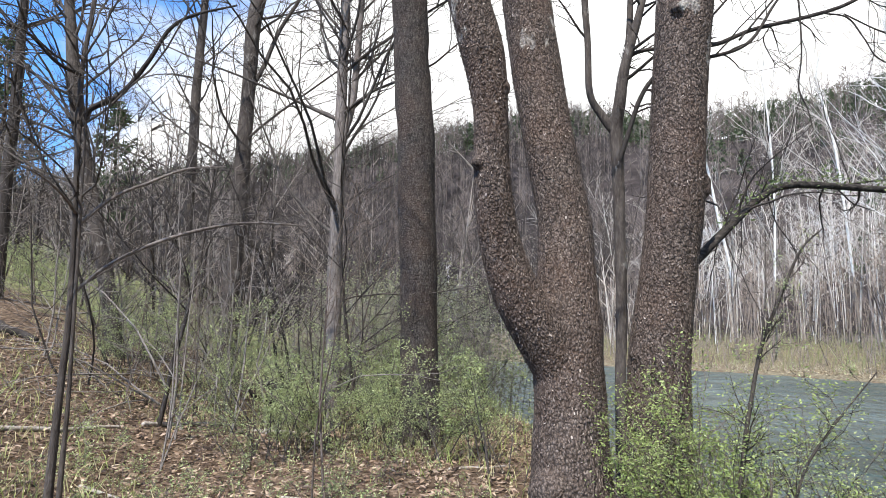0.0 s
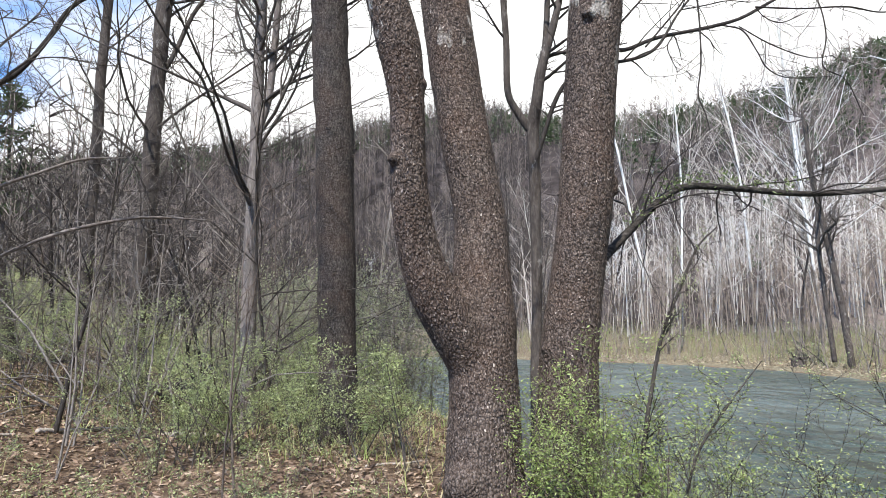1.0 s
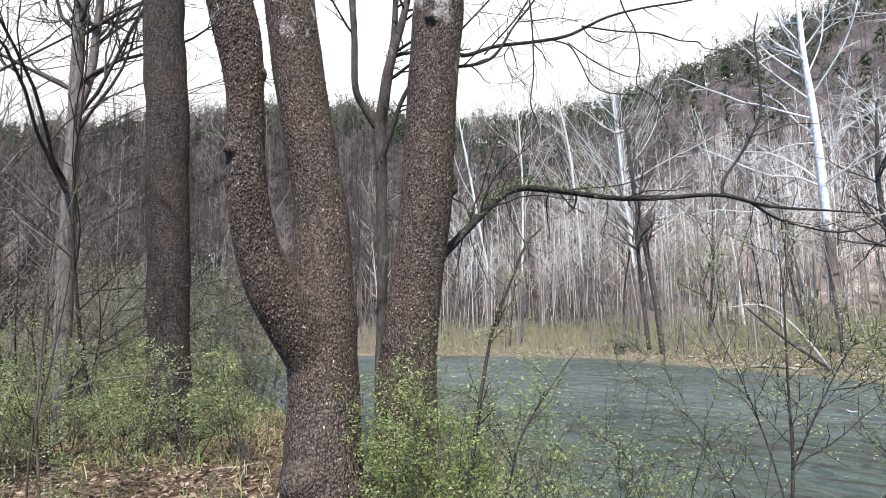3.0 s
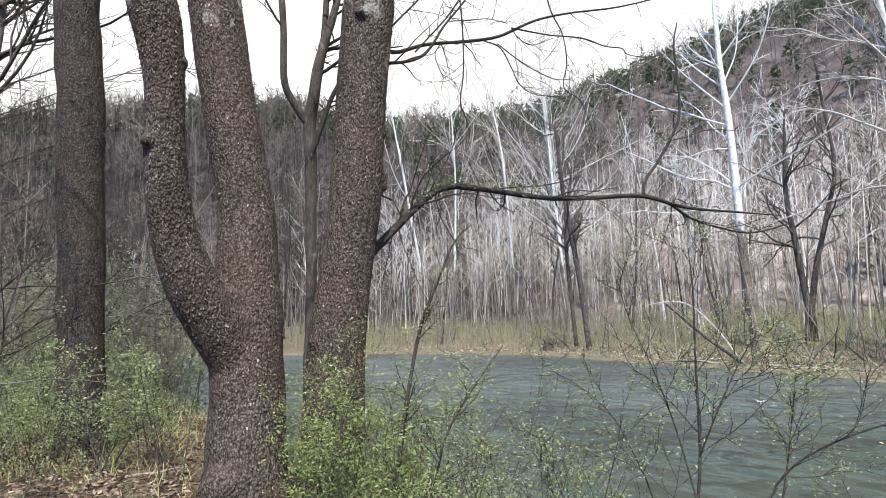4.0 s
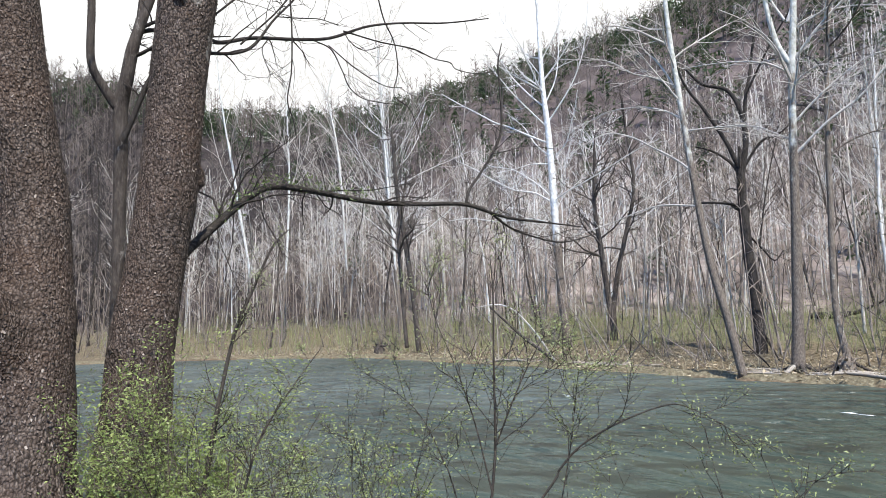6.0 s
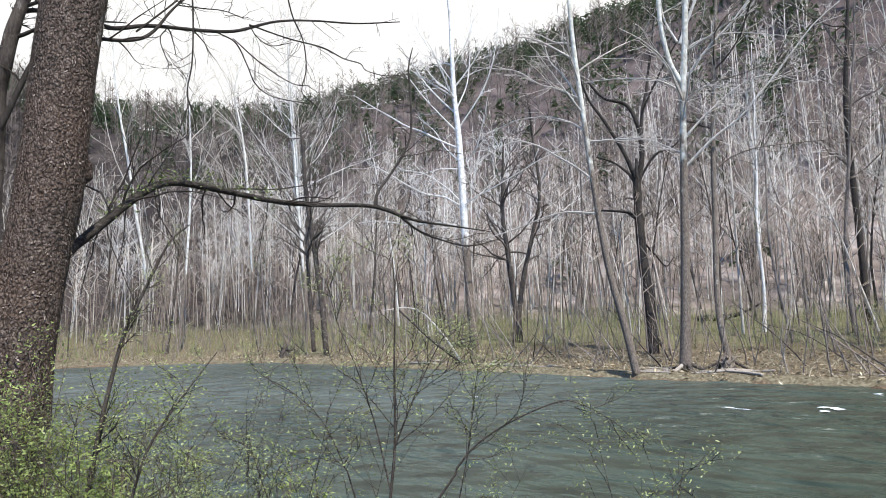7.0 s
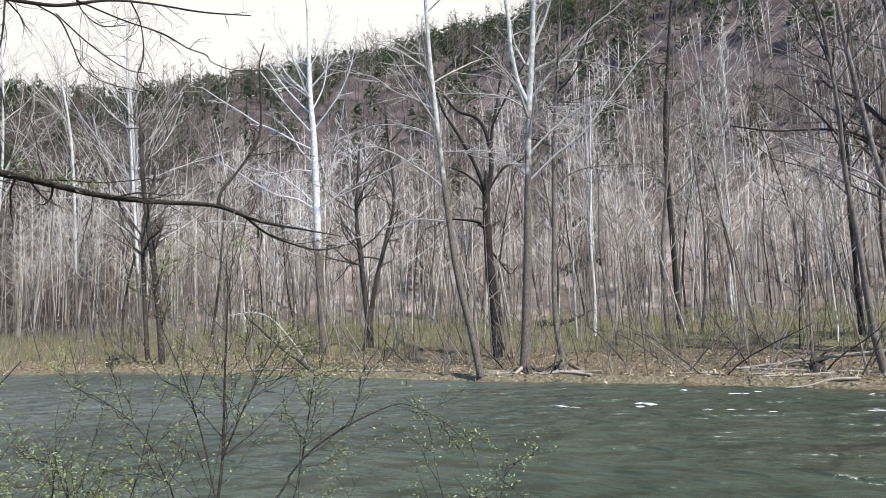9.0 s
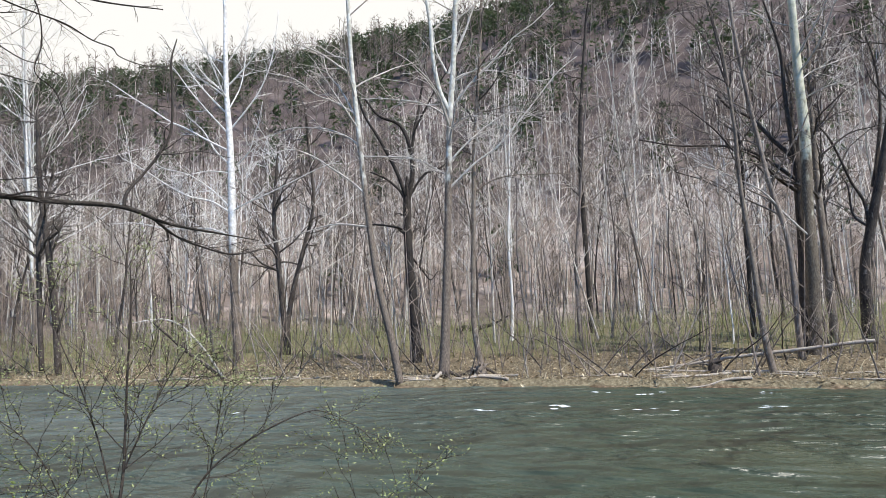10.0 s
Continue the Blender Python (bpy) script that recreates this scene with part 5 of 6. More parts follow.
# ---- the wood on the far bank ----
def wood_tree(name, label, seed, h, r, mat, tw, levels, x=0.0, y=0.0):
    g = np.random.default_rng(seed)
    P = shoot(g, np.array([0, 0, -0.2]), (g.normal(0, 0.06), g.normal(0, 0.06), 1), h, 10, 0.045, 0.05)
    R = np.linspace(r, r * 0.12, 11)
    R[0] *= 1.35
    root = thing(name, (x, y, 0), label, "tree", "trees of the riverside wood")
    t = Tubes()
    L = spline(np.hstack([P, R[:, None]]), 22)
    t.add(L[:, :3], L[:, 3], 6, 0.04, 1, seed)
    part("trunk", t.mesh("trunk", M[mat]), root)
    b = Tubes()
    grow(b, g, L[6:, :3], L[6:, 3], levels)
    part("crown", b.mesh("crown", M[tw]), root)
    return root

WOODB = [dict(count=13, span=(0.0, 0.95), angle=46, length=0.38, wander=0.19, lift=0.06, sides=3, segs=5, thick=0.45, least=0.014, most=0.035),
         dict(count=5, span=(0.2, 1.0), angle=40, length=0.46, wander=0.2, lift=0.04, sides=3, segs=3, thick=0.6, least=0.011),
         dict(count=2, span=(0.3, 1.0), angle=36, length=0.5, wander=0.16, lift=0.04, sides=3, segs=1, thick=0.7, least=0.010)]
WOODW = [dict(count=12, span=(0.0, 0.9), angle=36, length=0.46, wander=0.09, lift=0.03, sides=4, segs=6, thick=0.55, least=0.016, most=0.045),
         dict(count=5, span=(0.15, 1.0), angle=38, length=0.46, wander=0.14, lift=0.03, sides=3, segs=4, thick=0.6, least=0.014),
         dict(count=2, span=(0.3, 1.0), angle=36, length=0.5, wander=0.16, lift=0.04, sides=3, segs=1, thick=0.7, least=0.010)]
KINDS = [("white", "pale_twig", "slender tree with pale upper bark"), ("ghost", "pale_twig", "slender bare tree with pale grey bark"), ("brown", "brown", "slender bare tree with brown bark"), ("grey", "pole", "slender bare tree with grey bark"), ("pale", "pale_twig", "thin pole of a pale tree"), ("pole", "pole", "thin pole of a brown tree"), ("ghost", "ghost", "thin white-stemmed tree among poles"), ("dark", "dark", "dark bare tree among pale poles")]
variants = []
for i, (mat, tw, label) in enumerate(KINDS):
    thin = i in (4, 5, 6)
    variants.append((wood_tree("wood_tree", label, 100 + i, 12 if thin else 16, 0.046 if thin else 0.09, mat, tw, WOODW if i in (0, 1, 6) else WOODB), thin))
g = np.random.default_rng(5)
spots = []
while len(spots) < 210:
    x, y = g.uniform(-30, 62), g.uniform(-28, 95)
    if in_river(np.array([x]), np.array([y]))[0]:
        continue
    df, dn = line_dist(np.array([x]), np.array([y]), FAR_SHORE)[0], line_dist(np.array([x]), np.array([y]), NEAR_SHORE)[0]
    if dn < df or df < 1.2 or df > 42 or (df < 9 and g.random() < 0.8):
        continue
    if any((x - a) ** 2 + (y - b) ** 2 < 2.0 for a, b in spots):
        continue
    spots.append((x, y))
first = set()
for x, y in spots:
    az = math.degrees(math.atan2(x, y))
    w = np.array([1.0, 0.6, 1.6, 1.1, 0.9, 1.4, 1.0, 1.1])
    # darker kinds at the left end stand in for the shade there
    if az < 14:
        w *= np.array([0.1, 0.1, 2.5, 0.6, 0.1, 1.2, 0.1, 2.5])
    if az > 46:
        w *= np.array([0.5, 0.4, 1, 1, 0.6, 1, 0.6, 1])
    if az >= 14:
        w[7] *= 0.4
    if 18 < az < 36:
        w *= np.array([2, 2, 0.5, 0.7, 2, 0.6, 2, 0.3])
    if line_dist(np.array([x]), np.array([y]), FAR_SHORE)[0] < 9:
        w *= np.array([0, 0, 1, 1, 0, 1, 0, 1])
    i = int(g.choice(8, p=w / w.sum()))
    s = g.uniform(0.75, 1.25)
    m = pose(x, y, ground_z(x, y), g.normal(0, 2.5), g.normal(0, 2.5), g.uniform(0, 360)) @ Matrix.Diagonal((s * g.uniform(0.85, 1.2), s * g.uniform(0.85, 1.2), s, 1))
    if i not in first:
        first.add(i)
        variants[i][0].matrix_basis = m
    else:
        copy_thing(variants[i][0], m).matrix_basis = m

# ---- distant woods on the hillside ----
def hill_spots(g, count, rmin, rmax):
    az = np.radians(g.uniform(-44, 112, count * 3))
    r = rmin + (rmax - rmin) * g.uniform(0, 1, count * 3) ** 0.8
    x, y = r * np.sin(az), r * np.cos(az)
    z, hill, _, _, _ = terrain(x, y)
    ok = (hill > 0.05) & ~in_river(x, y)
    return x[ok][:count], y[ok][:count], z[ok][:count]


def near_spots(g, count):
    """Places on the near side, beyond the thicket."""
    x, y = g.uniform(-48, 1, count * 4), g.uniform(16, 50, count * 4)
    ok = ~in_river(x, y) & (line_dist(x, y, NEAR_SHORE) < line_dist(x, y, FAR_SHORE)) & (line_dist(x, y, NEAR_SHORE) > 0.5)
    x, y = x[ok][:count], y[ok][:count]
    return x, y, terrain(x, y)[0]


def bank_spots(g, count, dmin, dmax, az_min=-99):
    x, y = g.uniform(-30, 70, count * 12), g.uniform(-30, 95, count * 12)
    keep = np.degrees(np.arctan2(x, y)) > az_min
    x, y = x[keep], y[keep]
    df, dn = line_dist(x, y, FAR_SHORE), line_dist(x, y, NEAR_SHORE)
    ok = ~in_river(x, y) & (df < dn) & (df > dmin) & (df < dmax)
    x, y = x[ok][:count], y[ok][:count]
    return x, y, terrain(x, y)[0]


def far_woods(name, label, spots, mat, seed, h0, h1, twigs=26, fat=1.0, low=0.3, sway=0.05, bushy=1.0):
    g = np.random.default_rng(seed)
    V, Q, T, n = [], [], [], 0
    x, y, z = spots
    c = len(x)
    H = g.uniform(h0, h1, c)
    lean = g.normal(0, sway, (c, 2))
    # segments (start, end, radius at each): the stem in two, then twigs from it
    A = [np.stack([x, y, z - 0.3], 1)]
    mid = A[0] + np.stack([lean[:, 0] * H * 0.5, lean[:, 1] * H * 0.5, H * 0.5], 1)
    top = A[0] + np.stack([lean[:, 0] * H, lean[:, 1] * H, H], 1)
    seg = [(A[0], mid, H * 0.0095 * fat, H * 0.006 * fat), (mid, top, H * 0.006 * fat, None)]
    for k in range(twigs):
        f = g.uniform(low, 0.97, c)[:, None]
        p = A[0] * (1 - f) + top * f
        a = g.uniform(0, 6.283, c)
        ln = (H[:, None] * (1.1 - f) * g.uniform(0.25, 0.5, c)[:, None])
        d = np.stack([np.cos(a), np.sin(a), g.uniform(0.5, 1.5, c)], 1)
        d /= np.linalg.norm(d, axis=1)[:, None]
        e = p + d * ln
        seg.append((p, e, H * 0.0034 * bushy, None))
        d2 = d + g.normal(0, 0.45, (c, 3))
        m = p + (e - p) * g.uniform(0.3, 0.8, c)[:, None]
        seg.append((m, m + d2 * ln * 0.55, H * 0.0024 * bushy, None))
    for p, e, r0, r1 in seg:
        d = e - p
        s = np.cross(d, g.normal(0, 1, (c, 3)))
        s /= np.linalg.norm(s, axis=1)[:, None] + 1e-9
        u = np.cross(d, s)
        u /= np.linalg.norm(u, axis=1)[:, None] + 1e-9
        ring = [np.cos(t) * s + np.sin(t) * u for t in (0, 2.094, 4.189)]
        if r1 is None:
            V.append(np.stack([p + q * r0[:, None] for q in ring] + [e], 1).reshape(-1, 3))
            b = n + np.arange(c)[:, None] * 4
            T.append(np.concatenate([b + [0, 1, 3], b + [1, 2, 3], b + [2, 0, 3]], 0))
            n += c * 4
            continue
        W = np.stack([p + q * r0[:, None] for q in ring] + [e + q * r1[:, None] for q in ring], 1)
        b = n + np.arange(c)[:, None] * 6
        Q.append(np.concatenate([b + [0, 1, 4, 3], b + [1, 2, 5, 4], b + [2, 0, 3, 5]], 0))
        V.append(W.reshape(-1, 3))
        n += c * 6
    tagged(new(name, mesh_from(name, np.concatenate(V), np.concatenate(Q), np.concatenate(T), mat)), label, "woods", kind="stuff")

gw = np.random.default_rng(60)
far_woods("far_woods", "bare grey-brown trees covering the hillside", hill_spots(gw, 1950, 80, 234), M["hill_twig"], 61, 10, 16, 18, bushy=1.8)
pale = hill_spots(gw, 900, 50, 118)
far_woods("far_woods", "pale bare trees low on the hillside", tuple(v[np.degrees(np.arctan2(pale[0], pale[1])) > 24] for v in pale), M["pale"], 62, 8, 15, 12, bushy=1.0)
low_wood = hill_spots(gw, 700, 50, 105)
far_woods("far_woods", "slender brown trees at the foot of the hillside", tuple(v[np.degrees(np.arctan2(low_wood[0], low_wood[1])) > 24] for v in low_wood), M["pole"], 71, 7, 13, 12, bushy=1.0)
# woods at the hill's left end, shade painted into the bark
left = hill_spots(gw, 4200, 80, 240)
far_woods("far_woods", "bare woods at the left end of the hillside, shade put into their colour", tuple(v[np.degrees(np.arctan2(left[0], left[1])) < 16] for v in left), M["shade_wood"], 69, 9, 15, 12, bushy=1.9)
far_woods("pole_thicket", "dense thin grey poles behind the far bank", bank_spots(gw, 540, 5, 42, 10), M["pole"], 64, 3.5, 10, 6, 0.75, 0.25, 0.1)
far_woods("pole_thicket", "dense thin pale poles behind the far bank", bank_spots(gw, 210, 7, 42, 13), M["pale_twig"], 65, 4, 12, 5, 0.75, 0.35, 0.08)
far_woods("pole_thicket", "dense thin brown poles behind the far bank", bank_spots(gw, 220, 5, 42), M["brown"], 67, 3.5, 9, 9, 0.75, 0.25, 0.13)
# brush darkened by the same painted shade
far_woods("brush_wood", "bare brush beyond the near thicket, shade put into its colour", near_spots(gw, 300), M["shade_wood"], 68, 3, 8, 12, 0.8, 0.15, 0.12, 1.3)
stems = near_spots(gw, 230)
far_woods("brush_wood", "slender ash-grey stems beyond the near thicket", stems, M["ash_twig"], 73, 4, 10, 9, 0.45, 0.25, 0.08, 0.8)
stems = hill_spots(gw, 1500, 70, 210)
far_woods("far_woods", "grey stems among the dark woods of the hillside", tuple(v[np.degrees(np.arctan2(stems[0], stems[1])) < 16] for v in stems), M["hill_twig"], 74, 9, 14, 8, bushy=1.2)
far_woods("bank_brush", "bare brush leaning along the far bank", bank_spots(gw, 750, 1.0, 9), M["pole"], 66, 1.5, 4, 8, 0.8, 0.2, 0.3)


def pines(count, seed, stand=None):
    g = np.random.default_rng(seed)
    V, T, n = [], [], 0
    tr = Tubes()
    made = 0
    while made < count:
        az = g.uniform(-44, 108)
        R = np.interp(az, [-180, -20, 20, 60, 130, 180], [260, 240, 215, 190, 170, 260])
        f = 1.03 - abs(g.normal(0, 0.07)) if g.random() < 0.7 else 1 - abs(g.normal(0, 0.3)) * np.interp(az, [20, 30, 45, 60], [0.3, 1, 1, 0.9])
        if stand:
            az, f = g.normal(stand[0], stand[1]), g.normal(stand[2], stand[3])
        if f < 0.35:
            continue
        r = R * f
        x, y = r * math.sin(radians(az)), r * math.cos(radians(az))
        z = ground_z(x, y)
        h = g.uniform(5, 9.5)
        tr.add(np.array([[x, y, z], [x, y, z + h]]), [0.16, 0.03], 3)
        m = 110
        u = g.uniform(0.03, 1, m) ** 0.85
        rr = (1.05 - u) ** 0.65 * h * 0.36 * g.uniform(0.15, 1, m) ** 0.7 * (1 + 0.35 * np.sin(u * 19 + made))
        a = g.uniform(0, 6.283, m)
        C = np.stack([x + rr * np.cos(a), y + rr * np.sin(a), z + u * h], 1)
        D1, D2 = g.normal(0, 0.5, (m, 3)), g.normal(0, 0.5, (m, 3))
        D1[:, 2] *= 0.4
        W = np.stack([C, C + D1, C + D2], 1)
        V.append(W.reshape(-1, 3))
        T.append(n + np.arange(m * 3).reshape(-1, 3))
        n += m * 3
        made += 1
    ob = tagged(new("pine_woods", mesh_from("pine_woods", np.concatenate(V), None, np.concatenate(T), M["needle"], False)), "dark green pines along the ridge", "woods", kind="stuff")
    part("trunks", tr.mesh("trunks", M["dark"]), ob, "thin dark pine trunks", "stuff")

pines(1700, 63)
for i, stand in enumerate(((79, 3.0, 0.62, 0.07), (90, 2.5, 0.72, 0.07), (66, 2.5, 0.8, 0.06))):
    pines(45, 64 + i, stand)

# ---- thickets and shrubs ----
def shrub(name, label, seed, stems, h, spread, mat, leaf=None, per=7, size=0.03, group="", rad=0.008, lean=0.32, twigs=8, sag=-0.01, wander=0.075, reach=0.32, angle=45):
    """A bush of several stems, each with its own twigs and, where it is in leaf, foliage."""
    g = np.random.default_rng(seed)
    root = thing(name, (0, 0, 0), label, "shrub", group)
    for _ in range(stems):
        t, tips = Tubes(), []
        p0 = np.array([*g.normal(0, spread * 0.25, 2), -0.08])
        P = shoot(g, p0, (g.normal(0, lean), g.normal(0, lean), 1), h * g.uniform(0.55, 1.15), 9, wander, sag)
        r = rad * g.uniform(0.6, 1.3)
        R = np.linspace(r, r * 0.2, 10)
        t.add(P, R, 5)
        grow(t, g, P, R, [dict(count=twigs, span=(0.2, 1.0), angle=angle, length=reach, wander=0.16, lift=0.03 if angle < 55 else -0.02, sides=3, segs=4 if angle < 55 else 7, thick=0.6, least=0.0022 if leaf else 0.004),
                          dict(count=4 if leaf else 2, span=(0.2, 1.0), angle=42, length=0.45, wander=0.2, lift=0.02, sides=3, segs=2, thick=0.7, least=0.0016 if leaf else 0.0028)], tips)
        stem = part("stem", t.mesh("stem", M[mat]), root)
        if leaf:
            V, T = leaves_on(g, tips, per, size)
            part("foliage", mesh_from("foliage", V, None, T, M[leaf], False), stem, "small fresh green leaves")
    return root


def line_shrub(name, label, lines, seed, mat, leaf="leaf", per=5, size=0.026, levels=None):
    """A shrub whose main shoots follow given lines."""
    g = np.random.default_rng(seed)
    lines = [list(l) for l in lines]
    x, y, z, r = lines[0][0]
    gz = ground_z(x, y)
    q = lines[0][1]
    f = min((z - gz + 0.1) / max(q[2] - z, 0.05), 8.0)
    x, y = x - (q[0] - x) * f, y - (q[1] - y) * f
    gz = ground_z(x, y)
    lines[0] = [(x, y, gz - 0.1, r * 1.2)] + lines[0] if z > gz else lines[0]
    base = np.array([x, y, gz - 0.05])
    root = thing(name, tuple(base), label, "shrub")
    levels = levels or [dict(count=12, span=(0.1, 1.0), angle=46, length=0.4, rel=False, wander=0.17, lift=0.05, sides=3, segs=6, thick=0.5, least=0.0021),
                        dict(count=6, span=(0.15, 1.0), angle=42, length=0.42, wander=0.2, lift=0.02, sides=3, segs=3, thick=0.7, least=0.0016)]
    for line in lines:
        L = spline(line, len(line) * 6)
        P, R = L[:, :3] - base, np.maximum(L[:, 3], 0.002)
        t, tips = Tubes(), []
        t.add(P, R, 6)
        m = len(P) // 5
        grow(t, g, P[m:], R[m:], levels, tips)
        stem = part("stem", t.mesh("stem", M[mat]), root)
        if leaf:
            V, T = leaves_on(g, tips, per, size, 0.02)
            part("foliage", mesh_from("foliage", V, None, T, M[leaf], False), stem, "small fresh green leaves")
    return root


def scatter(kinds, spots, g, sizes=(0.8, 1.25), tilt=4.0):
    for k, (x, y) in enumerate(spots):
        i = k if k < len(kinds) else int(g.integers(len(kinds)))
        s = g.uniform(*sizes)
        m = pose(x, y, ground_z(x, y), g.normal(0, tilt), g.normal(0, tilt), g.uniform(0, 360)) @ Matrix.Diagonal((s, s, s, 1))
        if k < len(kinds):
            kinds[i].matrix_basis = m
        else:
            copy_thing(kinds[i], m).matrix_basis = m


g = np.random.default_rng(8)
leafy = [shrub("leafy_shrub", "bush with thin stems and small fresh green leaves", 70 + i, 9, 1.6, 0.9, "twig", "leaf", 9, 0.028, "green undergrowth") for i in range(5)]
spots = [(g.normal(-0.9, 0.55), g.normal(8.1, 0.5)) for _ in range(9)] + [(g.uniform(0.0, 0.9), g.uniform(6.8, 9.5)) for _ in range(3)]
spots += [(g.uniform(-5.5, -2), g.uniform(9.5, 14)) for _ in range(7)] + [(g.uniform(-13, -6), g.uniform(13, 20)) for _ in range(10)]
spots += [(g.uniform(-2.4, 1.4), g.uniform(10, 17)) for _ in range(6)]
scatter(leafy, spots, g, (0.6, 1.25))
low = [shrub("low_shrub", "low bright green bush at the foot of the sycamores", 76 + i, 10, 1.38, 0.45, "red_twig", "fresh_leaf", 6, 0.025, "bushes at the sycamores", 0.005, 0.22) for i in range(3)]
spots = [(1.85, 5.15), (1.9, 4.95), (2.1, 5.1), (1.95, 4.75), (2.3, 5.2), (2.2, 4.85), (1.78, 5.22)]
spots += [(2.2, 4.3), (2.65, 3.7), (2.9, 2.9)]
scatter(low, spots, g, (0.75, 1.15))
tiny = [shrub("ground_sprig", "small leafy sprig in the leaf litter", 90 + i, 5, 0.45, 0.5, "red_twig", "leaf", 4, 0.022, "sprigs in the litter", 0.003, 0.5, 3) for i in range(3)]
spots = [(g.uniform(-5.0, 0.8), g.uniform(4.2, 9.0)) for _ in range(48)]
scatter(tiny, spots, g, (0.6, 1.4))
bare = [shrub("bare_thicket", "thicket of bare brown stems", 80 + i, 5, 3.0, 1.5, "red_twig" if i % 2 else "twig", None, group="thicket", rad=0.014, lean=0.45, twigs=8) for i in range(4)]
spots = [(g.uniform(-11, -0.8), g.uniform(11, 20)) for _ in range(10)]
scatter(bare, spots, g)
whip = [shrub("sapling_whip", "tall thin leaning sapling with arching twigs", 96 + i, 2, 4.6, 0.4, "ash_twig" if i % 2 else "red_twig", None, group="saplings in the thicket", rad=0.0145, lean=0.17, twigs=10, sag=-0.004) for i in range(4)]
spots = [(g.uniform(-4.6, -0.3), g.uniform(5.2, 10)) for _ in range(10)] + [(g.uniform(-9, -3), g.uniform(8, 14)) for _ in range(6)]
scatter(whip, spots, g, (0.7, 1.2), 3)

tangle = [shrub("tangled_bush", "tangled bush of arching bare brown branches", 130 + i, 6, 3.6, 1.2, "ash_twig", None, group="tangled bushes", rad=0.014, lean=0.7, twigs=7, sag=-0.05, wander=0.16) for i in range(4)]
arch = [shrub("arching_sapling", "bare sapling with long arching side branches", 140 + i, 2, 4.2, 0.5, "ash_twig" if i % 2 else "brown", None, group="arching saplings", rad=0.0145, lean=0.3, twigs=13, sag=-0.01, wander=0.1, reach=0.52, angle=64) for i in range(4)]
scatter(arch, [(g.uniform(-5.8, -0.4), g.uniform(8.4, 12.0)) for _ in range(7)], g, (0.75, 1.2), 5)
spots = [(g.uniform(-7.5, -0.6), g.uniform(8.5, 14)) for _ in range(8)]
scatter(tangle, spots, g, (0.75, 1.3), 6)

def understory(seed, h, mat):
    """A slender tree with long, nearly level branches that divide into fine twigs."""
    g = np.random.default_rng(seed)
    root = thing("understory_tree", (0, 0, 0), "slender bare tree with long level branches and fine twigs", "tree", "understory trees of the thicket")
    P = shoot(g, np.array([0, 0, -0.1]), (g.normal(0, 0.12), g.normal(0, 0.12), 1), h, 12, 0.06, 0.02)
    R = np.linspace(0.03, 0.006, 13)
    t = Tubes()
    t.add(P, R, 6, 0.04, 1.0, seed)
    part("trunk", t.mesh("trunk", M[mat]), root)
    for Q, S in sprouts(g, P, R, dict(count=20, span=(0.2, 0.98), angle=66, length=0.46, wander=0.1, lift=0.012, sides=4, segs=10, thick=0.5, least=0.007, most=0.015)):
        b = Tubes()
        b.add(Q, S, 4)
        grow(b, g, Q, S, [dict(count=9, span=(0.12, 1.0), angle=48, length=0.36, wander=0.13, lift=0.02, sides=3, segs=5, thick=0.6, least=0.0046),
                          dict(count=4, span=(0.15, 1.0), angle=44, length=0.45, wander=0.16, lift=0.01, sides=3, segs=3, thick=0.8, least=0.0038)])
        part("limb", b.mesh("limb", M[mat]), root)
    return root


slender = [understory(150 + i, 5.2 + 0.5 * i, ("dark", "brown", "shoot")[i]) for i in range(3)]
scatter(slender, [(-3.6, 8.6), (-1.1, 10.2), (-5.6, 11.0), (-2.5, 11.4), (-0.4, 12.6), (-4.4, 13.4), (-7.6, 13.0)], g, (0.85, 1.2), 5)

# shoots over the water's edge
S1 = [(2.046, 4.63, 0.133, 0.02), (2.121, 4.63, 0.459, 0.018), (2.155, 4.63, 0.697, 0.016), (2.204, 4.63, 0.939, 0.015), (2.304, 4.63, 1.354, 0.014), (2.455, 4.63, 1.699, 0.012), (2.611, 4.63, 2.014, 0.009), (2.77, 4.63, 2.168, 0.005)]
S2 = [(2.558, 2.314, 0.556, 0.016), (2.576, 2.295, 0.783, 0.015), (2.58, 2.292, 0.937, 0.013), (2.583, 2.289, 1.197, 0.011), (2.589, 2.282, 1.516, 0.008), (2.584, 2.287, 1.705, 0.004)]
S2B = [(2.572, 2.29, 0.8, 0.009), (2.596, 2.202, 0.995, 0.008), (2.652, 2.138, 1.173, 0.006), (2.709, 2.069, 1.33, 0.003)]
S2C = [(2.56, 2.31, 0.6, 0.01), (2.548, 2.396, 0.903, 0.008), (2.488, 2.453, 1.17, 0.006), (2.423, 2.511, 1.389, 0.004), (2.387, 2.542, 1.584, 0.003)]
S3 = [(2.786, 2.211, 0.533, 0.014), (2.848, 2.135, 0.677, 0.013), (2.913, 2.049, 0.79, 0.011), (3.015, 1.901, 0.897, 0.01), (3.122, 1.724, 0.978, 0.008), (3.17, 1.635, 0.97, 0.006), (3.234, 1.503, 0.893, 0.004), (3.265, 1.432, 0.821, 0.003)]
S4 = [(2.95, 2.243, 0.4, 0.01), (3.039, 2.216, 0.726, 0.008), (3.059, 2.188, 0.946, 0.006), (3.076, 2.166, 1.127, 0.003)]
S5 = [(2.648, 2.645, 0.468, 0.011), (2.6, 2.688, 0.664, 0.009), (2.518, 2.758, 0.894, 0.007), (2.406, 2.847, 1.042, 0.005), (2.289, 2.932, 1.133, 0.003)]
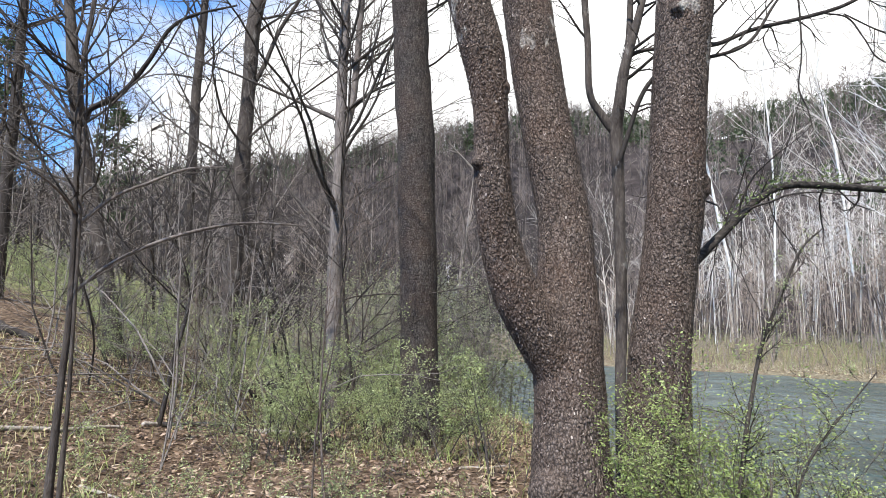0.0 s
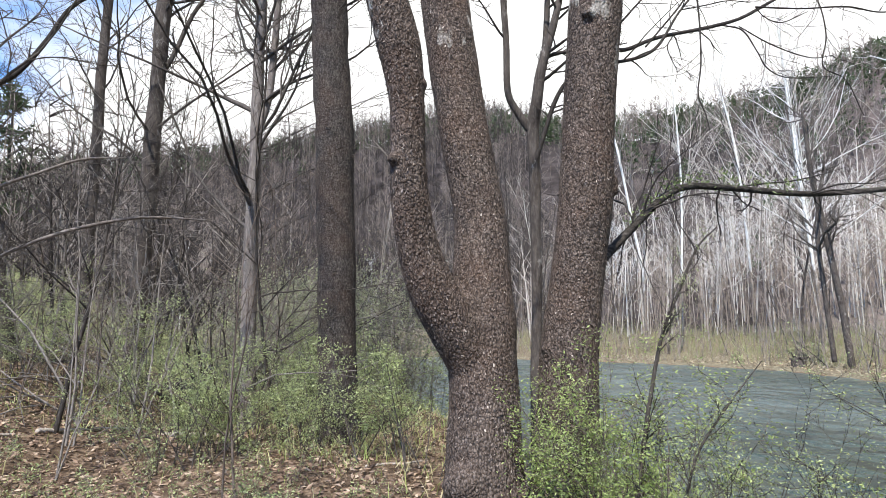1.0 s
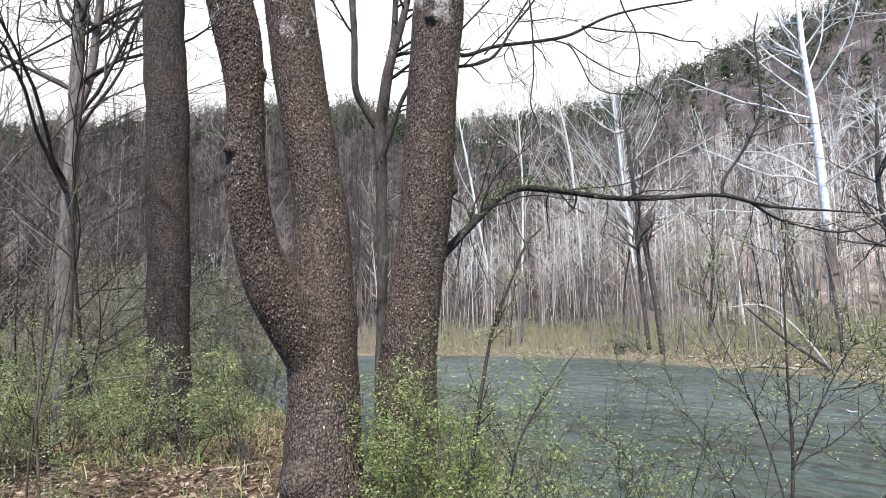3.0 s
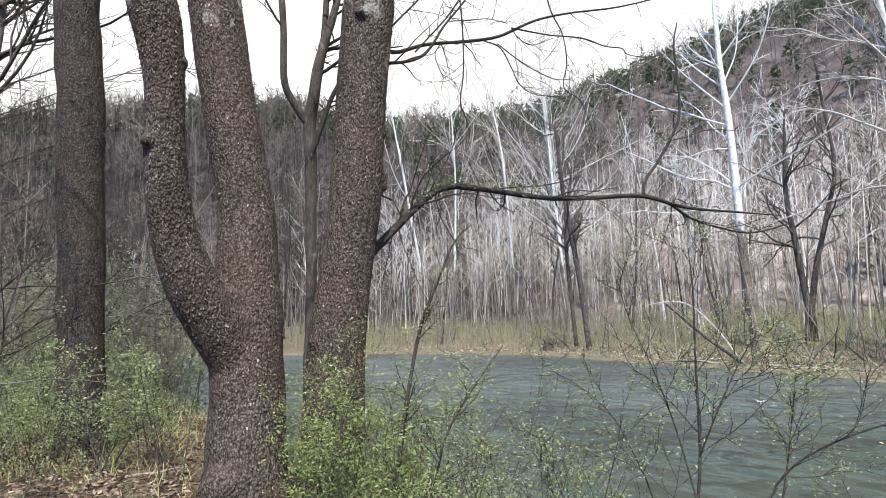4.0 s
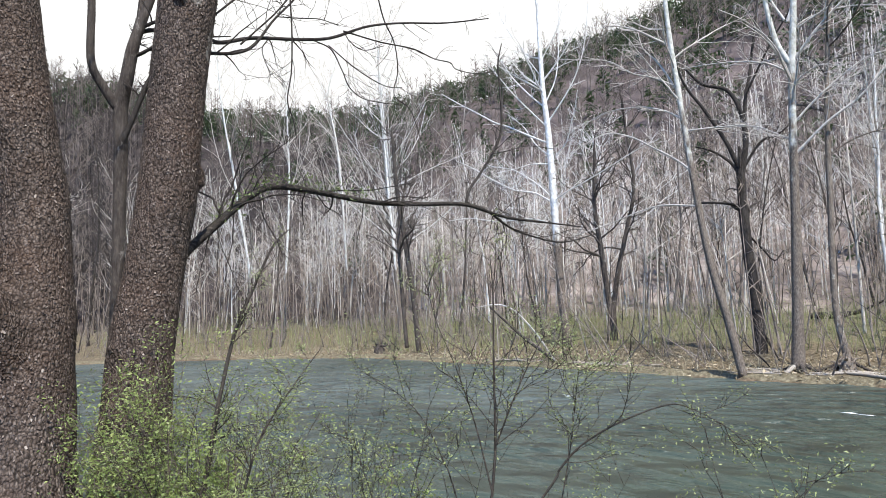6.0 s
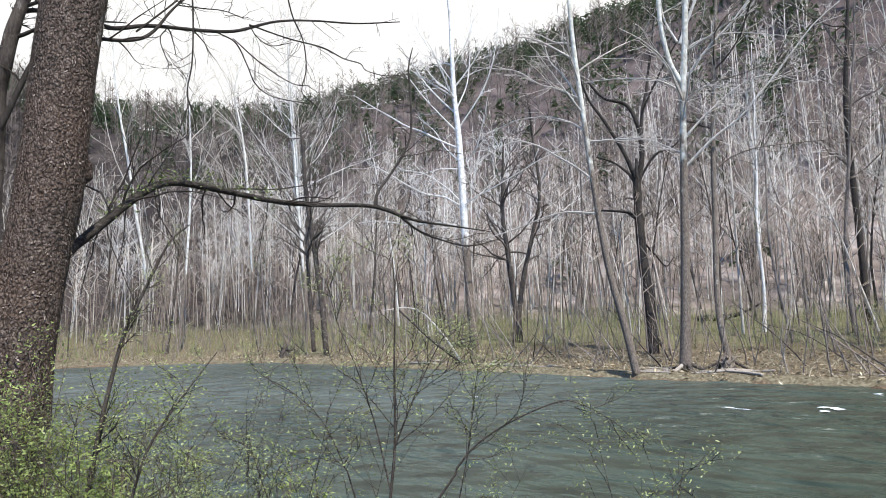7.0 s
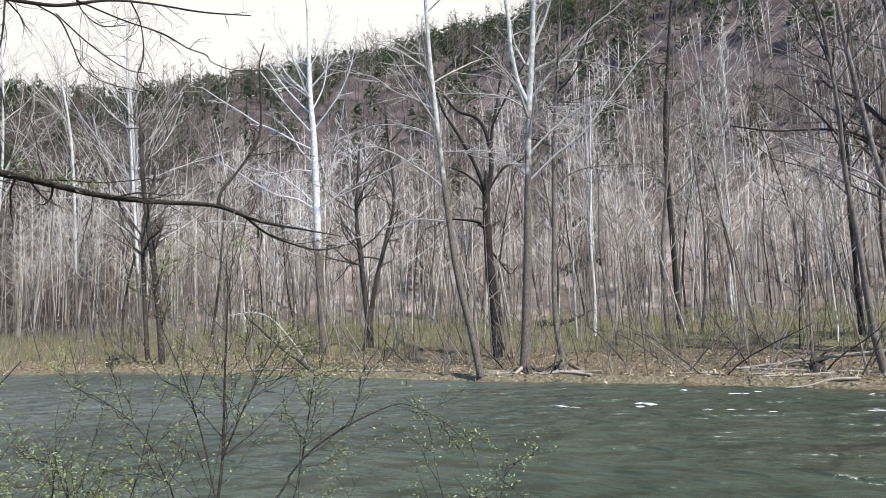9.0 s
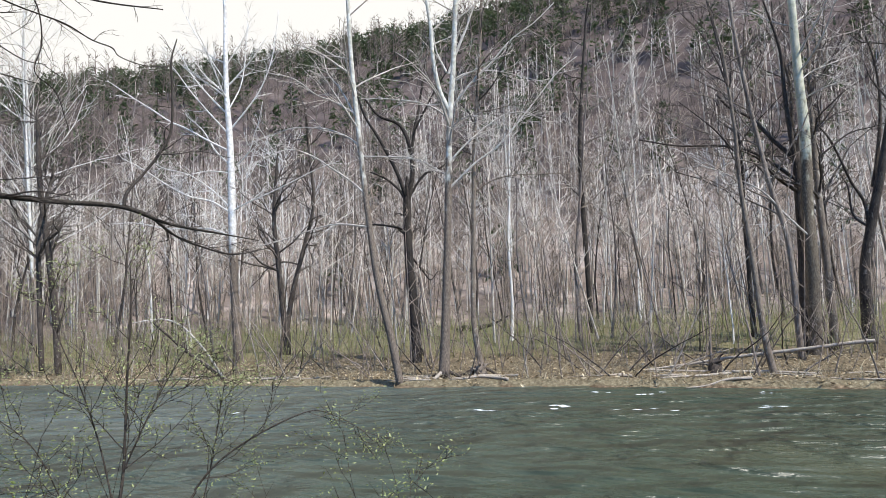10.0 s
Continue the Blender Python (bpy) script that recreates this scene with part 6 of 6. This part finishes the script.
S7 = [(2.062, 4.0, 0.26, 0.013), (2.192, 4.0, 0.664, 0.011), (2.389, 4.0, 0.937, 0.008), (2.644, 4.0, 1.226, 0.004)]
line_shrub("waterside_sapling", "thin sapling with sparse leaves leaning over the water", [slim(S1, 0.92)], 110, "shoot", size=0.016, per=7)
line_shrub("waterside_shrub", "slender upright shrub with opening leaves above the river", [slim(q, 0.45) for q in (S2, S2B, S2C)], 111, "shoot", size=0.0125, per=13)
line_shrub("waterside_shrub", "arching bare-stemmed shrub with leafy tips above the river", [slim(q, 0.4) for q in (S3, S4)], 112, "shoot", size=0.0125, per=13)
line_shrub("waterside_shrub", "leaning shrub with small leaves above the river", [slim(S5, 0.35)], 113, "shoot", size=0.0125, per=13)
line_shrub("waterside_shrub", "thin leafy shrub beside the sycamore", [slim(S7, 0.7)], 114, "shoot", size=0.017, per=9)

edge = [shrub("waterside_shrub", "tall thin shrub with sparse opening leaves at the bank edge", 116 + i, 5, 1.9, 0.5, "shoot", "leaf", 8, 0.018, "shrubs at the bank edge", 0.0055, 0.24, 13) for i in range(4)]
spots = [(2.35, 4.7), (2.6, 4.3), (2.75, 4.9), (2.85, 3.9), (2.5, 3.6), (2.9, 3.4), (2.7, 2.9), (3.0, 2.6), (2.75, 5.5), (3.05, 1.6), (2.2, 3.2)]
scatter(edge, spots, g, (0.75, 1.15))

# ---- pines on the near slope ----
def pine_tree(x, y, h, seed):
    g = np.random.default_rng(seed)
    z = ground_z(x, y)
    root = thing("pine_tree", (x, y, z), "dark green pine on the slope behind the thicket", "tree", "pines on the slope")
    t = Tubes()
    t.add(np.array([[0, 0, -0.2], [0.05, 0, h * 0.5], [0, 0.05, h]]), [h * 0.014, h * 0.009, 0.02], 8)
    part("trunk", t.mesh("trunk", M["brown"]), root)
    b, C = Tubes(), []
    for f in np.sort(g.uniform(0.25, 0.98, 46)):
        a, ln = g.uniform(0, 6.283), h * 0.3 * (1.08 - f) * g.uniform(0.6, 1.2)
        P = shoot(g, np.array([0, 0, f * h]), (math.cos(a), math.sin(a), 0.15), ln, 5, 0.12, 0.02)
        b.add(P, np.linspace(0.025, 0.006, 6), 3)
        m = 26
        u = g.uniform(0.25, 1, m) * 5
        i = np.minimum(u.astype(int), 4)
        C.append(P[i] + (P[i + 1] - P[i]) * (u - i)[:, None] + g.normal(0, 0.16, (m, 3)) * [1, 1, 0.5])
    part("crown", b.mesh("crown", M["dark"]), root)
    V, T = leaf_cloud(g, np.concatenate(C), 0.34, 0.1)
    part("needles", mesh_from("needles", V, None, T, M["needle"], False), root, "dense dark needles", "stuff")


for i, (x, y, h) in enumerate(((-20, 27, 11), (-24.5, 31, 12), (-17, 31, 9), (-22, 23, 8), (-28, 30, 13))):
    pine_tree(x, y, h, 120 + i)

# ---- fallen wood ----
def fallen(name, label, line, mat, sides=8, category="log", seed=0):
    L = spline(line, len(line) * 5)
    base = L[0, :3]
    root = thing(name, tuple(base), label, category)
    t = Tubes()
    t.add(L[:, :3] - base, L[:, 3], sides, 0.08, 1.0, seed)
    t.add(np.array([[0, 0, 0], (L[0, :3] - L[1, :3]) * 0.2]), [L[0, 3], L[0, 3] * 0.7], sides)
    part("log", t.mesh("log", M[mat]), root)
    return root


def laid(line, sink=0.3):
    """The same line let down onto the ground."""
    return [(x, y, ground_z(x, y) + r * (1 - sink), r) for x, y, z, r in line]


fallen("fallen_log", "long bleached log propped among the bank trees", [(24.89, 1.514, -0.78, 0.03), (24.932, -0.289, -0.56, 0.045), (24.833, -2.187, -0.268, 0.055), (24.55, -4.279, -0.019, 0.06), (24.286, -5.558, 0.152, 0.06), (24.105, -6.279, 0.233, 0.06)], "driftwood")
fallen("fallen_log", "thin grey log lying on the bank", laid([(24.425, 0.688, 0, 0.035), (24.391, -1.394, 0, 0.045), (24.219, -3.163, 0, 0.045), (23.974, -4.635, 0, 0.035)]), "driftwood", seed=1)
fallen("fallen_limb", "dark broken limb lying in the green brush", [(38.4, 12.6, 0.85, 0.16), (38.6, 11.87, 0.83, 0.24), (39.0, 10.48, 1.03, 0.11), (39.35, 9.23, 1.66, 0.04)], "dark", seed=2)
fallen("bent_stem", "pale bent stem arching over the water's edge", slim([(23.9, 18.8, -0.9, 0.13), (23.662, 19.026, -0.483, 0.13), (23.387, 19.357, 0.241, 0.11), (23.001, 19.807, 1.019, 0.1), (22.58, 20.278, 1.668, 0.09), (22.064, 20.828, 1.942, 0.08), (21.283, 21.611, 1.81, 0.04)], 0.42), "pale", seed=3)
fallen("bent_stem", "dark leaning stem at the water's edge", slim([(23.8, 18.9, -0.85, 0.12), (23.465, 19.264, -0.389, 0.12), (22.928, 19.89, 0.28, 0.12), (22.461, 20.407, 0.934, 0.1), (21.83, 21.069, 1.831, 0.07)], 0.6), "brown", seed=4)
def torn_stump(name, label, x, y, size, mat, seed):
    """An upturned stump: a short butt with torn roots pointing out of it."""
    g = np.random.default_rng(seed)
    z = ground_z(x, y)
    root = thing(name, (x, y, z), label, "stump")
    t = Tubes()
    t.add(np.array([[0, 0, -0.15], [0, 0, size * 0.3], [0.02, 0.03, size * 0.55]]), [size * 0.36, size * 0.3, size * 0.16], 9, 0.2, 1.0, seed)
    part("butt", t.mesh("butt", M[mat]), root)
    for k in range(9):
        t = Tubes()
        P = shoot(g, np.array([*g.normal(0, size * 0.1, 2), size * g.uniform(0.15, 0.5)]), (g.normal(0, 0.8), g.normal(0, 0.8), g.uniform(0.1, 1.1)), size * g.uniform(0.35, 0.75), 5, 0.25, 0.0)
        t.add(P, np.linspace(size * 0.1, size * 0.02, 6), 5, 0.1, 1.0, k)
        part("root", t.mesh("root", M[mat]), root)
    return root


torn_stump("stump", "torn dark stump on the far shore", 24.4, 33.9, 1.0, "brown", 5)
torn_stump("stump", "dark rotten stump in the green undergrowth", -2.5, 10.6, 1.0, "dark", 9)
torn_stump("root_mass", "washed-out tangle of pale roots at the waterline", 24.05, 7.0, 0.75, "bank", 8)
torn_stump("stump", "short torn stump beside the log", 24.38, -1.5, 0.75, "brown", 6)
for i, (bx, by, dx, dy, r) in enumerate(((24.43, 7.0, -0.35, 0.5, 0.09), (24.43, 7.0, -0.55, 0.15, 0.08), (24.43, 7.0, -0.5, -0.3, 0.08), (24.43, 7.0, -0.1, -0.6, 0.06), (24.43, 7.0, -0.2, 0.8, 0.07),
                                          (23.62, 8.26, -0.5, 0.3, 0.08), (23.62, 8.26, -0.5, -0.35, 0.08), (23.62, 8.26, 0.0, -0.7, 0.07), (23.62, 8.26, 0.1, 0.7, 0.06))):
    z0 = ground_z(bx, by)
    fallen("exposed_root", "washed-out root at the foot of a bank tree", [(bx, by, z0 + 0.32, r * 1.3), (bx + dx * 0.4, by + dy * 0.4, z0 + 0.2, r), (bx + dx, by + dy, z0 - 0.0, r * 0.7), (bx + dx * 1.5, by + dy * 1.4, z0 - 0.2, r * 0.35)], "driftwood" if i % 4 == 1 else "brown", category="root", seed=20 + i)
for i, (x0, y0, a, ln, r) in enumerate(((-4.5, 6.8, 62, 1.5, 0.032), (-3.7, 8.4, 66, 1.6, 0.03), (-7.6, 11.0, -5, 0.8, 0.1), (-1.3, 6.1, -8, 0.8, 0.025), (-2.6, 9.4, 3, 1.1, 0.03), (-3.2, 6.3, -20, 0.9, 0.02), (0.2, 7.2, 15, 0.7, 0.015))):
    c, s = math.cos(radians(a)), math.sin(radians(a))
    fallen("fallen_branch", "bleached dead branch lying in the leaf litter", laid([(x0 + c * ln * f, y0 + s * ln * f + 0.04 * math.sin(9 * f + i), 0, r * (1 - 0.5 * f)) for f in (0, 0.3, 0.6, 0.8, 1)], 0.2), "driftwood" if i != 2 else "dark", 7, "branch", 30 + i)
far = np.random.default_rng(9)
for i in range(34):
    y0 = far.uniform(-12, 24)
    x0 = float(np.interp(y0, [-20, -5, 3, 9, 15, 25], [21.4, 21.5, 22.1, 21.95, 22.4, 22.8])) + far.uniform(0.1, 2.6)
    a, ln, r = far.uniform(60, 120), far.uniform(0.8, 2.6), far.uniform(0.02, 0.06)
    fallen("driftwood", "bleached driftwood stranded on the far shore", laid([(x0 + math.cos(radians(a)) * ln * f, y0 + math.sin(radians(a)) * ln * f, 0, r * (1 - 0.6 * f)) for f in (0, 0.35, 0.7, 1)], 0.1), "driftwood", 6, "driftwood", 50 + i)
for i in range(96):
    y0 = far.uniform(-10, 32)
    x0 = float(np.interp(y0, [-20, -5, 3, 9, 15, 25], [21.4, 21.5, 22.1, 21.95, 22.4, 22.8])) + far.uniform(0.5, 5)
    z0 = ground_z(x0, y0)
    ln, dx, dy = far.uniform(2, 4.5), far.uniform(-0.9, 0.3), far.normal(0, 0.7)
    P = shoot(far, np.array([x0, y0, z0 - 0.1]), (dx, dy, 1), ln, 6, 0.08, -0.02)
    R = np.linspace(0.032, 0.008, 7)
    root = thing("leaning_sapling", tuple(P[0]), "bare sapling leaning out from the far bank", "sapling", "leaning stems on the far bank")
    t = Tubes()
    t.add(P - P[0], R, 5)
    part("stem", t.mesh("stem", M["driftwood" if i % 4 == 0 else "pole" if i % 3 else "brown"]), root)
    t = Tubes()
    grow(t, far, P - P[0], R, [dict(count=7, span=(0.3, 1.0), angle=38, length=0.3, wander=0.12, lift=0.04, sides=3, segs=4, thick=0.6, least=0.008)])
    part("crown", t.mesh("crown", M["pole"]), root)

# ---- foam on the river ----
fg = np.random.default_rng(10)
V, T, n = [], [], 0
for x, y, w, l in ((17.9, 2.9, 0.4, 0.55), (20.6, 2.2, 0.12, 0.4), (20.2, 0.6, 0.26, 0.5), (17.7, -1.9, 0.08, 0.6), (16.9, 0.7, 0.07, 0.6), (16.5, 4.7, 0.06, 0.7), (15.5, 11.8, 0.1, 0.35), (20.4, -2.4, 0.08, 0.3)):
    l, w = l * 0.7, w * 1.15
    for k in range(4):
        cx, cy = x + fg.normal(0, w * 1.1), y + fg.normal(0, l * 0.6)
        m = 9
        a = np.linspace(0, 6.283, m, endpoint=False)
        rr = fg.uniform(0.35, 1.0, m) * 0.45
        ring = np.stack([cx + np.cos(a) * rr * w, cy + np.sin(a) * rr * l, np.full(m, WATER + 0.015)], 1)
        V.append(np.vstack([ring, [[cx, cy, WATER + 0.025]]]))
        T.append(n + np.stack([np.arange(m), (np.arange(m) + 1) % m, np.full(m, m)], 1))
        n += m + 1
tagged(new("foam", mesh_from("foam", np.concatenate(V), None, np.concatenate(T), M["foam"])), "white crests of foam on the riffle", "foam", kind="stuff")

# ---- leaf litter, grass and undergrowth ----
def strew(name, label, C, mat, size, droop, flat, seed, category):
    V, T = leaf_cloud(np.random.default_rng(seed), C, size, droop, flat)
    tagged(new(name, mesh_from(name, V, None, T, M[mat], False)), label, category, kind="stuff")


def near_places(g, n, x0, x1, y0, y1):
    x, y = g.uniform(x0, x1, n), g.uniform(y0, y1, n) if y0 > 5 else y0 + (y1 - y0) * g.uniform(0, 1, n) ** 1.3
    ok = ~in_river(x, y) & (line_dist(x, y, NEAR_SHORE) > 0.25)
    x, y = x[ok], y[ok]
    return np.stack([x, y, terrain(x, y)[0] + 0.012], 1)


gl = np.random.default_rng(12)
strew("leaf_litter", "brown dead leaves covering the near bank", np.vstack([near_places(gl, 32000, -8.0, 3, 3.2, 11.5), near_places(gl, 9000, -6.0, 4, -5.0, 3.3)]), "litter", 0.068, 0.12, 0.22, 13, "leaf litter")
x, y, z = bank_spots(gl, 16000, 0.0, 7, 20)
ok = (x > 15) & (y < 40)
strew("leaf_litter", "pale dead leaves strewn over the far bank", np.stack([x, y, z + 0.03], 1)[ok], "bank_litter", 0.15, 0.15, 0.3, 19, "leaf litter")


def blades(name, label, C, mat, h, lean, seed, category="grass", wide=0.03):
    """Single grass blades: bent strips of two pieces."""
    g = np.random.default_rng(seed)
    m = len(C)
    a = g.uniform(0, 6.283, m)
    S = np.stack([np.cos(a), np.sin(a), np.zeros(m)], 1)
    D = np.stack([g.normal(0, lean, m), g.normal(0, lean, m), np.ones(m)], 1)
    H = (h * g.uniform(0.5, 1.4, m))[:, None]
    w = H * wide
    mid, tip = C + D * H * 0.55, C + D * H * [1.5, 1.5, 0.9]
    V = np.stack([C - S * w, C + S * w, mid - S * w * 0.7, mid + S * w * 0.7, tip], 1)
    b = np.arange(m)[:, None] * 5
    tagged(new(name, mesh_from(name, V.reshape(-1, 3), b + [0, 1, 3, 2], b + [2, 3, 4], M[mat], False)), label, category, kind="stuff")


C = np.vstack([near_places(gl, 13000, -8, 3, 3.0, 14), near_places(gl, 4000, -6, 4, -5, 3.0)])
keep = ripple(C[:, 0], C[:, 1], 1.1) + gl.normal(0, 0.4, len(C)) > -0.1
blades("grass", "thin fresh grass and dry stalks in the litter", C[keep], "grass", 0.16, 0.35, 14)
x, y, z = bank_spots(gl, 14000, 0.1, 5, 8)
ok = (x > 15) & (y < 45)
blades("dry_grass", "flattened straw-coloured grass on the far shore", np.stack([x, y, z], 1)[ok], "straw", 0.3, 0.9, 15)
# clumps of fresh leaf under the far trees
def under_trees(count):
    """Places under the far trees, behind the strip of bare shore."""
    x, y, z = bank_spots(gl, count, 1.2, 19, 13)
    ok = line_dist(x, y, FAR_SHORE) > np.interp(np.degrees(np.arctan2(x, y)), [38, 58], [1.2, 5.5]) + 1.2 * gl.random(len(x))
    ok &= gl.random(len(x)) < np.interp(np.degrees(np.arctan2(x, y)), [30, 46], [0.55, 1])
    return x[ok], y[ok], z[ok]


x, y, z = under_trees(10000)
blades("green_undergrowth", "fresh green shoots standing under the far trees", np.stack([x, y, z], 1), "haze_leaf", 1.15, 0.22, 18, "undergrowth", 0.011)
x, y, z = under_trees(1250)
cl = np.repeat(np.stack([x, y, z + gl.uniform(0.2, 1.9, len(x))], 1), 44, 0)
cl += gl.normal(0, 1, cl.shape) * [0.7, 0.7, 0.38]
strew("green_undergrowth", "haze of fresh green leaves under the far trees", cl, "haze_leaf", 0.068, 0.2, 0.6, 16, "undergrowth")
gx, gy = gl.uniform(-3.2, 2.2, 1500), gl.uniform(11.5, 19.5, 1500)
ok = ~in_river(gx, gy) & (line_dist(gx, gy, NEAR_SHORE) > 0.15) & (gy > 11.5 + 0.8 * np.abs(gx + 0.6))
gx, gy = gx[ok], gy[ok]
cl = np.repeat(np.stack([gx, gy, terrain(gx, gy)[0] + 0.15 + 2.5 * gl.uniform(0, 1, len(gx)) ** 1.3], 1), 55, 0)
cl += gl.normal(0, 1, cl.shape) * [0.4, 0.4, 0.24]
strew("green_undergrowth", "tall misty green growth on the bank behind the sycamores", cl, "dull_leaf", 0.055, 0.2, 0.6, 21, "undergrowth")
keep = gl.random(len(gx)) < 0.35
far_woods("brush_wood", "thin bare stems in the tall green growth", (gx[keep], gy[keep], terrain(gx[keep], gy[keep])[0]), M["ash_twig"], 72, 1.4, 3.4, 7, 0.5, 0.2, 0.14)
gx, gy = gl.uniform(-18, -1, 260), gl.uniform(13, 30, 260)
ok = ~in_river(gx, gy)
gx, gy = gx[ok], gy[ok]
cl = np.repeat(np.stack([gx, gy, terrain(gx, gy)[0] + gl.uniform(0.1, 0.7, len(gx))], 1), 60, 0)
cl += gl.normal(0, 1, cl.shape) * [0.7, 0.7, 0.3]
strew("green_undergrowth", "low green growth behind the near thicket", cl, "haze_leaf", 0.07, 0.2, 0.6, 17, "undergrowth")
